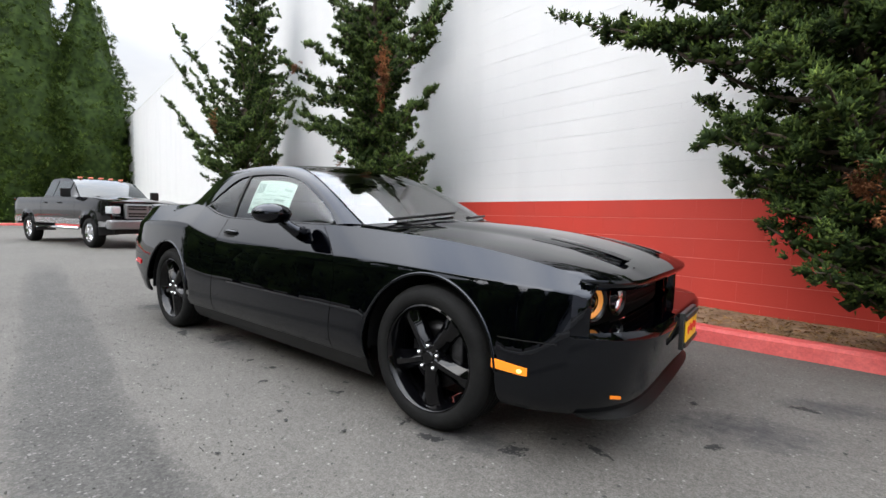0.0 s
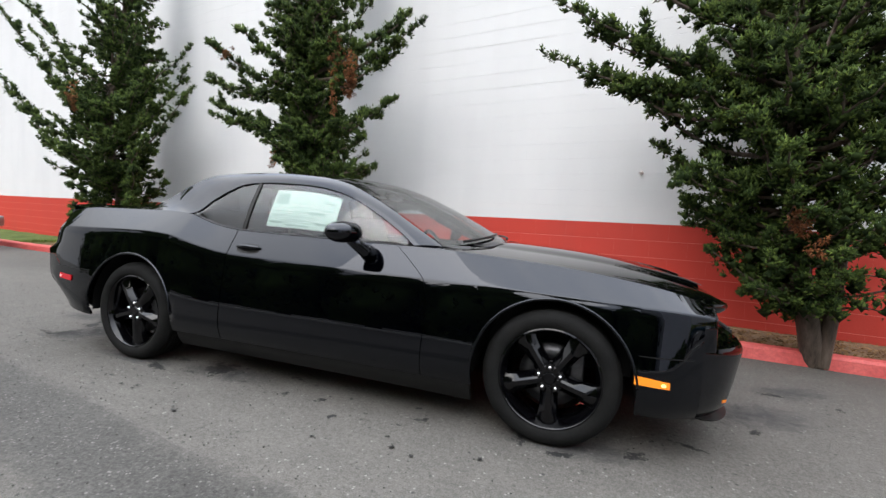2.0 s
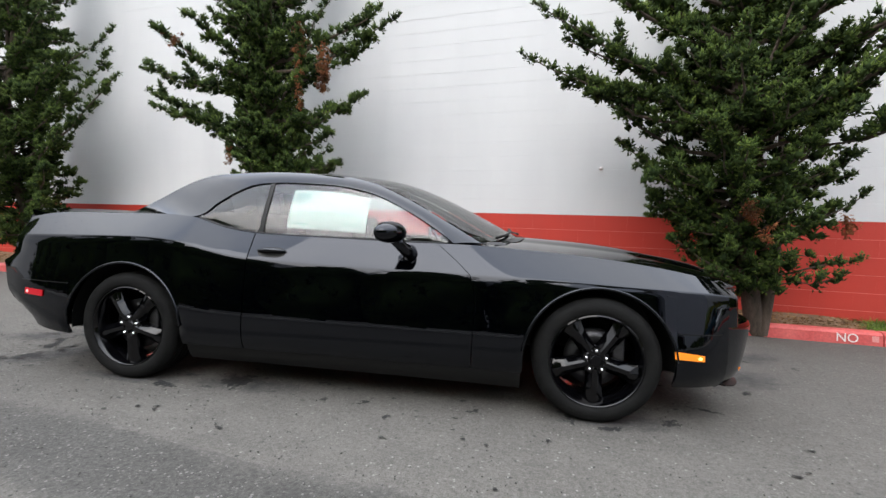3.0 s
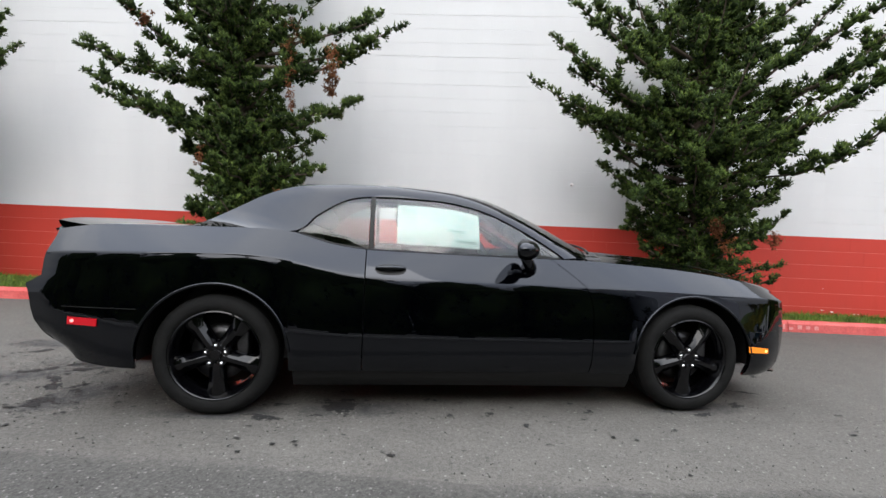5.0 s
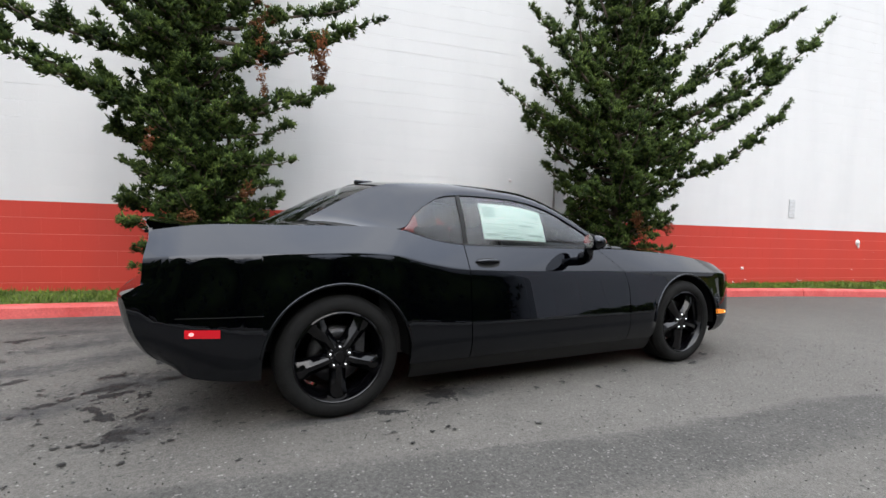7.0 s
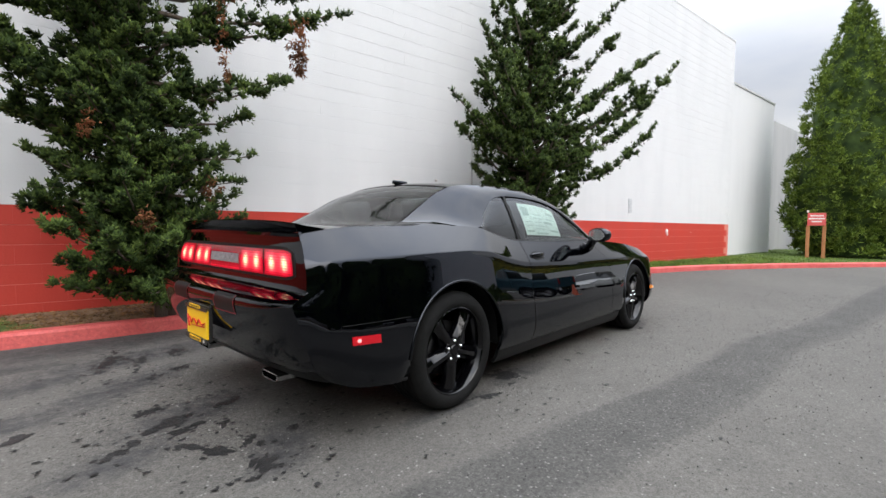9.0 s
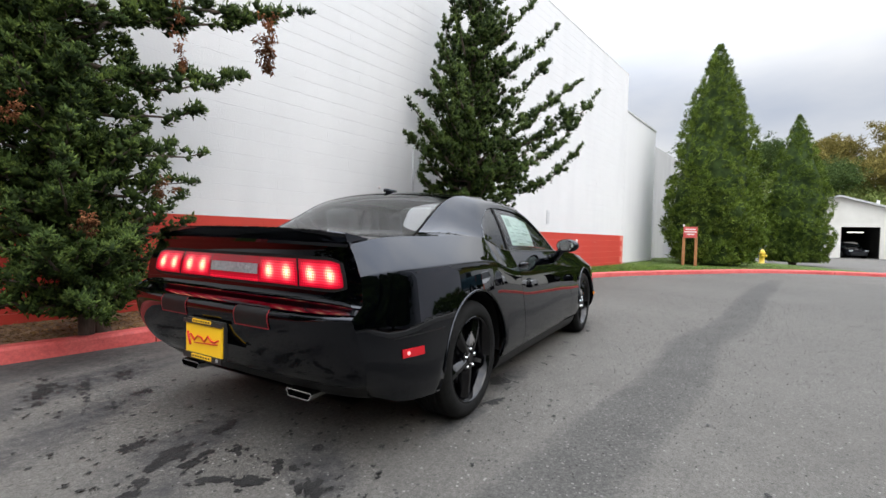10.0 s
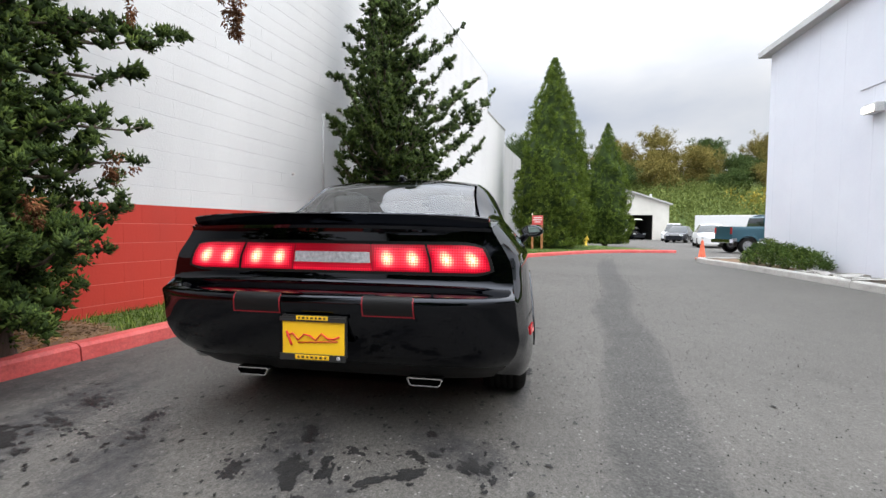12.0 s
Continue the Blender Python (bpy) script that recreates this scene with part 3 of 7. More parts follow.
def side_at(x, z):
    """Half width of the body side at length x and height z."""
    zc = c_crease(x)
    if z <= zc:
        f = (zc - z) / (zc - 0.25)
        full = max(0.0, min(1.0, (2.34 - x) / 0.34))
        y = c_width(x) - 0.006 * math.exp(-(((zc - z) / 0.02) ** 2)) + 0.082 * full * min(f, 1.0) - 0.080 * max(0.0, f) ** 7
        tuck = max(0.0, min(1.0, (-1.95 - x) / 0.47)) ** 1.7 * max(0.0, min(1.0, (0.54 - z) / 0.20)) ** 1.5
        y -= 0.11 * tuck
        return y
    v = (z - zc) / max(1e-4, c_top_z(x) - zc)
    return c_width(x) - 0.006 - (c_width(x) - 0.006 - c_top_y(x)) * min(1, v) ** 1.03


def corner_round(z):
    """How far the rear corners are drawn forward; the tail panel above the bumper stays flat."""
    return 0.045 * max(0.0, min(1.0, (0.80 - z) / 0.10))


def side_point(x, v, s, off=0.0):
    """v: 0 at the lower edge, 1 at the shoulder crease, 2 at the upper edge. s: +1 left, -1 right."""
    zb, zc, zt = body_bottom(x), c_crease(x), c_top_z(x)
    z = zb + (zc - zb) * v if v <= 1 else zc + (zt - zc) * (v - 1)
    y = side_at(x, z) + off
    px = x
    if x < -2.2:
        px = x + (c_rear_x(z) + 2.42 + corner_round(z)) * ((-2.2 - x) / 0.22) ** 1.5
    return Vector((px, s * y, z))


def side_xz(x, z, s, off=0.0):
    return Vector((x, s * (side_at(x, z) + off), z))


def door_front(v):
    return 0.80 - 0.02 * (1 - min(v, 1)) if v <= 0.75 else 0.795 - 0.25 * ((v - 0.75) / 1.25) ** 1.15


def arch_stations(side):
    r, c = ARCH[side], side * HALF_BASE
    return [c - r] + [c - r * math.cos(math.pi * k / 36) for k in range(37)][1:-1] + [c + r]


VS = [0, 0.06, 0.14, 0.24, 0.36, 0.48, 0.60, 0.70, 0.79, 0.86, 0.91, 0.95, 0.98, 1.0, 1.03, 1.07, 1.12, 1.2, 1.3, 1.42, 1.55, 1.68, 1.8, 1.9, 1.96, 2.0]


def side_panel(name, xs, car, s, lower=None, upper=None):
    def fn(i, v):
        a, b = (lower(v) if lower else xs[0]), (upper(v) if upper else xs[-1])
        x = a + (xs[int(i)] - xs[0]) / (xs[-1] - xs[0]) * (b - a) if (lower or upper) else xs[int(i)]
        return side_point(x, v, s)
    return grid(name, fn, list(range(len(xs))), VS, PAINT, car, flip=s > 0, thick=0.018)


# greenhouse edge line: from the windscreen's foot over the roof to the foot of the rear window
RAIL = [(0.80, 0.735, 0.975), (0.62, 0.705, 1.075), (0.42, 0.67, 1.185), (0.20, 0.63, 1.29), (0.02, 0.602, 1.352), (-0.20, 0.59, 1.385), (-0.60, 0.583, 1.402), (-1.0, 0.575, 1.385), (-1.16, 0.575, 1.36), (-1.32, 0.585, 1.30), (-1.50, 0.61, 1.20), (-1.66, 0.64, 1.115), (-1.76, 0.655, 1.085)]
# upper edge of the side windows, carried on along the foot of the rear pillar
SILL = [(0.64, 0.795, 0.97), (0.54, 0.765, 1.04), (0.36, 0.725, 1.145), (0.16, 0.69, 1.24), (-0.02, 0.668, 1.292), (-0.22, 0.657, 1.318), (-0.52, 0.652, 1.326), (-0.72, 0.66, 1.312), (-0.84, 0.685, 1.265), (-0.96, 0.725, 1.185), (-1.08, 0.785, 1.086), (-1.40, 0.778, 1.086), (-1.74, 0.765, 1.084)]


def along(line, t):
    """Catmull-Rom through a short list of points, t from 0 to 1."""
    n = len(line) - 1
    x = min(max(t, 0.0), 1.0) * n
    i = min(int(x), n - 1)
    f = x - i
    p0, p1, p2, p3 = (Vector(line[k]) for k in (max(i - 1, 0), i, i + 1, min(i + 2, n)))
    return 0.5 * ((2 * p1) + (p2 - p0) * f + (2 * p0 - 5 * p1 + 4 * p2 - p3) * f * f + (3 * p1 - p0 - 3 * p2 + p3) * f**3)


c_bow = curve([(0.0, 0.23), (0.33, 0.12), (0.5, 0.0), (0.66, -0.06), (1.0, -0.13)])
c_crown = curve([(0.0, 0.03), (0.33, 0.035), (0.5, 0.038), (0.7, 0.035), (1.0, 0.015)])
T_SCREEN, T_ROOF = 4 / 12, 8 / 12


def canopy(t, s, drop=0.0):
    """The screen, roof and rear window skin: t along the car, s across from -1 to 1."""
    p = along(RAIL, t)
    w = 1 - abs(s) ** 2.2
    return Vector((p.x + c_bow(t) * w, p.y * s, p.z + c_crown(t) * w - drop))


def pillar(t, f, s):
    a, b = along(RAIL, t), along(SILL, t)
    p = a.lerp(b, f)
    out = 0.009 * math.sin(math.pi * f)
    return Vector((p.x, s * (p.y + out), p.z + out * 0.5))


def window_low(x):
    return c_top_z(x) + 0.006


def side_window(x, f, s, inset=0.012):
    """Side glass: lower edge on the belt line, upper edge at the roof frame."""
    best = min((abs(along(SILL, k / 240).x - x), k / 240) for k in range(0, 205))[1]
    up = along(SILL, best)
    lo = Vector((x, c_top_y(x) - 0.006, window_low(x) - 0.02))
    p = lo.lerp(Vector((x, up.y, up.z)), f)
    return Vector((p.x, s * (p.y - inset + 0.012 * math.sin(math.pi * f)), p.z))


def rear_cap(s, z, out=0.0):
    half = side_at(-2.42, z)
    x = c_rear_x(z) - (0.012 + 0.62 * corner_round(z)) * (1 - abs(s) ** 3) + corner_round(z) * abs(s) ** 10 - out
    return Vector((x, half * s, z))


c_front = curve([(0.20, 2.30), (0.26, 2.36), (0.36, 2.385), (0.48, 2.41), (0.555, 2.425), (0.585, 2.41), (0.60, 2.37), (0.78, 2.33), (0.80, 2.32)])


def front_cap(s, z, out=0.0):
    half = side_at(2.16, min(z, 0.742)) if z < 0.742 else 0.835 - (z - 0.742) * 1.6
    x = 2.16 + (c_front(z) - 2.16) * (1 - abs(s) ** 5.5) + out
    return Vector((x, half * s, z))


def wheel(car, x, s):
    """Alloy wheel with tyre, at the hub; s is the side it faces."""
    y_out = 0.925
    m = Matrix.Translation((x, s * y_out, HUB_Z)) @ (Matrix.Rotation(math.pi, 4, "Z") if s > 0 else Matrix())
    bm = bmesh.new()
    # barrel and lip; depth runs inwards along +y from the outer face
    prof = [(0.262, 0.012), (0.262, 0.0), (0.254, -0.004), (0.246, 0.004), (0.242, 0.03), (0.228, 0.05), (0.222, 0.12), (0.225, 0.21), (0.258, 0.225), (0.262, 0.22), (0.232, 0.19), (0.232, 0.06)]
    n = 60
    ring = []
    for i in range(n):
        w = 2 * math.pi * i / n
        ring.append([bm.verts.new((r * math.cos(w), d, r * math.sin(w))) for r, d in prof])
    k = len(prof)
    for i in range(n):
        for j in range(k):
            bm.faces.new((ring[i][j], ring[i][(j + 1) % k], ring[(i + 1) % n][(j + 1) % k], ring[(i + 1) % n][j]))
    # hub boss
    boss = [(0.0, 0.012), (0.028, 0.012), (0.034, 0.020), (0.075, 0.022), (0.082, 0.045), (0.082, 0.09)]
    br = [[bm.verts.new((r * math.cos(2 * math.pi * i / 30), d, r * math.sin(2 * math.pi * i / 30))) for r, d in boss[1:]] for i in range(30)]
    tip = bm.verts.new((0, 0.012, 0))
    for i in range(30):
        i2 = (i + 1) % 30
        bm.faces.new((tip, br[i2][0], br[i][0]))
        for j in range(len(boss) - 2):
            bm.faces.new((br[i][j], br[i2][j], br[i2][j + 1], br[i][j + 1]))
    bmesh.ops.recalc_face_normals(bm, faces=bm.faces)
    rim = part("wheel", bm, RIM_BLACK, car, "gloss black five-spoke alloy wheel")
    rim.modifiers.new("edges", "EDGE_SPLIT").split_angle = radians(38)
    rim.matrix_local = m
    # five broad spokes, each with a raised facet and sloping flanks
    for q in range(5):
        a = 2 * math.pi * q / 5 + math.pi / 2 + math.pi / 5
        sv, k2 = [], 6
        for r, half, d in ((0.040, 0.034, 0.016), (0.075, 0.040, 0.010), (0.12, 0.040, 0.012), (0.17, 0.043, 0.016), (0.21, 0.050, 0.020), (0.232, 0.062, 0.024), (0.246, 0.074, 0.026)):
            for o, dd in ((-half - 0.006, d + 0.060), (-half, d + 0.026), (-half * 0.28, d), (half * 0.28, d), (half, d + 0.026), (half + 0.006, d + 0.060)):
                sv.append((r * math.cos(a) - o * math.sin(a), dd, r * math.sin(a) + o * math.cos(a)))
        sf = [(i * k2 + j, i * k2 + j + 1, (i + 1) * k2 + j + 1, (i + 1) * k2 + j) for i in range(6) for j in range(5)]
        sp = mesh("spoke", sv, sf, RIM_BLACK, rim)
        sp.modifiers.new("edges", "EDGE_SPLIT").split_angle = radians(38)
    tyre = [(0.256, 0.012), (0.262, -0.002), (0.275, -0.010), (0.300, -0.013), (0.325, -0.006), (0.340, 0.008), (0.348, 0.024)]
    for g in range(5):
        d0 = 0.030 + g * 0.039
        tyre += [(0.3515, d0), (0.352, d0 + 0.031), (0.344, d0 + 0.032), (0.344, d0 + 0.037)]
    tyre += [(0.348, 0.226), (0.335, 0.246), (0.30, 0.255), (0.262, 0.238), (0.256, 0.225)]
    revolve("tyre", tyre, RUBBER, rim, "black low-profile road tyre", n=96)
    revolve("brake_disc", [(0.05, 0.10), (0.165, 0.10), (0.165, 0.125), (0.05, 0.125)], STEEL, rim, n=48)
    cal = bmesh.new()
    box_bm(cal, (0.13, 0.11, 0.06), (0.07, 0.08, 0.16), 0.012)
    part("brake_caliper", cal, STEEL, rim)
    for q in range(5):
        a = 2 * math.pi * q / 5 + math.pi / 2
        mm = Matrix.Translation((0.057 * math.cos(a), 0.018, 0.057 * math.sin(a)))
        revolve("lug_nut", [(0.0001, -0.014), (0.006, -0.013), (0.0105, -0.004), (0.0115, 0.006)], CHROME, rim, n=12, closed=False, axis_m=mm)
    return rim


def door_mirror(car, s):
    """Body-colour mirror on a curved arm."""
    bm = bmesh.new()
    bmesh.ops.create_uvsphere(bm, u_segments=28, v_segments=18, radius=1.0)
    for v in bm.verts:
        x, y, z = v.co
        # squared-off oval, cut flat at the glass side (towards the rear)
        f = max(abs(y), abs(z)) ** 0.35 if max(abs(y), abs(z)) > 0 else 1
        v.co = Vector((0.060 * x if x < 0 else 0.085 * x, 0.118 * y * (1.12 - 0.12 * f), 0.062 * z * (1.10 - 0.10 * f)))
        if v.co.x < -0.030:
            v.co.x = -0.030
    bmesh.ops.transform(bm, matrix=Matrix.Translation((0.30, s * 1.02, 1.028)) @ Matrix.Rotation(s * radians(24), 4, "Z"), verts=bm.verts)
    head = part("door_mirror", bm, PAINT, car)
    tube("mirror_arm", [(0.31, s * 0.975, 1.00), (0.345, s * 0.935, 0.955), (0.375, s * 0.90, 0.920), (0.38, s * 0.865, 0.908)], [0.034, 0.034, 0.038, 0.05], PAINT, head, sides=14)
    g = bmesh.new()
    bmesh.ops.create_circle(g, cap_ends=True, segments=28, radius=1.0)
    bmesh.ops.transform(g, matrix=Matrix.Translation((0.268, s * 1.008, 1.028)) @ Matrix.Rotation(s * radians(24), 4, "Z") @ Matrix.Rotation(radians(-90), 4, "Y") @ Matrix.Diagonal((0.048, 0.096, 1, 1)), verts=g.verts)
    part("mirror_glass", g, plain("mirror_glass", (0.35, 0.36, 0.37), 0.02, 1.0) if s > 0 else bpy.data.materials["mirror_glass"], head, "silvered mirror glass")


def seat(car, x, y, name="seat", wide=0.52):
    bm = bmesh.new()
    box_bm(bm, (x + 0.22, y, 0.50), (0.56, wide, 0.20), 0.05)
    box_bm(bm, (x - 0.16, y, 0.80), (0.16, wide, 0.66), 0.06, Matrix.Rotation(radians(-16), 4, "Y"))
    s = part(name, bm, SEAT, car, "charcoal upholstered seat", smooth=True)
    for yy in ([y] if wide < 0.7 else [y - 0.36, y + 0.36]):
        h = bmesh.new()
        box_bm(h, (x - 0.29, yy, 1.19), (0.11, 0.26, 0.19), 0.04, Matrix.Rotation(radians(-14), 4, "Y"))
        part("headrest", h, SEAT, s)
    return s


# Near-black plug: the darkness inside the exhaust pipe put into its colour.
BORE = plain("shade_black_bore", (0.002, 0.002, 0.002), 0.95, 0, 0.0)


def make_coupe():
    car = thing("car", Matrix(), "glossy black two-door muscle coupe with lit lamps, parked on the drive", "car")
    for s in (1, -1):
        quarter = sorted(set([-2.42, -2.39, -2.35, -2.3, -2.25, -2.2, -2.12, -2.04, -1.96] + arch_stations(-1) + [-1.0, -0.93, -0.86, -0.79, -0.72, -0.645]))
        side_panel("quarter_panel", quarter, car, s)
        door_xs = span(-0.638, 0.79, 34)
        door = side_panel("door", door_xs, car, s, upper=lambda v: door_front(v) - 0.005)
        fender = sorted(set([0.80, 0.88, 0.96, 1.02] + arch_stations(1) + [1.93, 1.98, 2.03, 2.08, 2.12, 2.16]))

        def fender_fn(i, v, xs=fender, s=s):
            x = xs[int(i)]
            if x < 1.05:
                x = 1.05 + (x - 1.05) / (0.80 - 1.05) * (door_front(v) - 1.05)
            return side_point(x, v, s)
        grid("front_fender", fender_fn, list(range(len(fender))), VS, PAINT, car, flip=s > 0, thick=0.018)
        # rocker below the door
        grid("side_sill", lambda x, f, s=s: Vector((x, s * (side_at(x, 0.27) - 0.014 - 0.05 * f**2), c_bottom(x) + 0.012 - 0.115 * f)), span(-1.04, 1.06, 24), span(0, 1, 6), TRIM_BLACK, car, "satin black side sill", flip=s < 0, thick=0.02)
        # rolled lip round each wheel opening
        for side, r in ARCH.items():
            c = side * HALF_BASE
            tube("arch_lip", [side_xz(c - (r + 0.004) * math.cos(a), HUB_Z + (r + 0.004) * math.sin(a), s, -0.001) for a in span(0.10, math.pi - 0.10, 40)], 0.0085, PAINT, car, sides=8)
        # inner wheel housings
        for side, r in ARCH.items():
            c = side * HALF_BASE
            grid("wheel_housing", lambda a, y, c=c, r=r, s=s: Vector((c + (r + 0.004) * math.cos(a), s * y, HUB_Z + (r + 0.004) * math.sin(a))), span(-0.08, math.pi + 0.08, 30), [0.55, 0.75, 0.925], TRIM_BLACK, car, flip=s > 0)
            grid("wheel_housing", lambda a, f, c=c, r=r, s=s: Vector((c + f * (r + 0.004) * math.cos(a), s * 0.56, HUB_Z + f * (r + 0.004) * math.sin(a))), span(-0.08, math.pi + 0.08, 30), [0.02, 1.0], TRIM_BLACK, car)
        # pillars and side glass
        grid("roof_pillar", lambda t, f, s=s: pillar(t, f, s), span(0, 1, 90), span(0, 1, 7), PAINT, car, "gloss black roof frame and pillars", flip=s > 0, thick=0.02)
        lower = span(-1.06, 0.60, 40)
        grid("window_seal", lambda x, f, s=s: Vector((x, s * (c_top_y(x) - 0.004 - 0.014 * f), c_top_z(x) + 0.004 + 0.006 * f)), lower, [0, 0.5, 1], TRIM_BLACK, car, flip=s > 0, thick=0.01)
        grid("quarter_window", lambda x, f, s=s: side_window(x, f, s), span(-1.05, -0.632, 16), span(0, 1, 8), QUARTER_GLASS, car, "clear rear quarter window", flip=s > 0)
        grid("door_window", lambda x, f, s=s: side_window(x, f, s), span(-0.598, 0.60, 36), span(0, 1, 8), SIDE_GLASS, car, "clear door window", flip=s > 0)
        grid("centre_post", lambda x, f, s=s: side_window(x, f, s, 0.004), [-0.630, -0.615, -0.600], span(0, 1, 8), TRIM_BLACK, car, flip=s > 0, thick=0.02)
        # door handle in its cup
        hd = grid("handle_cup", lambda u, v, s=s: side_xz(-0.49 + 0.095 * u, 0.873 + 0.03 * v * math.sqrt(max(0.0, 1 - abs(u) ** 3)), s, 0.0015 - 0.0), span(-1, 1, 17), [-1, -0.3, 0.3, 1], TRIM_BLACK, car, flip=s > 0)
        tube("door_handle", [side_xz(-0.58 + 0.18 * k / 8, 0.882 + 0.004 * math.sin(math.pi * k / 8), s, 0.006 + 0.020 * math.sin(math.pi * k / 8)) for k in range(9)], [0.008, 0.012, 0.014, 0.015, 0.015, 0.015, 0.014, 0.012, 0.008], PAINT, car, "gloss black pull handle")
        # side marker lamps
        mk = grid("front_marker", lambda u, v, s=s: side_xz(1.865 + 0.155 * u, 0.428 - 0.014 * u + (v - 0.5) * (0.040 - 0.008 * u), s, 0.005), span(0, 1, 8), [0, 0.5, 1], AMBER, car, "lit amber side marker", flip=s > 0, thick=0.006)
        grid("bulb", lambda u, v, s=s: side_xz(1.992 + 0.011 * u * math.sqrt(max(0, 1 - v * v)), 0.417 + 0.009 * v, s, 0.012), [-1, -0.5, 0, 0.5, 1], span(-1, 1, 7), AMBER_HOT, mk, flip=s > 0)
        mk = grid("rear_marker", lambda u, v, s=s: side_xz(-2.235 + 0.155 * u, 0.548 + (v - 0.5) * 0.040 - 0.008 * u, s, 0.006), span(0, 1, 8), [0, 0.5, 1], RED_DULL, car, "lit red side marker", flip=s > 0, thick=0.006)
        grid("bulb", lambda u, v, s=s: side_xz(-2.205 + 0.011 * u * math.sqrt(max(0, 1 - v * v)), 0.548 + 0.010 * v, s, 0.013), [-1, -0.5, 0, 0.5, 1], span(-1, 1, 7), RED_HOT, mk, flip=s > 0)
        # bumper seams
        grid("bumper_seam", lambda x, f, s=s: side_xz(x, 0.615 + 0.012 * (-(x + 1.9)) + 0.005 * f, s, 0.0012), span(-2.42, -1.88, 14), [0, 1], TRIM_BLACK, car, flip=s > 0)
        grid("bumper_seam", lambda x, f, s=s: side_xz(x, 0.535 + 0.005 * f, s, 0.0012), span(1.88, 2.12, 10), [0, 1], TRIM_BLACK, car, flip=s > 0)
        door_mirror(car, s)
        for x in (HALF_BASE, -HALF_BASE):
            wheel(car, x, s)
        # exhaust tip
        tip = [(-0.095, -0.024), (-0.085, -0.034), (0.085, -0.034), (0.105, 0.024), (0.095, 0.034), (-0.105, 0.034), (-0.112, 0.022)]
        for nm, mat, sc, x0, x1 in (("exhaust_tip", CHROME, 0.78, -2.395, -2.25), ("exhaust_bore", BORE, 0.735, -2.37, -2.26)):
            vv = [(x, s * 0.445 + y * sc * (1 if s < 0 else -1), 0.312 + z * sc * 0.66) for x in (x0, x1) for y, z in tip]
            k = len(tip)
            ff = [(i, (i + 1) % k, k + (i + 1) % k, k + i) for i in range(k)] + ([] if nm == "exhaust_tip" else [tuple(range(k))])
            ob = mesh(nm, vv, ff, mat, car, "angular chrome exhaust tip" if nm == "exhaust_tip" else "", smooth=False)
            if nm == "exhaust_tip":
                so = ob.modifiers.new("thickness", "SOLIDIFY")
                so.thickness, so.offset = 0.006, 0
    # top skins
    ss = span(-1, 1, 33)

    def hood(u, s):
        xe = 0.66 + u * 1.50
        w = 1 - abs(s) ** 2.2
        x = xe + 0.25 * (1 - u) * w + 0.165 * u * (1 - abs(s) ** (2.2 + 6.0 * u))
        dome = max(0.0, 1 - (abs(s) / 0.52) ** 4) * math.sin(math.pi * min(1, 0.12 + 0.86 * u)) ** 0.6
        return Vector((x, c_top_y(xe) * s, c_top_z(xe) + 0.030 * w * (1 - 0.95 * u**3) - 0.022 * u**8 * w + 0.022 * dome))
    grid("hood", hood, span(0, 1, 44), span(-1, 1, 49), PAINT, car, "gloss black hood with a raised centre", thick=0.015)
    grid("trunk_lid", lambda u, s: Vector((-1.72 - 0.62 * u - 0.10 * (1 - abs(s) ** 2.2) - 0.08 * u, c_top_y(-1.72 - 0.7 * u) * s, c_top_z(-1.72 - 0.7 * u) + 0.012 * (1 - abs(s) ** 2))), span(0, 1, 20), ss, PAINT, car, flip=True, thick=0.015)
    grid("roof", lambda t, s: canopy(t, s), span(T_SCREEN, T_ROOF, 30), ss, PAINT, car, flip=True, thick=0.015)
    grid("headliner", lambda t, s: canopy(t, s * 0.96, 0.045), span(T_SCREEN, T_ROOF, 14), ss[::2], LINER, car, flip=True)
    grid("windscreen", lambda t, s: canopy(t, s * 0.985), span(0.0, T_SCREEN, 24), ss, SCREEN, car, "clear laminated windscreen", flip=True)
    grid("rear_window", lambda t, s: canopy(t, s * 0.97, 0.004), span(T_ROOF + 0.012, 1.0, 24), ss, REAR_GLASS, car, "tinted rear window", flip=True)
    # cowl at the foot of the screen
    grid("cowl", lambda u, s: canopy(0, s).lerp(hood(0, s), u) + Vector((0, 0, -0.012 - 0.006 * math.sin(math.pi * u))), [-0.3, 0.0, 0.35, 0.7, 1.1], ss, TRIM_BLACK, car)
    # spoiler on the trunk's edge
    prof = [(-2.16, 1.084), (-2.30, 1.096), (-2.43, 1.113), (-2.488, 1.124), (-2.495, 1.119), (-2.478, 1.085), (-2.462, 1.066), (-2.40, 1.058), (-2.20, 1.066)]
    mid_x, mid_z = sum(p[0] for p in prof) / len(prof), sum(p[1] for p in prof) / len(prof)

    def wing(s, k):
        x, z = prof[int(k) % len(prof)] if abs(s) <= 1 else (mid_x, mid_z)
        s = max(-1, min(1, s))
        f = abs(s) ** 6
        return Vector((x + 0.025 + 0.035 * f + 0.02 * abs(s) ** 2, 0.745 * s, z - 0.008 - 0.012 * f - 0.010 * abs(s) ** 2))
    sp = grid("spoiler", wing, [-1.01] + span(-1, 1, 37) + [1.01], list(range(len(prof) + 1)), PAINT, car, "gloss black lip spoiler")
    sp.modifiers.new("edges", "EDGE_SPLIT").split_angle = radians(40)
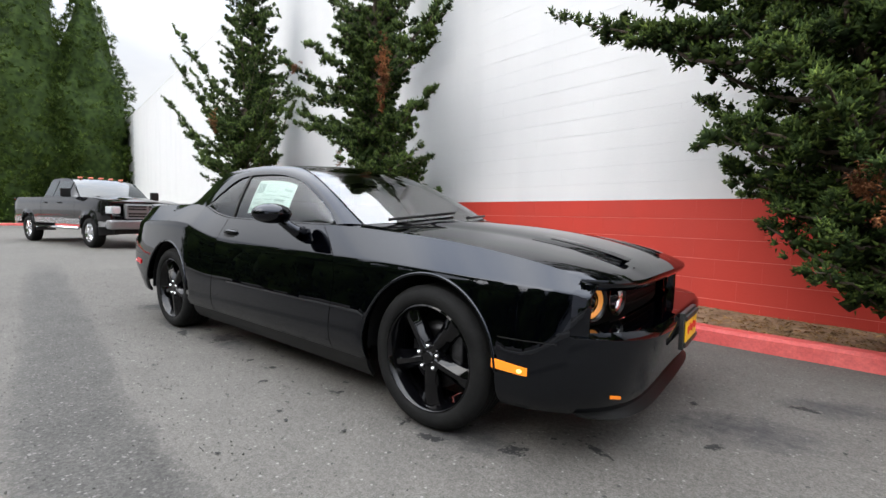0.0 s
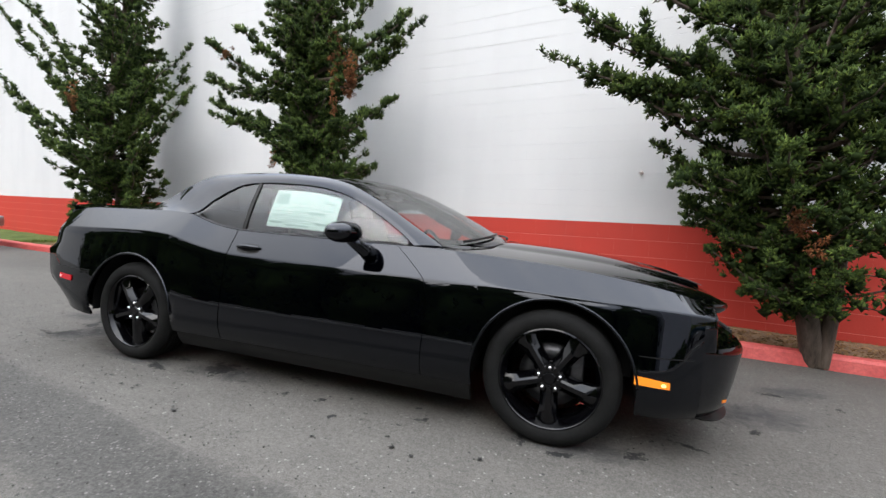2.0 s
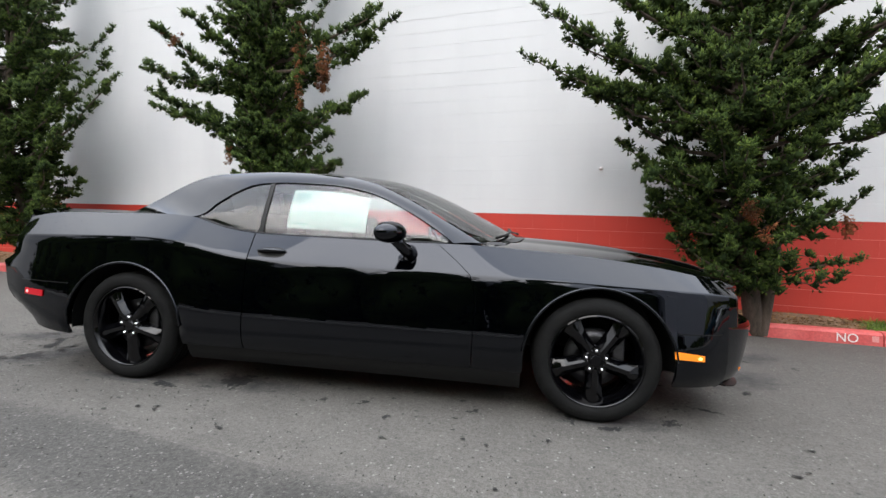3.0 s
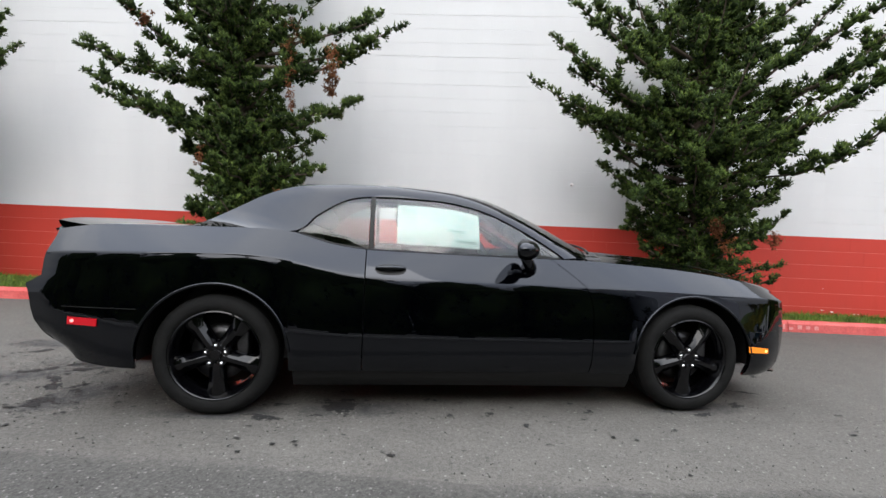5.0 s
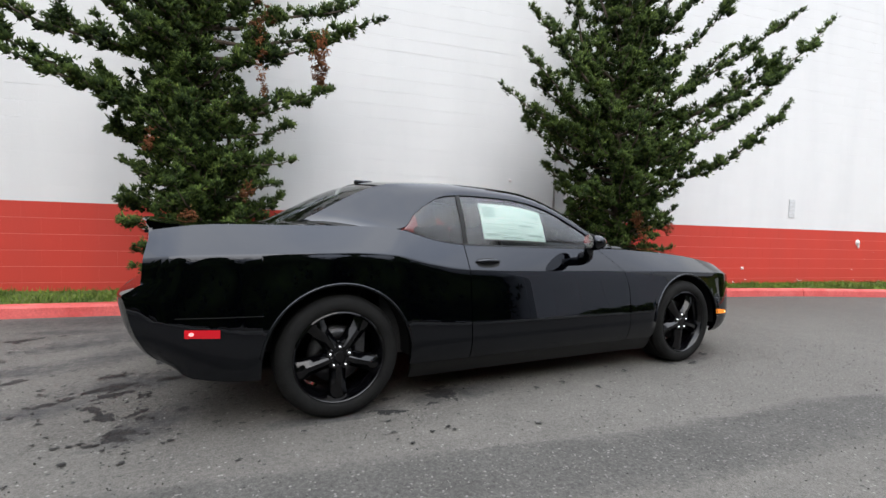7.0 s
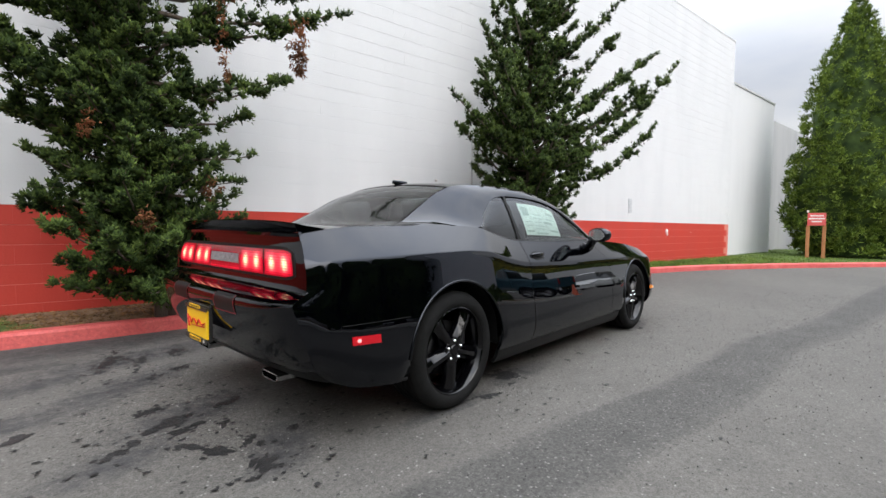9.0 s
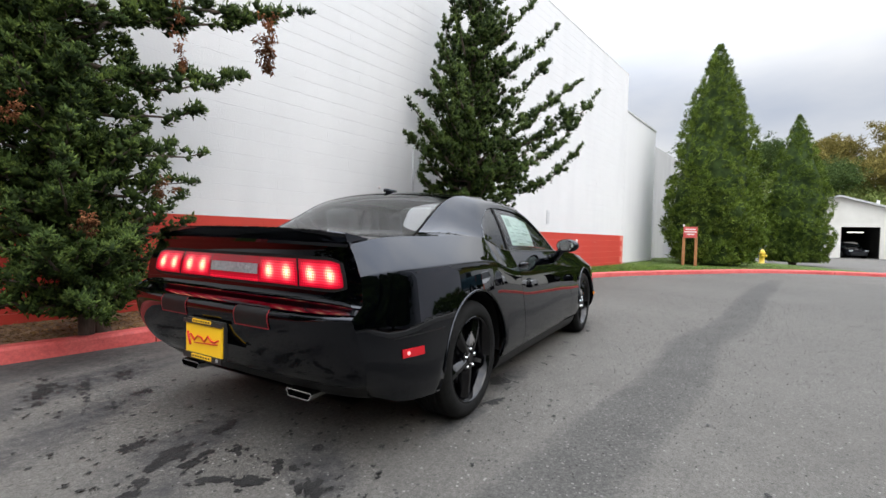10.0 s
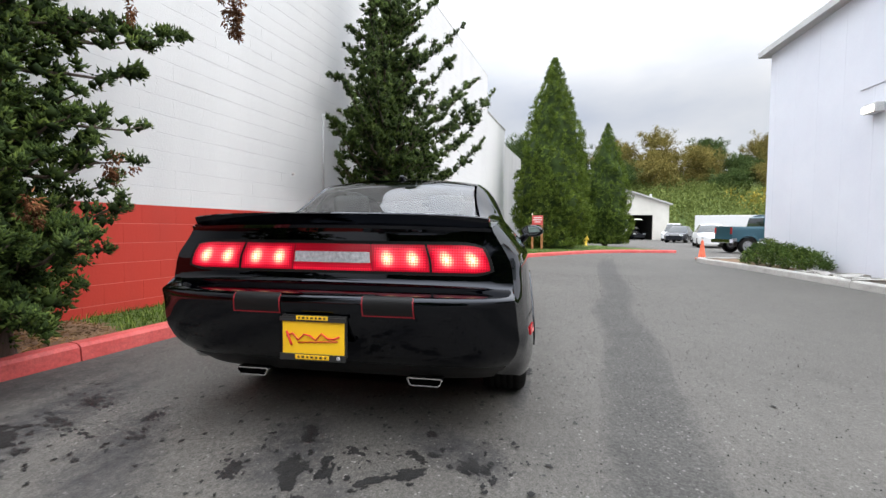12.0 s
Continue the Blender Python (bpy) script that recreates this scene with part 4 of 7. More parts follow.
    # tail: lower bumper, lamp panel
    zs = [0.40, 0.42, 0.45, 0.48, 0.54, 0.60, 0.66, 0.69, 0.705, 0.72, 0.728, 0.734, 0.738, 0.742, 0.75, 0.758, 0.765, 0.772, 0.779, 0.786, 0.80, 0.81, 0.86, 0.90, 0.95, 1.0, 1.03, 1.055]
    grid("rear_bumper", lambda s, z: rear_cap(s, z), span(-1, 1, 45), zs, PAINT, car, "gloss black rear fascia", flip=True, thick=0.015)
    # valance under the tail
    def valance(s, f):
        if f < 0.5:
            return rear_cap(s, 0.402 - 0.154 * f, 0.001)
        g = (f - 0.5) * 2
        p = rear_cap(s, 0.325, 0.001)
        return Vector((p.x + 0.10 * g + 0.2 * g * g, p.y * (1 - 0.05 * g), 0.325 - 0.050 * math.sin(g * 1.57)))
    grid("rear_valance", valance, span(-1, 1, 33), span(0, 1, 11), TRIM_BLACK, car, "satin black lower valance", flip=True)
    lamp_low, lamp_high = 0.842, 0.968

    def lamp_fn(y, f, out):
        half = side_at(-2.40, 0.91)
        z = lamp_low + (lamp_high - lamp_low) * f
        edge = max(0.0, (abs(y) - 0.66) / 0.12)
        z = z + (0.5 - f) * 0.050 * edge**2
        return rear_cap(y / half, z, out)
    grid("lamp_surround", lambda y, f: lamp_fn(y, f * 1.24 - 0.12, 0.002), span(-0.765, 0.765, 41), span(0, 1, 6), TRIM_BLACK, car, "satin black tail panel", flip=True, thick=0.004)
    for y0, y1 in ((0.200, 0.472), (0.484, 0.748), (-0.472, -0.200), (-0.748, -0.484)):
        us, fs = span(0, 1, 41), span(0, 1, 17)
        lamp = grid("tail_lamp", lambda u, f, y0=y0, y1=y1: lamp_fn(y0 + (y1 - y0) * u, f, 0.0065), us, fs, TAIL, car, "lit red tail lamp", flip=True)
        heat = []
        for u in us:
            for f in fs:
                g = 0.10
                for b in (0.27, 0.73):
                    d = math.hypot((u - b) * abs(y1 - y0), (f - 0.48) * 0.10)
                    g += 0.50 * math.exp(-((d / 0.026) ** 2)) + 0.44 * math.exp(-(((u - b) * abs(y1 - y0) / 0.060) ** 2 + ((f - 0.48) / 0.50) ** 2))
                rim = min(1.0, 0.12 + min(f, 1 - f) / 0.20, 0.12 + min(u, 1 - u) / 0.10)
                heat.append(min(1.0, g * rim))
        give_mask(lamp, heat)
        for b in (0.27, 0.73):
            grid("bulb", lambda u, v, y0=y0, y1=y1, b=b: lamp_fn(y0 + (y1 - y0) * b + 0.008 * u * math.sqrt(max(0, 1 - v * v)), 0.48 + 0.11 * v, 0.0080), [-1, -0.5, 0, 0.5, 1], span(-1, 1, 9), TAIL_HOT, lamp, flip=True)
    badge = grid("badge_bar", lambda u, f: lamp_fn(-0.19 + 0.38 * u, 0.30 + 0.40 * f, 0.009), span(0, 1, 8), span(0, 1, 4), SATIN_BADGE, car, "brushed silver badge bar", flip=True, thick=0.008)
    for i in range(6):
        c = -0.14 + 0.056 * i
        grid("raised_mark", lambda u, f, c=c: lamp_fn(c + 0.036 * (u - 0.5), 0.42 + 0.16 * f, 0.0125), [0, 0.5, 1], [0, 1], SATIN_BADGE, badge, flip=True, thick=0.003)
    mid_lens = grid("centre_lens", lambda u, f: lamp_fn(-0.197 + 0.394 * u, f, 0.006), span(0, 1, 16), span(0, 1, 5), TAIL, car, "dim red centre lens behind the badge", flip=True)
    give_mask(mid_lens, [0.0 + 0.06 * max(0.0, abs(2 * u - 1) - 0.3) + (0.25 if f < 0.1 else 0.0) for u in span(0, 1, 16) for f in span(0, 1, 5)])
    # matt stripes with thin red edging that end on the bumper
    for y0, y1 in ((0.20, 0.43), (-0.43, -0.20)):
        half = side_at(-2.40, 0.72)
        st = grid("stripe", lambda u, z, y0=y0, y1=y1: rear_cap((y0 + (y1 - y0) * u) / half, z, 0.002), span(0, 1, 8), [0.655, 0.68, 0.70, 0.72, 0.728, 0.734, 0.742], TRIM_BLACK, car, "matt black stripe edged in red", flip=True)
        rim_red = bpy.data.materials.get("stripe_edge_red") or plain("stripe_edge_red", (0.20, 0.006, 0.012), 0.4)
        for a, b, c, d in ((0, 1, 0.650, 0.656), (-0.02, 0.01, 0.650, 0.738), (0.99, 1.02, 0.650, 0.738)):
            grid("stripe_edge", lambda u, v, a=a, b=b, c=c, d=d, y0=y0, y1=y1: rear_cap((y0 + (y1 - y0) * (a + (b - a) * u)) / half, c + (d - c) * v, 0.0035), span(0, 1, 5), span(0, 1, 6), rim_red, st, flip=True)
    # number plate of the dealer: yellow card, red script stroke, black frame bars
    pl = box("dealer_plate", (-2.570, 0.03, 0.545), (0.012, 0.295, 0.155), YELLOW, car, "bright yellow dealer plate in a black frame", 0.004)
    for yy, zz, wy, wz, mt in ((0.03, 0.630, 0.315, 0.020, INK), (0.03, 0.458, 0.315, 0.030, INK)):
        box("plate_bar", (-2.580, yy, zz), (0.006, wy, wz), mt, pl)
    for zz, wy, wz in ((0.638, 0.15, 0.018), (0.460, 0.16, 0.020)):
        lip = box("plate_card", (-2.5845, 0.03, zz), (0.004, wy, wz), YELLOW, pl)
        for k in range(7):
            box("plate_mark", (-2.5870, 0.03 + wy * (-0.40 + 0.8 * k / 6), zz), (0.002, 0.010 + 0.004 * (k % 2), 0.009), INK, lip)
    box("plate_bolt", (-2.5845, -0.095, 0.460), (0.004, 0.016, 0.016), SATIN_BADGE, pl, "", 0.004)
    box("plate_holder", (-2.556, 0.03, 0.55), (0.018, 0.31, 0.19), INK, pl, "", 0.004)
    tube("plate_stroke", [(-2.579, 0.155 - 0.028 * k, 0.552 + 0.017 * math.sin(k * 2.3) * (1 if k < 9 else 0.3)) for k in range(10)], 0.0042, PLATE_RED, pl, sides=6)
    tube("plate_stroke", [(-2.579, 0.155, 0.575), (-2.579, 0.135, 0.52), (-2.579, 0.13, 0.51)], 0.0055, PLATE_RED, pl, sides=6)
    tube("plate_stroke", [(-2.579, 0.10, 0.524), (-2.579, -0.09, 0.535)], 0.0028, PLATE_RED, pl, sides=6)
    # nose
    zs = [0.20, 0.23, 0.27, 0.32, 0.38, 0.44, 0.50, 0.54, 0.56, 0.575, 0.588]
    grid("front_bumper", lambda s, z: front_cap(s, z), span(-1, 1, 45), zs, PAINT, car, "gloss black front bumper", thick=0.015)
    grid("bumper_ledge", lambda s, f: front_cap(s * (1 - 0.03 * f), 0.588, -0.16 * f * (1 - 0.6 * s**6)), span(-1, 1, 33), [0, 0.5, 1], PAINT, car)
    grid("hood_lip", lambda s, f: hood(1, s) + Vector((0.012 * math.sin(2.4 * f) - 0.03 * f * f, 0, -0.045 * f)), span(-1, 1, 45), [0, 0.2, 0.4, 0.7, 1], PAINT, car, flip=True)
    def face(y, back=0.0):
        """The recessed front of the grille, swept back towards the fenders."""
        return 2.225 - 0.075 * (abs(y) / 0.74) ** 2.5 - back
    grid("grille", lambda y, z: Vector((face(y, 0.035), y, z)), span(-0.79, 0.79, 25), [0.56, 0.68, 0.80], TRIM_BLACK, car, "satin black grille")
    for zz in (0.62, 0.66, 0.70, 0.74):
        tube("grille_bar", [Vector((face(0.36 * k / 8, 0.02), 0.36 * k / 8, zz)) for k in range(-8, 9)], 0.006, TRIM_BLACK, car, sides=6)
    tube("grille_trim", [Vector((face(0, 0.005), -0.20 + 0.16 * k / 6, 0.715)) for k in range(7)], 0.006, CHROME, car, "slim bright grille bar", sides=6)
    for s in (1, -1):
        # front edge of the fender, rolled in round the lamp recess
        def nose(q, z, s=s):
            x = 2.16 + 0.055 * min(q, 1.0)
            half = side_at(x, z)
            turn = max(0.0, q - 1.0)
            return Vector((x + 0.008 * math.sin(min(turn, 1.0) * math.pi) - 0.05 * max(0.0, turn - 0.5), s * (half - 0.030 * turn), z - 0.012 * turn * max(0.0, (z - 0.74) / 0.05)))
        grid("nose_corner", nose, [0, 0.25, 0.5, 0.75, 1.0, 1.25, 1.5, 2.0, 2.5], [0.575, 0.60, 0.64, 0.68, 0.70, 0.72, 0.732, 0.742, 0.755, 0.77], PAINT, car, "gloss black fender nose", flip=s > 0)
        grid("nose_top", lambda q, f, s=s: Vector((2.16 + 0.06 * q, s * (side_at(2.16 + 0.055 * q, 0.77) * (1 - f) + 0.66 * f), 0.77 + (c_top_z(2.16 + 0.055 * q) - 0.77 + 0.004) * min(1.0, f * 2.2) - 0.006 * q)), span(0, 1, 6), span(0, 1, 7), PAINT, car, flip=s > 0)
        for yy, lit in ((0.675, True), (0.475, False)):
            mm = Matrix.Translation((face(yy, -0.012), s * yy, 0.685)) @ Matrix.Rotation(radians(90) + s * radians(20 if lit else 8), 4, "Z")
            lampo = revolve("headlamp", [(0.0001, 0.035), (0.05, 0.030), (0.074, 0.008), (0.082, -0.012), (0.086, -0.010)], RIM_BLACK, car, "round headlamp" + (" with lit amber ring" if lit else ""), n=36, closed=False, axis_m=mm)
            revolve("lamp_ring", [(0.052, 0.012), (0.064, -0.004), (0.074, 0.006)], HALO if lit else CHROME, lampo, n=36, closed=False, axis_m=mm)
            revolve("lens", [(0.0001, -0.012), (0.022, -0.006), (0.036, 0.012), (0.040, 0.03)], RIM_BLACK, lampo, n=28, closed=False, axis_m=mm)
        # fog lamp
        grid("fog_lamp", lambda u, v, s=s: front_cap(s * (0.80 + 0.055 * u), 0.302 + 0.014 * v + 0.010 * u, 0.004), span(0, 1, 6), [0, 0.5, 1], AMBER, car, "slim lit amber fog lamp", flip=s < 0, thick=0.004)
    grid("chin_spoiler", lambda s, f: front_cap(s, 0.235, 0.0) + Vector((0.035 * f * (1 - 0.2 * abs(s)), 0.012 * s * f, -0.030 * f * (1 - abs(s) ** 10))), span(-1, 1, 33), [-0.3, 0, 0.5, 1], TRIM_BLACK, car, "satin black chin spoiler", thick=0.008)
    fp = box("front_plate", (2.447, 0.02, 0.50), (0.008, 0.28, 0.11), YELLOW, car, "bright yellow dealer plate", 0.004)
    box("plate_holder", (2.432, 0.02, 0.50), (0.022, 0.33, 0.18), INK, fp, "", 0.004)
    for zz in (0.565, 0.435):
        box("plate_bar", (2.449, 0.02, zz), (0.012, 0.32, 0.022), INK, fp)
    for k in range(5):
        box("plate_stroke", (2.4525, -0.07 + 0.045 * k, 0.50 + 0.01 * (k % 2)), (0.003, 0.026, 0.035), PLATE_RED, fp)
    # hood intakes
    for s in (1, -1):
        grid("hood_scoop", lambda u, v, s=s: hood(0.62 + 0.30 * v, s * (0.33 + 0.20 * u)) + Vector((0, 0, 0.002 + 0.016 * math.sin(math.pi * u) ** 0.7 * v)), span(0, 1, 12), span(0, 1, 10), PAINT, car, "raised hood scoop")
        grid("scoop_mouth", lambda u, v, s=s: hood(0.66 + 0.275 * v, s * (0.43 + (0.02 + 0.085 * v) * (u - 0.5))) + Vector((0, 0, 0.006 + 0.017 * v * math.sin(math.pi * (0.5 + 0.3 * (u - 0.5))) ** 0.7)), span(0, 1, 6), span(0, 1, 10), INK, car, "dark open scoop slot")
        grid("cowl_vent", lambda u, v, s=s: hood(0.06 + 0.07 * v, s * (0.30 + 0.34 * u)) + Vector((0, 0, 0.004)), span(0, 1, 8), span(0, 1, 3), INK, car, "dark slotted cowl vent")
    # wipers
    for y0, y1, off in ((-0.60, -0.02, 0.012), (0.02, 0.56, 0.012)):
        tube("wiper", [canopy(0.012 + 0.03 * k / 8, (y0 + (y1 - y0) * k / 8) / 0.735, -off) + Vector((0.02, 0, 0)) for k in range(9)], 0.009, TRIM_BLACK, car, sides=6)
    # roof aerial
    bm = bmesh.new()
    box_bm(bm, (-1.10, 0, 1.428), (0.14, 0.035, 0.03), 0.012)
    part("roof_aerial", bm, PAINT, car, smooth=True)
    # window sticker inside the right-hand door glass
    st = grid("window_sticker", lambda x, f: side_window(x, 0.17 + 0.70 * f, -1, 0.022), span(-0.455, 0.075, 14), span(0, 1, 6), PAPER, car, "pale green printed price sticker", flip=True)
    for x0, x1, f0, f1 in ((-0.43, -0.33, 0.10, 0.16), (-0.43, -0.33, 0.62, 0.9), (-0.30, -0.12, 0.05, 0.09), (-0.15, -0.02, 0.40, 0.47), (-0.10, 0.04, 0.55, 0.58), (-0.08, 0.05, 0.14, 0.20), (-0.06, 0.05, 0.74, 0.80), (-0.29, -0.15, 0.2, 0.22), (-0.29, -0.15, 0.30, 0.32), (-0.29, -0.17, 0.42, 0.44), (-0.29, -0.15, 0.55, 0.57), (-0.29, -0.15, 0.66, 0.68), (-0.42, -0.33, 0.3, 0.32), (-0.42, -0.33, 0.42, 0.44)):
        grid("print_bar", lambda x, f, f0=f0, f1=f1: side_window(x, 0.17 + 0.70 * (f0 + (f1 - f0) * f), -1, 0.0195), span(x0, x1, 3), [0, 1], PRINT, st, flip=True)
    # cabin
    grid("cabin_floor", lambda x, s: Vector((x, 0.80 * s, 0.30)), [-1.75, 0.95], [-1, 1], TRIM_BLACK, car)
    grid("bulkhead", lambda z, s: Vector((0.95, 0.80 * s, z)), [0.2, 0.95], [-1, 1], TRIM_BLACK, car)
    grid("parcel_shelf", lambda x, s: Vector((x, 0.72 * s, 1.05)), [-1.85, -1.30], [-1, 1], SEAT, car)
    grid("rear_bulkhead", lambda z, s: Vector((-1.32, 0.72 * s, z)), [0.3, 1.05], [-1, 1], TRIM_BLACK, car)
    grid("underbody", lambda x, s: Vector((x, 0.62 * s, 0.235)), span(-2.2, 2.2, 3), [-1, 0, 1], TRIM_BLACK, car)
    for s in (1, -1):
        grid("door_trim", lambda x, z, s=s: Vector((x, s * (0.77 - 0.02 * (z - 0.4)), z)), span(-1.2, 0.75, 10), [0.3, 0.6, 0.93, 0.965], SEAT, car)
    bm = bmesh.new()
    box_bm(bm, (0.72, 0, 0.90), (0.50, 1.46, 0.16), 0.05)
    part("dashboard", bm, SEAT, car, smooth=True)
    wheel_m = Matrix.Translation((0.36, 0.36, 0.88)) @ Matrix.Rotation(radians(-25), 4, "Y")
    tube("steering_wheel", [wheel_m @ Vector((0, 0.185 * math.cos(a), 0.185 * math.sin(a))) for a in span(0, 2 * math.pi, 33)], 0.016, SEAT, car, sides=8)
    seat(car, -0.10, -0.38)
    seat(car, -0.10, 0.38)
    seat(car, -0.95, 0.0, "rear_seat", 1.26)
    tube("cabin_mirror", [(0.12, -0.11, 1.30), (0.12, 0.11, 1.30)], 0.03, TRIM_BLACK, car)
    return car


coupe = make_coupe()


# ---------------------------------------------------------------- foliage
# Darker core leaves: the shade between juniper sprigs put into their colour.
JUNIPER_CORE_SHADE = make_leaf("juniper_core_shade", (0.012, 0.022, 0.008), (0.020, 0.035, 0.011), (0.030, 0.050, 0.015))
# Dark leaf tone for conifer shells, carrying the crown's inner shade.
INNER_SHADE = make_leaf("inner_shade_foliage", (0.014, 0.026, 0.010), (0.024, 0.043, 0.014), (0.036, 0.060, 0.018))


def blades(name, origin, direction, length, width, material, parent=None, kind=""):
    """Many small leaf blades as one mesh: arrays of roots, ways, lengths and widths."""
    n = len(origin)
    rng = np.random.default_rng(n)
    d = direction / np.maximum(1e-6, np.linalg.norm(direction, axis=1, keepdims=True))
    r = rng.normal(size=(n, 3))
    side = np.cross(d, r)
    side /= np.maximum(1e-6, np.linalg.norm(side, axis=1, keepdims=True))
    tip = origin + d * length[:, None]
    v = np.stack([origin - side * width[:, None] / 2, origin + side * width[:, None] / 2, tip], axis=1).reshape(-1, 3)
    me = bpy.data.meshes.new(name)
    me.vertices.add(3 * n)
    me.vertices.foreach_set("co", v.astype(np.float32).ravel())
    me.loops.add(3 * n)
    me.loops.foreach_set("vertex_index", np.arange(3 * n, dtype=np.int32))
    me.polygons.add(n)
    me.polygons.foreach_set("loop_start", np.arange(0, 3 * n, 3, dtype=np.int32))
    me.materials.append(material)
    me.update(calc_edges=True)
    ob = new(name, me)
    if parent:
        ob.parent = parent
    if kind:
        ob["kind"] = kind
    return ob


def tuft_blades(rng, centres, ways, radius, per, fat=1.0):
    """Blades radiating from tuft centres, leaning the tuft's own way."""
    n = len(centres)
    c = np.repeat(centres, per, axis=0)
    w = np.repeat(ways, per, axis=0)
    r = np.repeat(radius, per)
    d = rng.normal(size=(n * per, 3)) * 0.62 + w * 1.0
    d /= np.linalg.norm(d, axis=1, keepdims=True)
    start = c + d * (r * rng.uniform(0.0, 0.80, n * per))[:, None]
    d = d * 0.8 + rng.normal(size=(n * per, 3)) * 0.35
    ln = r * rng.uniform(0.30, 0.52, n * per) * fat
    return start, d, ln, ln * rng.uniform(0.28, 0.46, n * per)


def clumps(name, rng, centres, radius, material, parent):
    """Small uneven eight-sided masses, one at each centre."""
    tip = np.array([(1, 0, 0), (0, 1, 0), (-1, 0, 0), (0, -1, 0), (0, 0, 1), (0, 0, -1)], float)
    tri = np.array([(0, 1, 4), (1, 2, 4), (2, 3, 4), (3, 0, 4), (1, 0, 5), (2, 1, 5), (3, 2, 5), (0, 3, 5)])
    n = len(centres)
    a = rng.uniform(0, 6.28, n)
    ca, sa = np.cos(a)[:, None], np.sin(a)[:, None]
    turned = np.stack([tip[None, :, 0] * ca - tip[None, :, 1] * sa, tip[None, :, 0] * sa + tip[None, :, 1] * ca, np.repeat(tip[None, :, 2], n, axis=0)], axis=2)
    v = (centres[:, None, :] + turned * (radius[:, None] * rng.uniform(0.65, 1.35, (n, 6)))[:, :, None]).reshape(-1, 3)
    f = (tri[None] + 6 * np.arange(n)[:, None, None]).reshape(-1)
    me = bpy.data.meshes.new(name)
    me.vertices.add(len(v))
    me.vertices.foreach_set("co", v.astype(np.float32).ravel())
    me.loops.add(len(f))
    me.loops.foreach_set("vertex_index", f.astype(np.int32))
    me.polygons.add(len(f) // 3)
    me.polygons.foreach_set("loop_start", np.arange(0, len(f), 3, dtype=np.int32))
    me.materials.append(material)
    me.update(calc_edges=True)
    ob = new(name, me)
    ob.parent = parent
    ob["kind"] = "stuff"
    return ob


def limb_tube(verts, faces, pts, r0, r1, sides=7):
    base = len(verts)
    n = len(pts)
    for i, p in enumerate(pts):
        d = (pts[min(i + 1, n - 1)] - pts[max(i - 1, 0)]).normalized()
        a = d.orthogonal().normalized()
        b = d.cross(a)
        r = r0 + (r1 - r0) * i / (n - 1)
        for k in range(sides):
            w = 2 * math.pi * k / sides
            verts.append(p + (a * math.cos(w) + b * math.sin(w)) * r)
    for i in range(n - 1):
        for k in range(sides):
            k2 = (k + 1) % sides
            faces.append((base + i * sides + k, base + i * sides + k2, base + (i + 1) * sides + k2, base + (i + 1) * sides + k))


def sprigs(name, rng, centres, ways, radius, per, material, parent, kind="", size=1.0):
    """Scaly pointed sprigs, three-sided, that radiate from each foliage cluster and lean the cluster's own way."""
    n = len(centres) * per
    c, r = np.repeat(centres, per, axis=0), np.repeat(radius, per)
    w = np.repeat(ways / np.linalg.norm(ways, axis=1, keepdims=True), per, axis=0)
    o = rng.normal(size=(n, 3)) + w * 0.45
    o /= np.linalg.norm(o, axis=1, keepdims=True)
    d = o * 0.75 + w * 0.65 + rng.normal(size=(n, 3)) * 0.28
    d /= np.linalg.norm(d, axis=1, keepdims=True)
    foot = c + o * (r * rng.uniform(0.10, 0.80, n))[:, None]
    ln = (0.016 + 0.62 * r) * rng.uniform(0.6, 1.25, n) * size
    fat = (0.0035 + 0.105 * r) * rng.uniform(0.7, 1.4, n)
    a = np.cross(d, rng.normal(size=(n, 3)))
    a /= np.maximum(1e-6, np.linalg.norm(a, axis=1, keepdims=True))
    b = np.cross(d, a)
    ring = [foot + (a * math.cos(k * 2.094) + b * math.sin(k * 2.094)) * fat[:, None] + d * (ln * 0.3)[:, None] for k in range(3)]
    v = np.stack(ring + [foot + d * ln[:, None]], axis=1).reshape(-1, 3)
    tri = np.array([(0, 1, 3), (1, 2, 3), (2, 0, 3)])
    f = (tri[None] + 4 * np.arange(n)[:, None, None]).reshape(-1)
    me = bpy.data.meshes.new(name)
    me.vertices.add(4 * n)
    me.vertices.foreach_set("co", v.reshape(-1).astype(np.float32))
    me.loops.add(len(f))
    me.loops.foreach_set("vertex_index", f.astype(np.int32))
    me.polygons.add(len(f) // 3)
    me.polygons.foreach_set("loop_start", np.arange(0, len(f), 3, dtype=np.int32))
    me.materials.append(material)
    me.update(calc_edges=True)
    ob = new(name, me)
    ob.parent = parent
    if kind:
        ob["kind"] = kind
    return ob


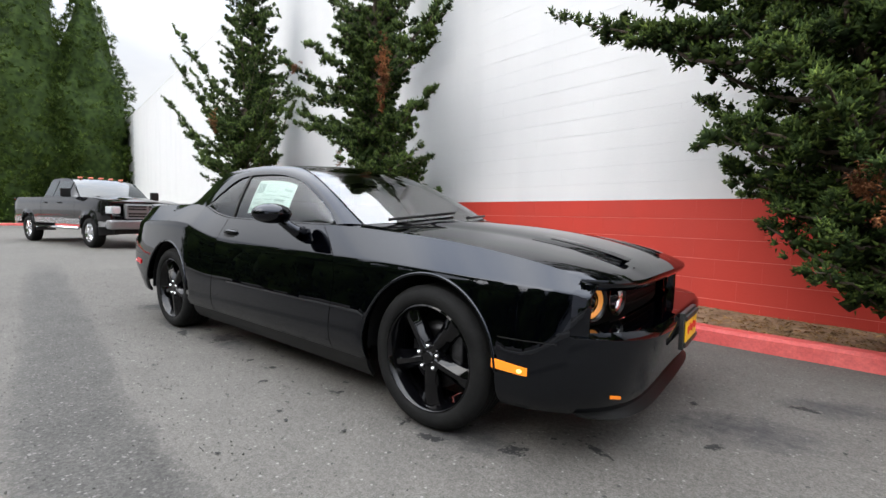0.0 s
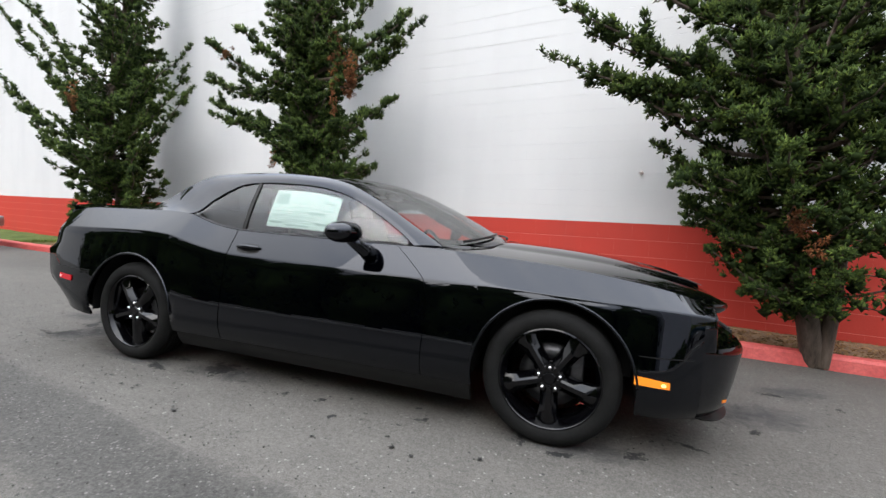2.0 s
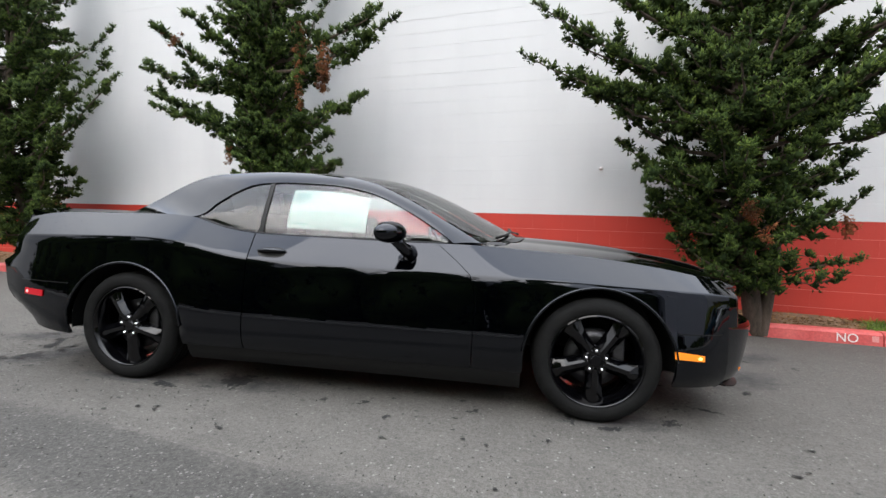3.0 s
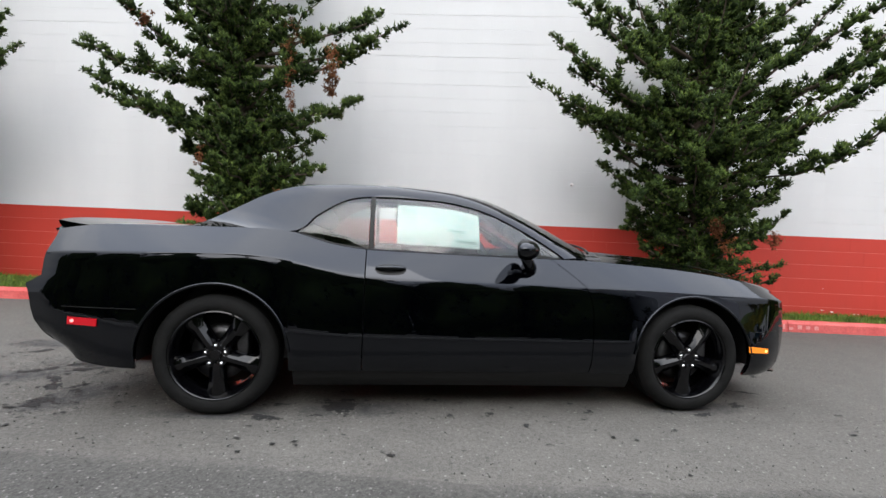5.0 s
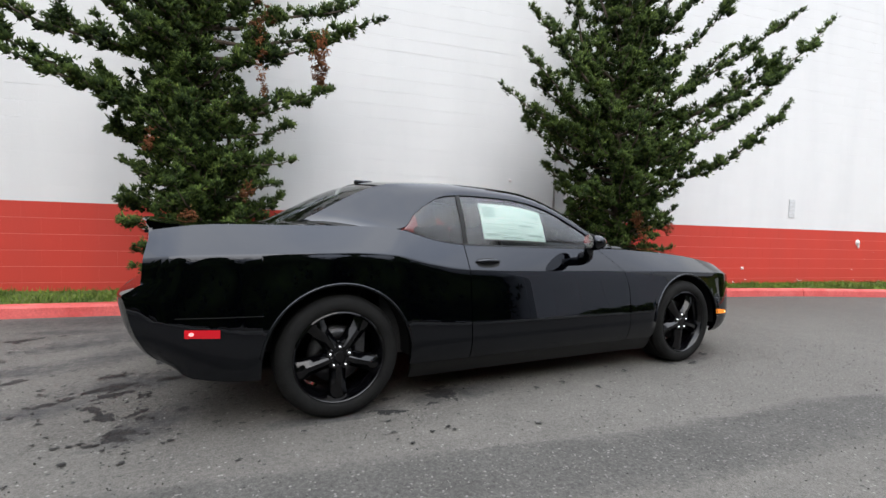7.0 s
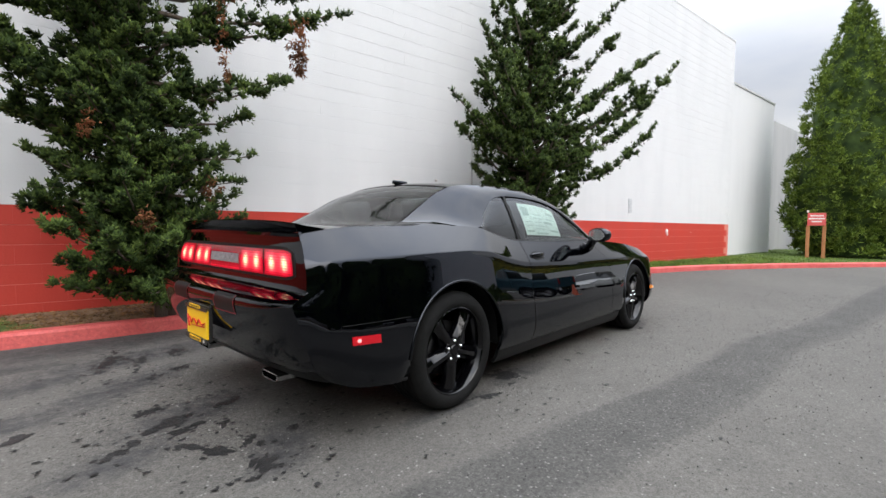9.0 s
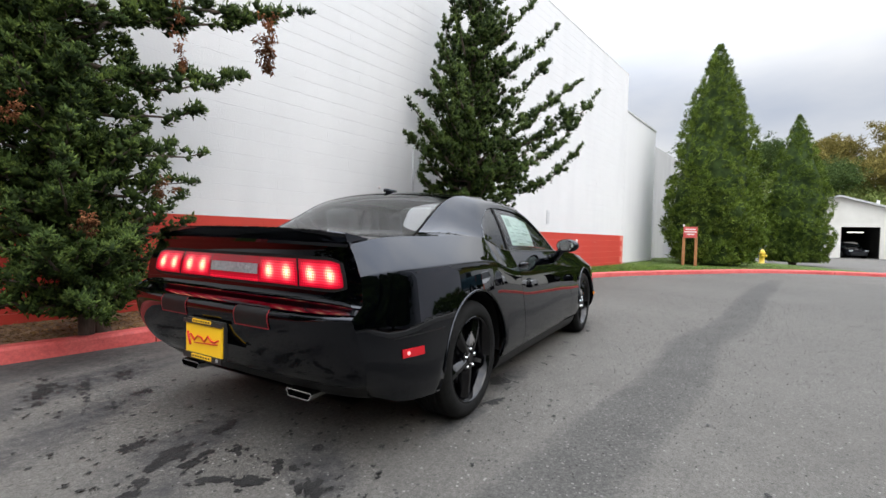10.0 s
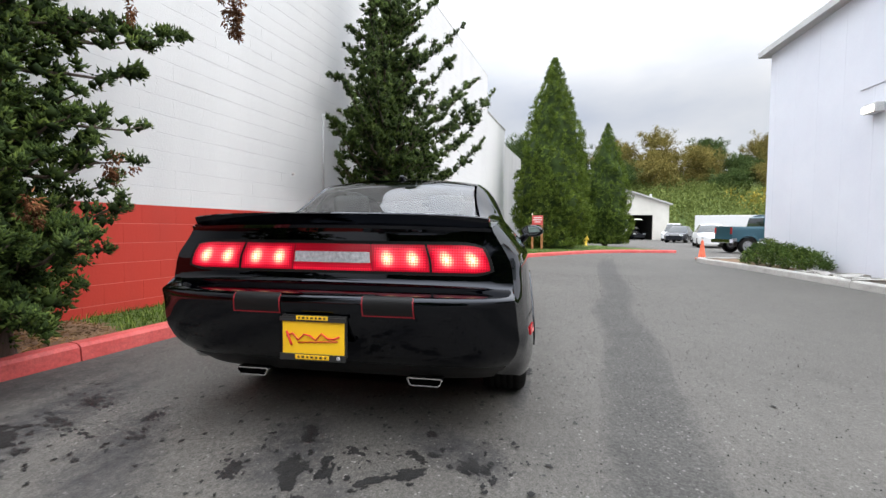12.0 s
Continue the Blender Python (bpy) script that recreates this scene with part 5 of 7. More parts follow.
def juniper(u, v, height, reach, seed, limbs, withered, label, lower=0.55, crowd=8, mid=(0.0, 0.0)):
    """A wind-shaped juniper by the wall. reach(z): sideways reach of its body; limbs: (start z, u, v, z of tip, thickness of the foliage)."""
    rng = np.random.default_rng(seed)
    root = at_wall(u, v, 0.10)
    tree = thing("juniper_tree", Matrix.Translation(root), label, "tree", group="junipers along the wall")
    inv = Vector(root)

    def place(uu, vv, zz):
        return at_wall(uu, max(vv, 0.10), zz) - inv

    verts, faces = [], []
    lean = lambda z: (0.10 * math.sin(z * 0.9 + seed) + mid[0] * min(1, z / 2), 0.08 * math.sin(z * 1.3 + 2 * seed) + mid[1] * min(1, z / 2))
    stem = lambda z: (u + lean(z)[0], v + lean(z)[1], z)
    limb_tube(verts, faces, [place(*stem(z)) for z in span(0.0, height * 0.95, 16)], 0.095, 0.014, 9)
    # more leaders from low on the trunk
    for k in range(3):
        a = rng.uniform(0, 6.28)
        tip = place(u + mid[0] + 0.30 * math.cos(a), max(0.3, v + mid[1] + 0.20 * math.sin(a)), height * rng.uniform(0.3, 0.5))
        p0 = place(u + 0.06 * math.cos(a), v + 0.05 * math.sin(a), 0.02)
        limb_tube(verts, faces, [p0.lerp(tip, f) + Vector((0.10 * math.sin(3 * f), 0.06 * math.sin(2 * f), 0)) for f in span(0, 1, 9)], 0.065, 0.012, 7)
    jobs = []
    z = lower
    while z < height:
        for k in range(crowd):
            a = rng.uniform(0, 2 * math.pi)
            L = reach(z) * rng.uniform(0.12, 1.0) ** 0.5
            c = stem(z)
            jobs.append((z - rng.uniform(0.0, 0.25) * L, c[0] + L * math.cos(a), c[1] + L * 0.9 * math.sin(a), z + L * rng.uniform(-0.08, 0.38), 0.11))
        z += 0.16
    jobs += limbs
    cen, way, big = [], [], []
    runs = []
    for z0, tu, tv, tz, thick in jobs:
        p0, p1 = place(*stem(min(max(z0, 0.15), height * 0.93))), place(tu, tv, tz)
        L = (p1 - p0).length
        bend, turn = Vector(rng.normal(size=3)) * 0.08 * L, rng.uniform(0, 6.28)
        pts = [p0.lerp(p1, f) + Vector((0, 0, -0.09 * L * math.sin(math.pi * f) * (1 - 0.3 * f))) + bend * math.sin(4.2 * f + turn) * f * (1.2 - f) + Vector(rng.normal(size=3)) * 0.018 for f in span(0, 1, 8)]
        runs.append((pts, thick, 0.28 if L > 1.1 else 0.20))
        if L > 0.9:
            for k in range(int(L * 4)):
                i = int(rng.integers(2, 7))
                ahead = (pts[i + 1] - pts[i]).normalized() if i < 7 else (pts[7] - pts[6]).normalized()
                out = Vector(rng.normal(size=3))
                out = (out - ahead * out.dot(ahead)).normalized()
                way_out = (ahead * 0.75 + out * 0.65 + Vector((0, 0, 0.40))).normalized()
                far = rng.uniform(0.16, 0.40) * (1.15 - 0.09 * i)
                runs.append(([pts[i] + way_out * far * f + Vector((0, 0, 0.05 * far * math.sin(3 * f))) for f in span(0, 1, 8)], 0.045, 0.15))
    for pts, thick, first in runs:
        L = sum((q - p).length for p, q in zip(pts, pts[1:]))
        limb_tube(verts, faces, pts, 0.006 + 0.014 * min(L, 1.6), 0.004, 5)
        n = max(4, int(L * 18))
        for k in range(n):
            f = first + (1 - first) * (k + rng.random()) / n
            i = min(int(f * 7), 6)
            p = pts[i].lerp(pts[i + 1], f * 7 - i)
            ahead = (pts[i + 1] - pts[i]).normalized()
            taper = min(1.0, 0.28 + 1.7 * (1 - f))
            o = Vector(rng.normal(size=3)).normalized()
            o = (o - ahead * o.dot(ahead) * 0.6 + Vector((0, 0, 0.35))).normalized()
            cen.append(p + o * thick * taper * rng.uniform(0.15, 1.0))
            way.append(ahead * 0.5 + o * 0.4 + Vector((0, 0, 0.6)) + Vector(rng.normal(size=3)) * 0.25)
            big.append(rng.uniform(0.048, 0.090) * (0.45 + 0.55 * taper))
        for j in range(4):
            cen.append(pts[-1].lerp(pts[-2], 0.12 * j) + Vector(rng.normal(size=3)) * 0.010)
            way.append((pts[-1] - pts[-2]).normalized() + Vector((0, 0, 0.3)))
            big.append(0.018 + 0.008 * j)
    mesh("trunk", verts, faces, BARK, tree, "dark twisted trunk and limbs")
    c, w, r = np.array([tuple(p) for p in cen]), np.array([tuple(p) for p in way]), np.array(big)
    sprigs("crown", rng, c, w, r, 15, JUNIPER, tree)
    # dark clumps stand for the crown's inner shade
    clumps("inner_shade_foliage", rng, c, r * 0.62, JUNIPER_CORE_SHADE, tree)
    if withered:
        pc, pw = [], []
        for uu, vv, zz, hang, cnt in withered:
            top = place(uu, vv, zz)
            for k in range(cnt):
                f = rng.random()
                pc.append(tuple(top + Vector((0, 0, -hang * f)) + Vector(rng.normal(size=3)) * (0.050 - 0.03 * f)))
                pw.append((rng.normal() * 0.3, rng.normal() * 0.3, -0.9))
        pc, pw = np.array(pc), np.array(pw)
        spray = sprigs("withered_spray", rng, pc, pw, np.full(len(pc), 0.030), 14, BROWN, tree, "stuff", 1.2)
        spray["label"] = "rust-brown dead foliage"
    return tree


juniper(1.70, 0.60, 6.6, curve([(0.4, 0.45), (0.8, 0.75), (1.5, 0.98), (2.4, 1.08), (3.2, 0.95), (4.2, 0.80), (5.2, 0.55), (6.6, 0.12)]), 3, [
    (2.35, -0.78, 1.49, 2.84, 0.12), (2.2, -0.40, 1.40, 2.62, 0.13), (2.5, -0.70, 1.85, 3.26, 0.10), (2.4, -0.35, 1.50, 3.0, 0.13), (3.0, -0.62, 1.92, 3.68, 0.10), (2.9, -0.2, 1.5, 3.8, 0.12),
    (1.7, 2.82, 2.39, 2.78, 0.10), (1.9, 2.45, 2.0, 2.62, 0.11), (2.0, 2.91, 2.31, 3.28, 0.11), (2.1, 2.6, 1.9, 3.1, 0.12), (2.3, 3.32, 2.52, 3.97, 0.12), (2.4, 2.9, 2.2, 3.55, 0.13), (2.9, 3.19, 2.18, 4.12, 0.08), (2.5, 1.94, 2.26, 3.48, 0.08), (3.2, 2.42, 1.91, 4.29, 0.10), (3.7, 2.18, 2.18, 4.84, 0.09), (4.3, 2.3, 1.7, 5.4, 0.10),
    (1.0, 2.40, 1.08, 1.54, 0.13), (0.7, 2.35, 1.0, 0.90, 0.15), (0.6, 2.1, 1.3, 0.75, 0.15), (0.7, 0.75, 1.0, 1.0, 0.15), (0.6, 1.1, 1.3, 0.75, 0.15), (1.1, 0.50, 1.0, 1.5, 0.15), (1.4, 0.14, 0.81, 2.09, 0.15), (1.8, -0.15, 0.78, 2.72, 0.15), (3.0, 0.35, 0.9, 3.75, 0.12), (3.3, -0.08, 1.41, 4.3, 0.12), (3.8, 0.5, 1.2, 5.0, 0.12),
    (1.9, 1.1, 1.85, 2.9, 0.18), (2.3, 1.6, 1.8, 3.4, 0.18), (1.4, 1.0, 1.65, 2.1, 0.18), (1.0, 1.6, 1.5, 1.5, 0.18), (1.5, 1.9, 1.7, 2.2, 0.16), (2.9, 1.3, 1.6, 4.0, 0.16), (3.4, 1.8, 1.5, 4.5, 0.15)],
    [(1.35, 1.45, 1.42, 0.18, 26), (1.5, 1.4, 1.15, 0.10, 12), (2.2, 1.1, 1.25, 0.12, 16)], "dense green juniper with long upswept limbs against the wall", mid=(-0.32, 0.38))
juniper(-4.0, 0.65, 7.0, curve([(0.4, 0.55), (0.8, 0.88), (1.5, 0.92), (2.2, 0.80), (2.6, 0.56), (3.1, 0.60), (3.6, 0.75), (4.6, 0.82), (5.6, 0.55), (7.0, 0.15)]), 8, [
    (2.9, -6.02, 1.57, 3.12, 0.10), (2.85, -5.4, 1.45, 3.0, 0.11), (2.3, -5.93, 1.61, 2.76, 0.13), (2.25, -5.4, 1.5, 2.55, 0.14), (2.3, -5.75, 1.75, 2.62, 0.10), (2.95, -5.0, 2.25, 3.31, 0.07), (3.2, -4.9, 1.9, 3.6, 0.08), (3.1, -2.21, 1.39, 3.48, 0.10), (3.2, -2.5, 1.25, 3.7, 0.11), (2.9, -2.75, 1.2, 3.25, 0.10), (2.45, -2.80, 1.10, 2.72, 0.12), (2.35, -3.05, 1.1, 2.55, 0.13), (2.05, -3.25, 1.15, 2.24, 0.12), (1.7, -3.38, 0.75, 1.86, 0.13), (1.7, -3.27, 1.20, 1.83, 0.14), (1.4, -3.36, 1.32, 1.55, 0.13), (0.9, -3.75, 1.64, 1.25, 0.08), (0.7, -4.02, 1.85, 0.97, 0.15), (0.5, -3.85, 1.45, 0.68, 0.15), (0.45, -4.2, 1.65, 0.55, 0.16), (0.6, -4.8, 1.3, 0.80, 0.16), (0.45, -4.75, 1.2, 0.58, 0.15), (0.9, -4.95, 1.0, 1.30, 0.16), (1.3, -5.0, 1.0, 1.75, 0.15), (1.6, -5.1, 1.0, 2.1, 0.14), (1.0, -4.4, 1.65, 1.5, 0.16), (1.4, -4.3, 1.55, 2.1, 0.15), (1.8, -4.6, 1.4, 2.4, 0.14), (0.7, -4.5, 1.7, 1.0, 0.16), (2.9, -4.4, 1.3, 3.6, 0.14), (2.5, -3.5, 1.25, 3.2, 0.14), (3.2, -5.0, 1.2, 4.0, 0.12), (3.1, -3.2, 1.2, 3.95, 0.12), (0.8, -4.9, 1.4, 1.1, 0.15)],
    [(-2.96, 1.83, 3.05, 0.50, 60), (-3.55, 1.45, 3.5, 1.0, 34), (-4.85, 2.1, 3.25, 0.10, 12), (-3.7, 1.5, 1.5, 0.12, 12), (-4.2, 1.6, 1.2, 0.12, 14), (-4.6, 1.5, 1.95, 0.12, 10)], "open juniper with spreading limbs and rust-brown dead sprays", lower=0.40, crowd=12, mid=(-0.28, 0.35))
juniper(-9.9, 0.80, 8.2, curve([(0.4, 0.8), (1.2, 1.25), (2.2, 1.25), (3.2, 1.1), (4.5, 0.95), (6.0, 0.6), (8.2, 0.15)]), 21, [
    (3.4, -11.34, 2.40, 5.66, 0.10), (2.9, -11.0, 2.1, 4.6, 0.13), (2.6, -11.5, 2.40, 4.90, 0.10), (2.1, -12.3, 2.40, 4.0, 0.13), (1.9, -11.5, 2.1, 3.1, 0.14), (2.8, -7.33, 1.0, 4.03, 0.13), (2.6, -8.1, 1.2, 3.7, 0.15), (2.4, -7.50, 1.0, 3.72, 0.12), (2.2, -8.2, 1.2, 3.1, 0.15), (1.9, -7.35, 1.0, 3.38, 0.14), (1.7, -8.2, 1.3, 2.5, 0.16), (1.2, -8.3, 1.4, 1.9, 0.17), (0.8, -8.5, 1.4, 1.3, 0.17), (0.6, -9.2, 1.7, 0.9, 0.17), (0.5, -10.3, 1.6, 0.8, 0.17), (1.4, -9.2, 1.9, 2.1, 0.17), (2.2, -9.6, 2.0, 3.0, 0.16), (3.4, -8.7, 1.3, 4.5, 0.15), (3.8, -9.0, 1.6, 5.2, 0.14), (0.6, -8.6, 1.1, 0.75, 0.17)],
    [(-9.3, 2.0, 3.25, 0.45, 34)], "tall green juniper with ragged side limbs", mid=(0.2, 0.3))


def conifer(x, y, height, radius, seed, material, label, low=0.1, count=26000, name="cypress_tree", group="columnar cypresses"):
    """A columnar conifer: a tapered trunk inside a dense, uneven cone of sprays."""
    rng = np.random.default_rng(seed)
    tree = thing(name, Matrix.Translation((x, y, 0.0)), label, "tree", group=group)
    verts, faces = [], []
    limb_tube(verts, faces, [Vector((0.05 * math.sin(z), 0.04 * math.cos(z * 1.4), z)) for z in span(0, height * 0.96, 10)], 0.05 + radius * 0.09, 0.02, 9)
    for k in range(46):
        z = height * rng.uniform(0.04, 0.9)
        a = rng.uniform(0, 6.28)
        L = radius * (1 - (z / height) ** 1.6) * 0.8
        limb_tube(verts, faces, [Vector((0, 0, z)), Vector((math.cos(a) * L * 0.6, math.sin(a) * L * 0.6, z + L * 0.35)), Vector((math.cos(a) * L, math.sin(a) * L, z + L * 0.8))], 0.035, 0.01, 5)
    mesh("trunk", verts, faces, BARK, tree)
    def outline(t, a):
        bulge = 1 + 0.07 * np.sin(3 * a + 15 * t + seed) + 0.07 * np.sin(7 * a - 11 * t + seed * 2) + 0.05 * np.sin(31 * t + 2 * a)
        prof = np.where(t < 0.15, 0.84 + 0.16 * t / 0.15, (1 - (np.maximum(t - 0.15, 0) / 0.85) ** 2.1))
        return radius * prof * bulge
    # added closed shell, the shade inside the crown put into its dark colour
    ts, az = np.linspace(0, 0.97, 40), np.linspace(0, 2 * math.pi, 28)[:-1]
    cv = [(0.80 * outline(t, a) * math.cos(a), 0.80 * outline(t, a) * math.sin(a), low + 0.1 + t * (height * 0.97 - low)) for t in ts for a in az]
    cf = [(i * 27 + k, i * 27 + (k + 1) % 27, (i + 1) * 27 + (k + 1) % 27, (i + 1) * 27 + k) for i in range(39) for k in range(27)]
    mesh("crown_shade_core", cv, cf, INNER_SHADE, tree)
    t = 1 - np.sqrt(rng.random(count // 16)) * 0.985
    t = np.where(rng.random(len(t)) < 0.12, rng.uniform(0.6, 1.0, len(t)), t)
    a = rng.uniform(0, 2 * math.pi, len(t))
    rr = outline(t, a) * (1 - 0.22 * rng.random(len(t)) ** 2)
    c = np.stack([rr * np.cos(a), rr * np.sin(a), low + t * (height - low)], axis=1)
    w = np.stack([np.cos(a) * 0.55, np.sin(a) * 0.55, np.full(len(t), 0.9)], axis=1)
    s = radius * 0.125 * (0.75 + 0.5 * rng.random(len(t))) * (1 - 0.30 * t)
    blades("crown", *tuft_blades(rng, c, w, s, 25, 1.28), material, tree)
    return tree


conifer(18.9, -2.55, 9.6, 1.75, 5, CYPRESS, "tall dense green columnar cypress by the bend of the drive", count=44000)
conifer(24.9, -6.3, 7.6, 1.45, 6, CYPRESS, "smaller dense green columnar cypress by the bend of the drive", count=34000)
conifer(25.5, -3.6, 8.2, 1.5, 7, DARKFIR, "dark conifer standing behind the cypresses", count=18000)
conifer(-36.5, 4.0, 19, 2.9, 9, SHADE_CYPRESS, "very tall green cypress with shade-darkened foliage at the far end of the drive", count=30000)
conifer(-36.0, 7.0, 16.5, 3.0, 10, SHADE_CYPRESS, "very tall green cypress with shade-darkened foliage at the far end of the drive", count=30000)
conifer(-39.0, 1.0, 16.0, 2.6, 11, DARKFIR, "dark tall conifer at the far end of the drive", count=22000, name="fir_tree", group="dark firs")
conifer(-38.0, -2.6, 14.0, 2.4, 12, DARKFIR, "dark tall conifer at the far end of the drive", count=20000, name="fir_tree", group="dark firs")
conifer(-41.5, 10.0, 9.5, 2.6, 13, CYPRESS, "bushy green conifer past the end of the wall", count=20000, name="fir_tree", group="dark firs")

# grass on the verge and litter in the beds
rng = np.random.default_rng(17)


def verge_scatter(n, u0, u1, skip, only=None):
    out = []
    while len(out) < n:
        i = int(rng.integers(0, len(kerb_pts) - 1))
        if not (u0 < (kerb_pts[i] - WALL_P).dot(WALL_D) < u1):
            continue
        f = rng.uniform(0.04, 0.97)
        p = Vector(verge_point(i, f)).lerp(Vector(verge_point(i + 1, f)), rng.random())
        u = (p - WALL_P).dot(WALL_D) + 0.25 * noise.noise(p * 2)
        inside = any(a < u < b for a, b in skip)
        if inside == bool(only):
            out.append(tuple(p))
    return np.array(out)


BEDS = [(-1.0, 2.75), (-5.2, -3.1), (-13.3, -10.2)]
g = verge_scatter(26000, -14, 17, BEDS)
d = rng.normal(size=g.shape) * 0.45 + np.array([0, 0, 1.0])
blades("lawn", g, d, rng.uniform(0.035, 0.095, len(g)), rng.uniform(0.007, 0.014, len(g)), GRASS)
tagged(bpy.data.objects["lawn"], "short green grass along the kerb", "grass", kind="stuff")
g = verge_scatter(9000, -14, 4, BEDS, only=True) + np.array([0, 0, 0.018])
d = rng.normal(size=g.shape) * np.array([1, 1, 0.25])
blades("needle_litter", g, d, rng.uniform(0.02, 0.06, len(g)), rng.uniform(0.006, 0.014, len(g)), DRY)
tagged(bpy.data.objects["needle_litter"], "dry brown needles and twigs under the junipers", "litter", kind="stuff")


# ---------------------------------------------------------------- other vehicles
TRUCK_BLACK = plain("truck_black_paint", (0.006, 0.006, 0.007), 0.08, 0, 0.5, 1.55)
TRUCK_SILVER = plain("truck_silver_paint", (0.42, 0.42, 0.43), 0.22, 0.7)
TEAL = plain("teal_blue_paint", (0.035, 0.085, 0.11), 0.15, 0.2)
GREY_TRIM = plain("grey_trim", (0.16, 0.16, 0.165), 0.4)
WHITE_PAINT = plain("white_vehicle_paint", (0.75, 0.75, 0.74), 0.25)
DARK_PAINT = plain("dark_car_paint", (0.015, 0.016, 0.02), 0.12)
DIM_GLASS = plain("dark_vehicle_glass", (0.02, 0.026, 0.028), 0.04, 0, 0.5, 1.6)
LAMP_CLEAR = plain("clear_lamp_lens", (0.60, 0.62, 0.63), 0.08, 0.3)
LAMP_RED = plain("red_lamp_lens", (0.35, 0.012, 0.012), 0.15)
LAMP_AMBER = plain("amber_roof_lamp", (0.75, 0.22, 0.14), 0.2)


SATIN_CHROME = plain("satin_chrome", (0.42, 0.42, 0.43), 0.42, 1.0)


def small_wheel(parent, x, y, s, r, rim_mat):
    m = Matrix.Translation((x, y, r)) @ (Matrix.Rotation(math.pi, 4, "Z") if s > 0 else Matrix())
    w = revolve("wheel", [(0.001, 0.03), (r * 0.14, 0.025), (r * 0.2, 0.05), (r * 0.5, 0.04), (r * 0.56, 0.0), (r * 0.60, 0.0), (r * 0.60, 0.16), (0.001, 0.16)], rim_mat, parent, n=30)
    w.matrix_local = m
    for k in range(6):
        a = k * math.pi / 3
        box("spoke", (r * 0.36 * math.cos(a), 0.012, r * 0.36 * math.sin(a)), (r * 0.46, 0.035, r * 0.16), rim_mat, w, "", 0.01, Matrix.Rotation(-a, 4, "Y"))
    revolve("tyre", [(r * 0.60, 0.0), (r * 0.70, -0.015), (r * 0.92, -0.012), (r, 0.03), (r, 0.21), (r * 0.92, 0.25), (r * 0.6, 0.24)], RUBBER, w, n=40)
    return w


def pickup(m, paint, lower, label, group="", base=4.06, cab_back=-0.95, clearance=True, rim=CHROME, half=0.99, tail=1.20):
    """A full-size pickup: cab, hood, open bed, chrome face."""
    t = thing("pickup_truck", m, label, "pickup truck", group)
    hb, r_a, tyre = base / 2, 0.49, 0.40
    front, rear = hb + 0.92, -hb - tail
    wid = curve([(rear, half - 0.03), (rear + 0.3, half), (hb - 0.5, half), (hb + 0.5, half - 0.02), (front, half - 0.14)])
    top = curve([(rear, 1.36), (cab_back - 0.06, 1.36), (cab_back + 0.1, 1.37), (hb - 0.85, 1.36), (hb, 1.33), (front - 0.15, 1.24), (front, 1.18)])

    def low(x):
        z = 0.60 if x < hb + 0.5 else 0.56
        for c in (-hb, hb):
            if abs(x - c) < r_a:
                z = max(z, tyre + math.sqrt(r_a**2 - (x - c) ** 2))
        return z

    def pt(x, v, s):
        zb, zt = low(x), top(x)
        z = zb + (zt - zb) * v
        bulge = 0.02 * math.sin(math.pi * min(1, max(0, (z - 0.6) / 0.76)))
        y = wid(x) + bulge - 0.035 * max(0.0, (z - 1.15) / 0.2) ** 2
        for c in (-hb, hb):
            y += 0.03 * math.exp(-(((math.hypot(x - c, z - tyre) - r_a) / 0.07) ** 2))
        return Vector((x, s * y, z))
    arches = [c - r_a * math.cos(math.pi * k / 20) for c in (-hb, hb) for k in range(21)]
    for s in (1, -1):
        for nm, a, b in (("bed_side", rear, cab_back - 0.07), ("door", cab_back - 0.05, hb - 0.80), ("fender", hb - 0.79, front)):
            xs = sorted(set([a, b] + [x for x in arches if a < x < b] + [x for x in span(rear, front, 30) if a < x < b]))
            grid(nm, lambda x, v, s=s: pt(x, v, s), xs, span(0, 1, 12), paint, t, flip=s > 0, thick=0.03)
        # silver lower band and running board
        xs = [x for x in span(rear, front, 60) if all(abs(x - c) > r_a + 0.02 for c in (-hb, hb))]
        for a, b in ((rear, -hb - r_a - 0.03), (-hb + r_a + 0.03, hb - r_a - 0.03), (hb + r_a + 0.03, front - 0.05)):
            grid("lower_band", lambda x, f, s=s: pt(x, 0.02 + 0.20 * f, s) + Vector((0, s * 0.006, 0)), span(a, b, 8), [0, 0.5, 1], lower, t, "silver lower body band", flip=s > 0)
        tube("running_board", [(-hb + r_a + 0.1, s * (half + 0.03), 0.50), (hb - r_a - 0.1, s * (half + 0.03), 0.50)], 0.04, CHROME, t, "chrome tube step")
        for c in (-hb, hb):
            small_wheel(t, c, s * (half + 0.005), s, tyre, rim)
            grid("wheel_housing", lambda a, y, c=c, s=s: Vector((c + (r_a + 0.01) * math.cos(a), s * y, tyre + (r_a + 0.01) * math.sin(a))), span(-0.1, math.pi + 0.1, 16), [0.5, half - 0.01], INK, t)
        # mirror
        box("door_mirror", (hb - 0.95, s * (half + 0.15), 1.47), (0.12, 0.22, 0.24), TRIM_BLACK, t, "", 0.03)
        # head and tail lamps
        box("headlamp", (front - 0.10, s * (half - 0.22), 1.02), (0.20, 0.28, 0.20), LAMP_CLEAR, t, "clear headlamp", 0.04, Matrix.Rotation(-s * radians(18), 4, "Z"))
        box("tail_lamp", (rear + 0.01, s * (half - 0.10), 1.14), (0.06, 0.14, 0.34), LAMP_RED, t, "red tail lamp", 0.02)
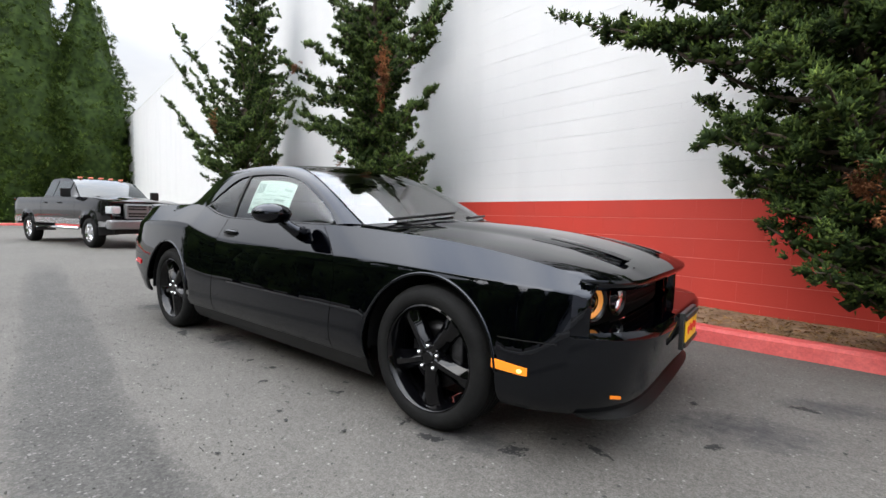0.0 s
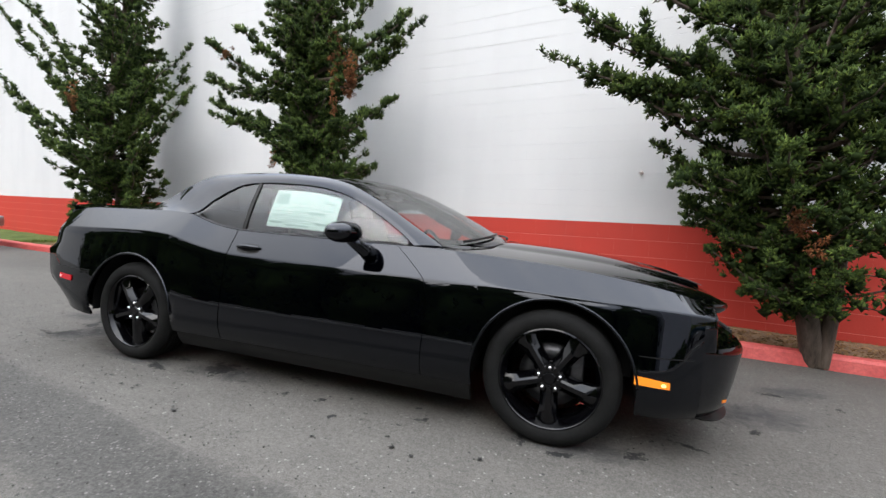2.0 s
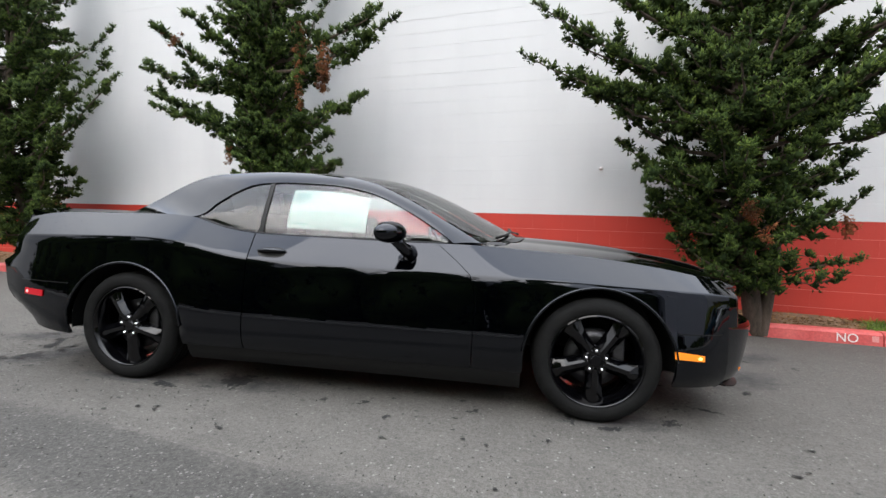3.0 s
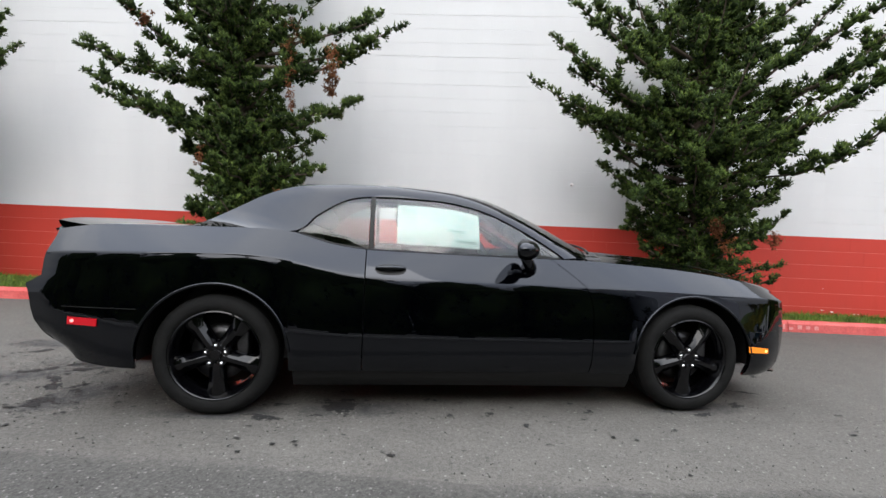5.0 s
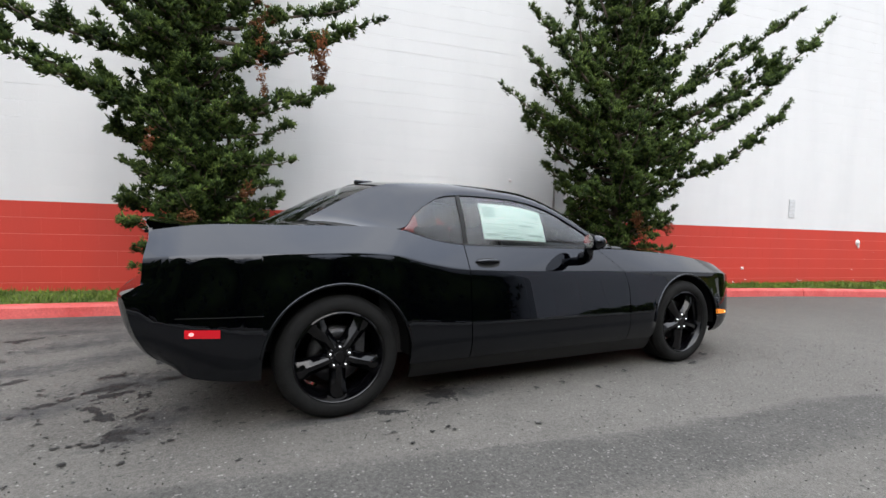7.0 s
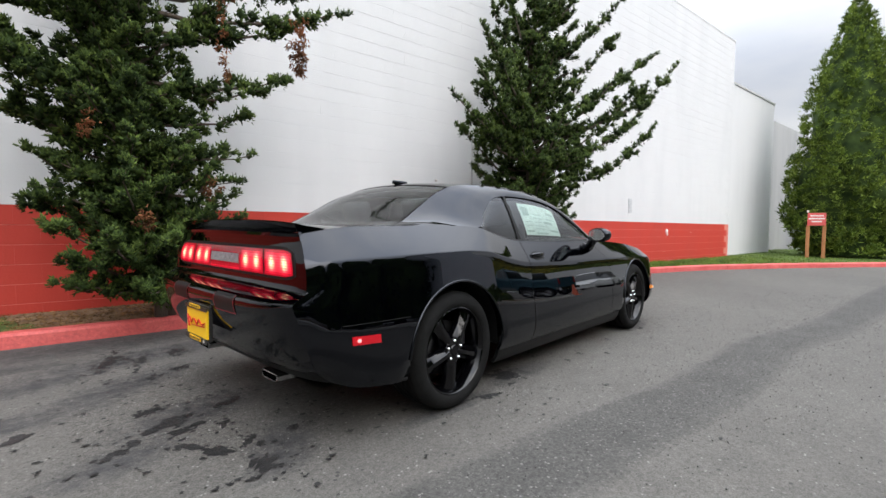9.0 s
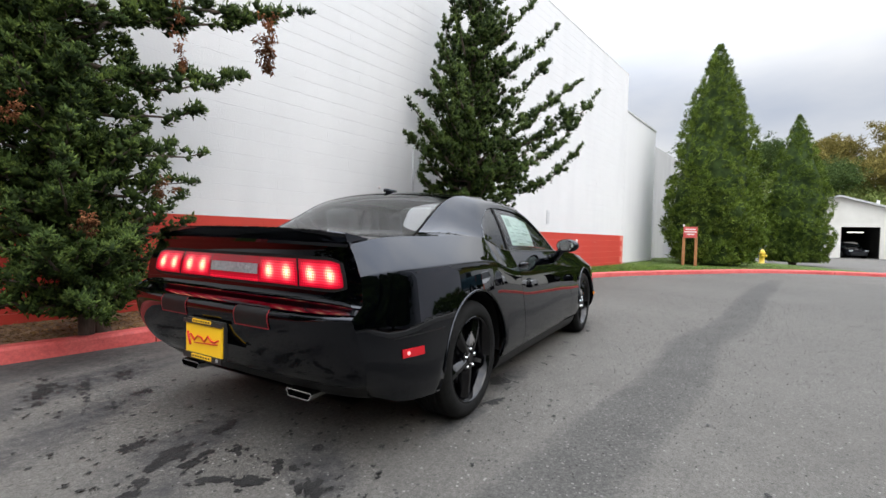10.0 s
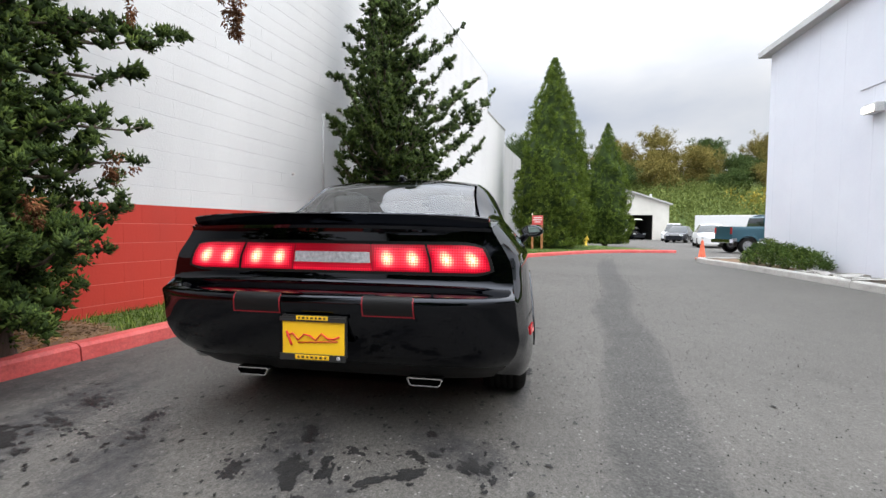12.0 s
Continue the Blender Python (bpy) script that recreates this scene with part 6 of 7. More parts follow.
        # door handles
        for x in ((cab_back + 0.25, hb - 1.75) if base > 3.5 else (0.15,)):
            box("door_handle", (x, s * (half + 0.03), 1.20), (0.16, 0.03, 0.035), TRIM_BLACK, t, "", 0.01)
    # hood with a raised centre and twin scoops
    grid("hood", lambda u, s: Vector((hb - 0.82 + u * (front - hb + 0.78), s * (wid(hb) - 0.06 - 0.10 * u), top(hb - 0.8 + u * 1.6) + 0.045 * (1 - s**2) * (1 - 0.4 * u) + (0.035 if abs(s) < 0.5 else 0.0) * (1 - u) ** 0.5)), span(0, 1, 16), span(-1, 1, 21), paint, t, thick=0.03)
    # chrome face
    gr = box("grille", (front - 0.02, 0, 0.99), (0.10, 1.10, 0.40), SATIN_CHROME, t, "chrome grille", 0.05)
    for zz in (0.86, 0.93, 1.05, 1.12):
        box("grille_slot", (front + 0.032, 0.0, zz), (0.012, 0.94, 0.045), INK, gr)
    box("grille_post", (front + 0.035, 0, 0.99), (0.02, 0.06, 0.36), SATIN_CHROME, gr)
    box("front_bumper", (front + 0.05, 0, 0.64), (0.24, 1.92, 0.24), SATIN_CHROME if clearance else paint, t, "chrome front bumper", 0.05)
    box("air_dam", (front - 0.02, 0, 0.47), (0.16, 1.6, 0.16), TRIM_BLACK, t, "", 0.03)
    box("dealer_plate", (front + 0.18, 0.0, 0.62), (0.012, 0.30, 0.15), YELLOW, t, "yellow dealer plate")
    box("rear_bumper", (rear - 0.06, 0, 0.62), (0.18, 1.86, 0.20), CHROME, t, "chrome rear bumper", 0.03)
    grid("tailgate", lambda y, z: Vector((rear, y, z)), span(-half + 0.04, half - 0.04, 5), span(0.62, 1.36, 4), paint, t, flip=True, thick=0.05)
    grid("bed_floor", lambda x, y: Vector((x, y, 0.82)), [rear + 0.02, cab_back - 0.08], [-half + 0.1, half - 0.1], INK, t)
    # cab
    cb, cf, wf = cab_back, hb - 1.62, hb - 0.82
    roof_z = 1.93

    def cab(u, s):
        line = [(wf, half - 0.10, 1.37), (wf - 0.42, half - 0.17, 1.70), (cf - 0.02, half - 0.24, roof_z - 0.06), (cf - 0.45, half - 0.25, roof_z - 0.02), (cb + 0.30, half - 0.25, roof_z - 0.03), (cb + 0.06, half - 0.22, roof_z - 0.12), (cb, half - 0.10, 1.38)]
        p = along(line, u)
        w = 1 - abs(s) ** 2.4
        return Vector((p.x + (0.10 if u < 0.34 else 0.0) * w, p.y * s, p.z + 0.04 * w * math.sin(math.pi * min(1, u * 1.2)) ** 0.5))
    grid("windscreen", lambda u, s: cab(u, s * 0.97), span(0.0, 0.32, 8), span(-1, 1, 15), DIM_GLASS, t, flip=True)
    grid("roof", cab, span(0.32, 0.84, 14), span(-1, 1, 17), paint, t, flip=True, thick=0.03)
    grid("back_window", lambda u, s: cab(u, s * 0.95), span(0.84, 1.0, 5), span(-1, 1, 9), DIM_GLASS, t, flip=True)
    for s in (1, -1):
        def rail(u):
            p = cab(u, 1)
            return Vector((p.x, p.y, p.z))
        grid("cab_side", lambda u, f, s=s: Vector((rail(u).x, s * (rail(u).y + (half - 0.03 - rail(u).y) * f), rail(u).z + (1.36 - rail(u).z) * f)), span(0, 1, 40), span(0, 1, 7), paint, t, flip=s > 0, thick=0.02)
        for nm, a, b in (("door_window", wf - 0.52, cf - 0.62), ("door_window", cf - 0.68, cb + 0.14)) if base > 3.5 else (("door_window", wf - 0.5, cf - 0.55), ("quarter_window", cf - 0.62, cb + 0.12)):
            def pane(x, f, s=s):
                zt = min(roof_z - 0.10, 1.40 + (wf - x) * 0.78)
                z = 1.40 + (zt - 1.40) * f
                return Vector((x, s * (half - 0.022 - (half - 0.03 - (half - 0.25)) * (z - 1.36) / 0.57), z))
            grid(nm, pane, span(a, b, 10), span(0, 1, 4), DIM_GLASS, t, "dark side window", flip=s < 0, thick=0.012)
    if clearance:
        for y in (-0.52, -0.26, 0.0, 0.26, 0.52):
            box("roof_lamp", (cf - 0.05, y, roof_z + 0.025 - abs(y) * 0.03), (0.14, 0.09, 0.05), LAMP_AMBER, t, "amber roof lamp", 0.02)
    tube("wiper", [(wf + 0.06, -0.5, 1.40), (wf + 0.03, 0.1, 1.43)], 0.012, INK, t, sides=6)
    return t


TH = math.atan2(0.60, 4.5)
pickup(Matrix.Translation((-13.9, 0.72, 0)) @ Matrix.Rotation(TH, 4, "Z") @ Matrix.Translation((0.0, 1.02, 0)), TRUCK_BLACK, TRUCK_SILVER, "black crew pickup truck with silver lower bands and chrome grille")
pickup(pose(19.1, -12.75, 0, 0, 0, -86) @ Matrix.Scale(0.93, 4), TEAL, GREY_TRIM, "teal blue pickup truck parked beyond the planted island", base=3.1, cab_back=-0.75, clearance=False, rim=TRUCK_SILVER, half=0.86, tail=0.75)


def saloon(m, paint, label, tall=1.45, length=4.6):
    """A small far-off passenger car."""
    t = thing("parked_car", m, label, "car", group="parked cars")
    L, hw, wr, ra = length / 2, 0.88, 0.32, 0.38
    hb = L - 0.95
    top = curve([(-L, 0.80), (-L + 0.1, 0.95), (-hb, 0.98), (hb - 0.4, 0.92), (L - 0.15, 0.72), (L, 0.6)])

    def low(x):
        z = 0.24
        for c in (-hb, hb):
            if abs(x - c) < ra:
                z = max(z, wr + math.sqrt(ra * ra - (x - c) ** 2))
        return z
    wid = curve([(-L, 0.70), (-L + 0.3, hw), (L - 0.5, hw), (L, 0.62)])
    arches = [c - ra * math.cos(math.pi * k / 14) for c in (-hb, hb) for k in range(15)]
    xs = sorted(set(span(-L, L, 26) + arches))
    for s in (1, -1):
        grid("body_side", lambda x, v, s=s: Vector((x, s * (wid(x) - 0.05 * (2 * v - 0.9) ** 2), low(x) + (top(x) - low(x)) * v)), xs, span(0, 1, 8), paint, t, flip=s > 0, thick=0.02)
        for c in (-hb, hb):
            small_wheel(t, c, s * (hw - 0.01), s, wr, TRUCK_SILVER)
        box("headlamp", (L - 0.12, s * 0.55, 0.64), (0.2, 0.28, 0.12), LAMP_CLEAR, t, "", 0.03)
        box("tail_lamp", (-L + 0.05, s * 0.6, 0.82), (0.1, 0.24, 0.14), LAMP_RED, t, "", 0.03)
    grid("upper_body", lambda x, s: Vector((x, s * (wid(x) - 0.04), top(x) + 0.03 * (1 - s * s))), xs, span(-1, 1, 9), paint, t)
    line = [(hb - 0.35, 0.78, 0.92), (hb - 0.95, 0.62, tall - 0.04), (0.0, 0.60, tall), (-hb + 0.6, 0.60, tall - 0.05), (-hb - 0.05, 0.74, 0.97)]

    def roofp(u, s):
        p = along(line, u)
        return Vector((p.x, p.y * s, p.z + 0.03 * (1 - s * s)))
    grid("windscreen", roofp, span(0, 0.25, 6), span(-1, 1, 9), DIM_GLASS, t, flip=True)
    grid("roof", roofp, span(0.25, 0.75, 10), span(-1, 1, 9), paint, t, flip=True)
    grid("back_window", roofp, span(0.75, 1, 6), span(-1, 1, 9), DIM_GLASS, t, flip=True)
    for s in (1, -1):
        grid("side_window", lambda u, f, s=s: Vector((roofp(u, 1).x, s * (roofp(u, 1).y + (0.82 - roofp(u, 1).y) * f), roofp(u, 1).z + (0.94 - roofp(u, 1).z) * f)), span(0, 1, 20), span(0, 1, 4), DIM_GLASS, t, flip=s > 0)
    grid("nose", lambda y, z: Vector((L - 0.02 * abs(y), y, z)), span(-0.62, 0.62, 5), span(0.24, 0.6, 3), paint, t, flip=True)
    grid("tail", lambda y, z: Vector((-L, y, z)), span(-0.70, 0.70, 5), span(0.24, 0.8, 3), paint, t)
    return t


saloon(pose(38.5, -15.2, 0, 0, 0, 150), DARK_PAINT, "dark saloon car parked beside the workshop")
saloon(pose(27.0, -13.2, 0, 0, 0, 165), WHITE_PAINT, "white saloon car parked across the yard")
saloon(pose(45.5, -17.0, 0, 0, 0, 150), WHITE_PAINT, "white estate car parked behind the dark saloon", tall=1.75)
saloon(pose(51.0, -14.0, 0, 0, 0, 190), DARK_PAINT, "dark car standing inside the open workshop")

# white box trailer
tr = thing("box_trailer", pose(42.0, -21.2, 0, 0, 0, 62), "white enclosed box trailer parked in the yard", "trailer")
box("body", (0, 0, 1.55), (6.4, 2.2, 2.0), WHITE_PAINT, tr, "", 0.05)
for x in (-0.5, 0.5):
    for s in (1, -1):
        small_wheel(tr, x, s * 1.12, s, 0.33, TRUCK_SILVER)
box("chassis", (0, 0, 0.5), (6.4, 1.8, 0.12), INK, tr)
box("drawbar", (3.8, 0, 0.48), (1.4, 0.12, 0.10), INK, tr)

# ---------------------------------------------------------------- workshop at the end of the yard
shed = thing("workshop", Matrix(), "cream gabled workshop with an open dark vehicle bay", "building", kind="")


def slab(name, pts, z0, z1, thick, material, parent, label=""):
    """An upright wall from a to b with thickness to its left."""
    (ax, ay), (bx, by) = pts
    d = Vector((bx - ax, by - ay, 0)).normalized()
    n = Vector((-d.y, d.x, 0)) * thick
    a, b = Vector((ax, ay, 0)), Vector((bx, by, 0))
    v = [p + Vector((0, 0, z)) for p in (a, b, b + n, a + n) for z in (z0, z1)]
    f = [(0, 2, 3, 1), (2, 4, 5, 3), (4, 6, 7, 5), (6, 0, 1, 7), (1, 3, 5, 7), (0, 6, 4, 2)]
    return mesh(name, v, f, material, parent, label, smooth=False)


SX, SY0, SY1 = 48.0, -17.2, -8.2
slab("front_wall", ((SX, SY0), (SX, -15.55)), 0, 2.75, -0.2, CREAM, shed)
slab("front_wall", ((SX, -12.95), (SX, SY1)), 0, 2.75, -0.2, CREAM, shed)
ridge = (SY0 + SY1) / 2
gable = mesh("gable", [(SX, SY0, 2.75), (SX, SY1, 2.75), (SX, SY1, 3.95), (SX, ridge, 5.4), (SX, SY0, 3.95), (SX + 0.2, SY0, 2.75), (SX + 0.2, SY1, 2.75), (SX + 0.2, SY1, 3.95), (SX + 0.2, ridge, 5.4), (SX + 0.2, SY0, 3.95)], [(0, 4, 3, 2, 1), (5, 6, 7, 8, 9), (0, 1, 6, 5), (0, 5, 9, 4), (1, 2, 7, 6)], CREAM, shed, smooth=False)
slab("side_wall", ((SX + 0.2, SY0), (SX + 14, SY0)), 0, 3.95, 0.2, CREAM, shed)
slab("side_wall", ((SX + 0.2, SY1), (SX + 14, SY1)), 0, 3.95, -0.2, CREAM, shed)
slab("back_wall", ((SX + 14, SY0), (SX + 14, SY1)), 0, 3.95, -0.2, DARK_IN, shed)
for sgn, y0 in ((1, SY0 - 0.25), (-1, SY1 + 0.25)):
    mesh("roof", [(SX - 0.35, y0, 3.85), (SX - 0.35, ridge, 5.42), (SX + 14.3, ridge, 5.42), (SX + 14.3, y0, 3.85), (SX - 0.35, y0, 4.0), (SX - 0.35, ridge, 5.58), (SX + 14.3, ridge, 5.58), (SX + 14.3, y0, 4.0)], [(0, 1, 2, 3), (4, 7, 6, 5), (0, 4, 5, 1), (0, 3, 7, 4), (3, 2, 6, 7)], TRIM, shed, smooth=False)
slab("inner_wall", ((SX + 0.25, -15.9), (SX + 13.8, -15.9)), 0, 3.7, 0.05, DARK_IN, shed)
slab("inner_wall", ((SX + 0.25, -12.6), (SX + 13.8, -12.6)), 0, 3.7, -0.05, DARK_IN, shed)
box("bay_ceiling", (SX + 7, -14.25, 3.2), (13.4, 3.2, 0.1), DARK_IN, shed)
box("strip_light", (SX + 3.0, -14.6, 2.35), (0.3, 1.1, 0.08), glow("strip_light", (0.9, 0.9, 0.9), (1, 0.98, 0.93), 2.5), shed, "lit strip light")
tube("vent_pipe", [(SX + 2, -15.8, 4.2), (SX + 2, -15.8, 5.2)], 0.12, TRIM, shed)

# ---------------------------------------------------------------- pale metal building across the drive
bld = thing("metal_building", Matrix(), "tall pale grey metal-clad building with a plain eaves trim", "building")
BX, BY, BH = 10.1, -8.05, 6.15
BW = 5.5
slab("long_wall", ((BX, BY), (BW, BY)), 0, BH, 0.25, METAL_WALL, bld)
slab("end_wall", ((BX, BY - 0.002), (BX, BY - 16)), 0, BH, -0.25, METAL_WALL, bld)
slab("far_wall", ((BW, BY - 0.26), (BW, BY - 16)), 0, BH, 0.25, METAL_WALL, bld)
slab("back_wall", ((BX - 0.3, BY - 16), (BW + 0.3, BY - 16)), 0, BH, -0.25, METAL_WALL, bld)
mesh("roof", [(BX + 0.25, BY + 0.25, BH), (BW - 0.2, BY + 0.25, BH), (BW - 0.2, BY - 16.2, BH), (BX + 0.25, BY - 16.2, BH), (BX + 0.25, BY + 0.25, BH + 0.16), (BW - 0.2, BY + 0.25, BH + 0.16), (BW - 0.2, BY - 16.2, BH + 0.16), (BX + 0.25, BY - 16.2, BH + 0.16)], [(0, 3, 2, 1), (4, 5, 6, 7), (0, 1, 5, 4), (1, 2, 6, 5), (2, 3, 7, 6), (3, 0, 4, 7)], TRIM, bld, "grey metal eaves trim", smooth=False)
# shallow upright ribs of the cladding
ribs_v, ribs_f = [], []
k = 0
x = BX - 0.3
while x > BW + 0.2:
    b = len(ribs_v)
    ribs_v += [(x, BY, 0.02), (x - 0.012, BY + 0.004, 0.02), (x - 0.030, BY + 0.004, 0.02), (x - 0.042, BY, 0.02), (x, BY, BH - 0.01), (x - 0.012, BY + 0.004, BH - 0.01), (x - 0.030, BY + 0.004, BH - 0.01), (x - 0.042, BY, BH - 0.01)]
    ribs_f += [(b, b + 1, b + 5, b + 4), (b + 1, b + 2, b + 6, b + 5), (b + 2, b + 3, b + 7, b + 6)]
    x -= 0.9
mesh("cladding_ribs", ribs_v, ribs_f, METAL_WALL, bld, smooth=False)["kind"] = "stuff"
wl_lamp = thing("wall_lamp", Matrix.Translation((6.04, BY + 0.01, 3.56)), "lit white wall lamp on the metal building", "lamp")
box("housing", (0, 0.09, 0.0), (0.36, 0.18, 0.20), TRIM, wl_lamp, "", 0.03)
box("lens", (0, 0.19, -0.02), (0.30, 0.05, 0.14), glow("wall_lamp_lens", (0.95, 0.95, 0.9), (1, 0.96, 0.86), 2.0), wl_lamp, "lit lens", 0.02)
panel = box("wall_panel", (6.08, BY + 0.012, 5.02), (0.95, 0.024, 1.92), METAL_WALL, bld, "flush service panel", 0.006)

# planted island at its foot
ISLAND = [(-12.0, -7.0), (4.1, -7.0), (6.8, -7.0), (9.3, -6.93), (11.4, -6.80), (12.0, -6.95), (12.2, -7.5), (12.1, -12.0)]
isl = resample(ISLAND, 0.3)
isl_root = thing("island_kerb", Matrix(), "pale concrete kerb round the planted island", "kerb", kind="structure")
run = [isl[0]]
for p in isl[1:]:
    run.append(p)
    if len(run) > 9 or p is isl[-1]:
        v, f = kerb_stone(run, -1, KERB_GREY, 0.15, 0.16)
        mesh("kerb_stone", v, f, KERB_GREY, isl_root, smooth=False)
        run = [run[-1] + (run[-1] - run[-2]).normalized() * 0.01]
bed = grid("island_bed", lambda x, y: (x, y, 0.10 + 0.03 * noise.noise(Vector((x * 2, y * 2, 1)))), span(-12, 12.05, 80), [-8.1, -7.9, -7.5, -7.12], SOIL)
tagged(bed, "dark bare planting soil at the foot of the metal building", "soil", kind="structure")
bed2 = grid("island_bed", lambda x, y: (x, y, 0.10 + 0.03 * noise.noise(Vector((x * 2, y * 2, 1)))), span(10.1, 12.05, 8), span(-12, -8.1, 10), SOIL)
tagged(bed2, "dark bare planting soil at the foot of the metal building", "soil", kind="structure")


def shrub(x, y, r, h, seed):
    rs = np.random.default_rng(seed)
    t = thing("shrub", Matrix.Translation((x, y, 0.08)), "low rounded green shrub in the planted island", "shrub", group="island shrubs")
    v, f = [], []
    cen, way = [], []
    for k in range(9):
        a = rs.uniform(0, 6.28)
        tip = Vector((r * 0.7 * math.cos(a), r * 0.7 * math.sin(a), h * rs.uniform(0.5, 0.9)))
        limb_tube(v, f, [Vector((0, 0, 0)), tip * 0.5 + Vector((0, 0, 0.05)), tip], 0.015, 0.005, 5)
    for k in range(150):
        a, e = rs.uniform(0, 6.28), rs.uniform(0, 1.5)
        q = rs.uniform(0.6, 1.05)
        c = np.array([r * q * math.cos(a) * math.cos(e), r * q * math.sin(a) * math.cos(e), 0.08 + h * q * math.sin(e)])
        cen.append(c)
        way.append(np.array([math.cos(a) * 0.5, math.sin(a) * 0.5, 0.8]))
    mesh("stems", v, f, BARK, t)
    blades("leaves", *tuft_blades(rs, np.array(cen), np.array(way), np.full(len(cen), 0.14), 24), SHRUB, t)


for i, (x, y, r, h) in enumerate(((8.6, -7.45, 0.55, 0.62), (7.9, -7.5, 0.45, 0.5), (7.2, -7.5, 0.5, 0.42), (9.3, -7.5, 0.4, 0.45))):
    shrub(x, y, r, h, 40 + i)
srng = random.Random(5)
for k in range(16):
    x, y = srng.uniform(3.6, 6.9), srng.uniform(-7.75, -7.3)
    bm = bmesh.new()
    box_bm(bm, (0, 0, 0), (srng.uniform(0.25, 0.55), srng.uniform(0.18, 0.35), srng.uniform(0.04, 0.09)), 0.015)
    for v in bm.verts:
        v.co += Vector((srng.uniform(-0.03, 0.03), srng.uniform(-0.03, 0.03), srng.uniform(-0.01, 0.01)))
    st = part("flat_stone", bm, KERB_GREY, None, "", False)
    st.matrix_world = pose(x, y, 0.145, srng.uniform(-6, 6), srng.uniform(-6, 6), srng.uniform(0, 180))
    tagged(st, "flat grey slab lying on the planting soil", "stone", "loose flat slabs")

# ---------------------------------------------------------------- street things
cone = thing("traffic_cone", Matrix.Translation((13.5, -7.65, 0)), "faded orange plastic traffic cone beside the island", "traffic cone")
ORANGE = surface("orange_cone_plastic", (0.62, 0.11, 0.05), (0.72, 0.16, 0.08), 0.5, 8, 40, 0.1)
box("base", (0, 0, 0.02), (0.36, 0.36, 0.04), ORANGE, cone, "", 0.015)
revolve("body", [(0.14, 0.04), (0.13, 0.06), (0.035, 0.68), (0.025, 0.70), (0.001, 0.70)], ORANGE, cone, n=28, closed=False, axis_m=Matrix.Rotation(radians(90), 4, "X") @ Matrix.Diagonal((1, 1, -1, 1)))

hyd = thing("fire_hydrant", Matrix.Translation((22.6, -4.75, 0.1)), "yellow cast-iron fire hydrant on the verge", "fire hydrant")
HYD = surface("yellow_hydrant_paint", (0.62, 0.42, 0.03), (0.75, 0.52, 0.05), 0.45, 8, 40, 0.15)
revolve("barrel", [(0.17, 0), (0.17, -0.05), (0.11, -0.06), (0.11, -0.48), (0.15, -0.50), (0.15, -0.54), (0.001, -0.54)], HYD, hyd, n=24, closed=False, axis_m=Matrix.Rotation(radians(-90), 4, "X"))
revolve("bonnet", [(0.14, -0.541), (0.13, -0.60), (0.08, -0.67), (0.035, -0.69), (0.03, -0.75), (0.001, -0.75)], HYD, hyd, n=24, closed=False, axis_m=Matrix.Rotation(radians(-90), 4, "X"))
for dx, dy in ((1, 0), (-1, 0), (0, -1)):
    tube("outlet", [(0.09 * dx, 0.09 * dy, 0.40), (0.20 * dx, 0.20 * dy, 0.40)], [0.06, 0.065], HYD, hyd)

sg = thing("yard_sign", pose(16.9, -1.75, 0.1, 0, 0, 8), "small red notice board on two orange wooden posts", "sign")
for y in (0.22, -0.22):
    box("post", (0, y, 0.58), (0.10, 0.10, 1.2), WOOD, sg, "", 0.008)
SIGN_RED = surface("faded_red_sign", (0.55, 0.06, 0.06), (0.66, 0.12, 0.11), 0.5, 6, 40, 0.05)
sb = box("board", (-0.07, 0, 1.38), (0.03, 0.50, 0.44), SIGN_RED, sg, "faded red board", 0.006)
for z, w in ((1.50, 0.36), (1.40, 0.44), (1.30, 0.28)):
    box("text_bar", (-0.0885, 0, z), (0.004, w, 0.045), KERB_WORN, sb)
box("finial", (0, 0.24, 1.66), (0.06, 0.06, 0.08), KERB_WORN, sg, "", 0.01)

# flaked paint along the foot of the red wall
KERB_FAINT = surface("faint_kerb_marks", (0.58, 0.20, 0.19), (0.66, 0.30, 0.28), 0.7, 20, 60, 0.2)
frng = random.Random(21)
fv, ff = [], []
for k in range(64):
    u = frng.uniform(3.6, 11.5)
    z = 0.17 + abs(frng.gauss(0, 0.03)) if k < 54 else frng.uniform(0.3, 1.1)
    big = frng.uniform(0.004, 0.022) if k < 54 else frng.uniform(0.004, 0.014)
    m = 7
    b = len(fv)
    for j in range(m):
        w = 2 * math.pi * j / m
        q = big * frng.uniform(0.35, 1.2)
        fv.append(at_wall(u + q * 1.6 * math.cos(w), 0.0075, z + q * 0.6 * math.sin(w)))
    ff.append(tuple(range(b, b + m)))
tagged(mesh("paint_flakes", fv, ff, KERB_WORN, smooth=False), "pale flaked spots low on the red wall paint", "paint flakes", kind="stuff")

# white letters stencilled on the kerb face
for txt, u0 in (("NO", 4.32),):
    fc = bpy.data.curves.new("kerb_letters", "FONT")
    fc.body, fc.size, fc.extrude = txt, 0.125, 0.001
    ob = new("kerb_letters", fc)
    fc.materials.append(KERB_WORN)
    y0 = kerb_y(u0)
    ang = math.atan2(kerb_y(u0 + 0.3) - y0, 0.3)
    ob.matrix_world = Matrix.Translation((u0, y0 - 0.003, 0.022)) @ Matrix.Rotation(ang, 4, "Z") @ Matrix.Rotation(radians(84.5), 4, "X")
    tagged(ob, "worn white stencilled letters on the red kerb", "lettering", kind="structure")
krng = random.Random(2)
bm = bmesh.new()
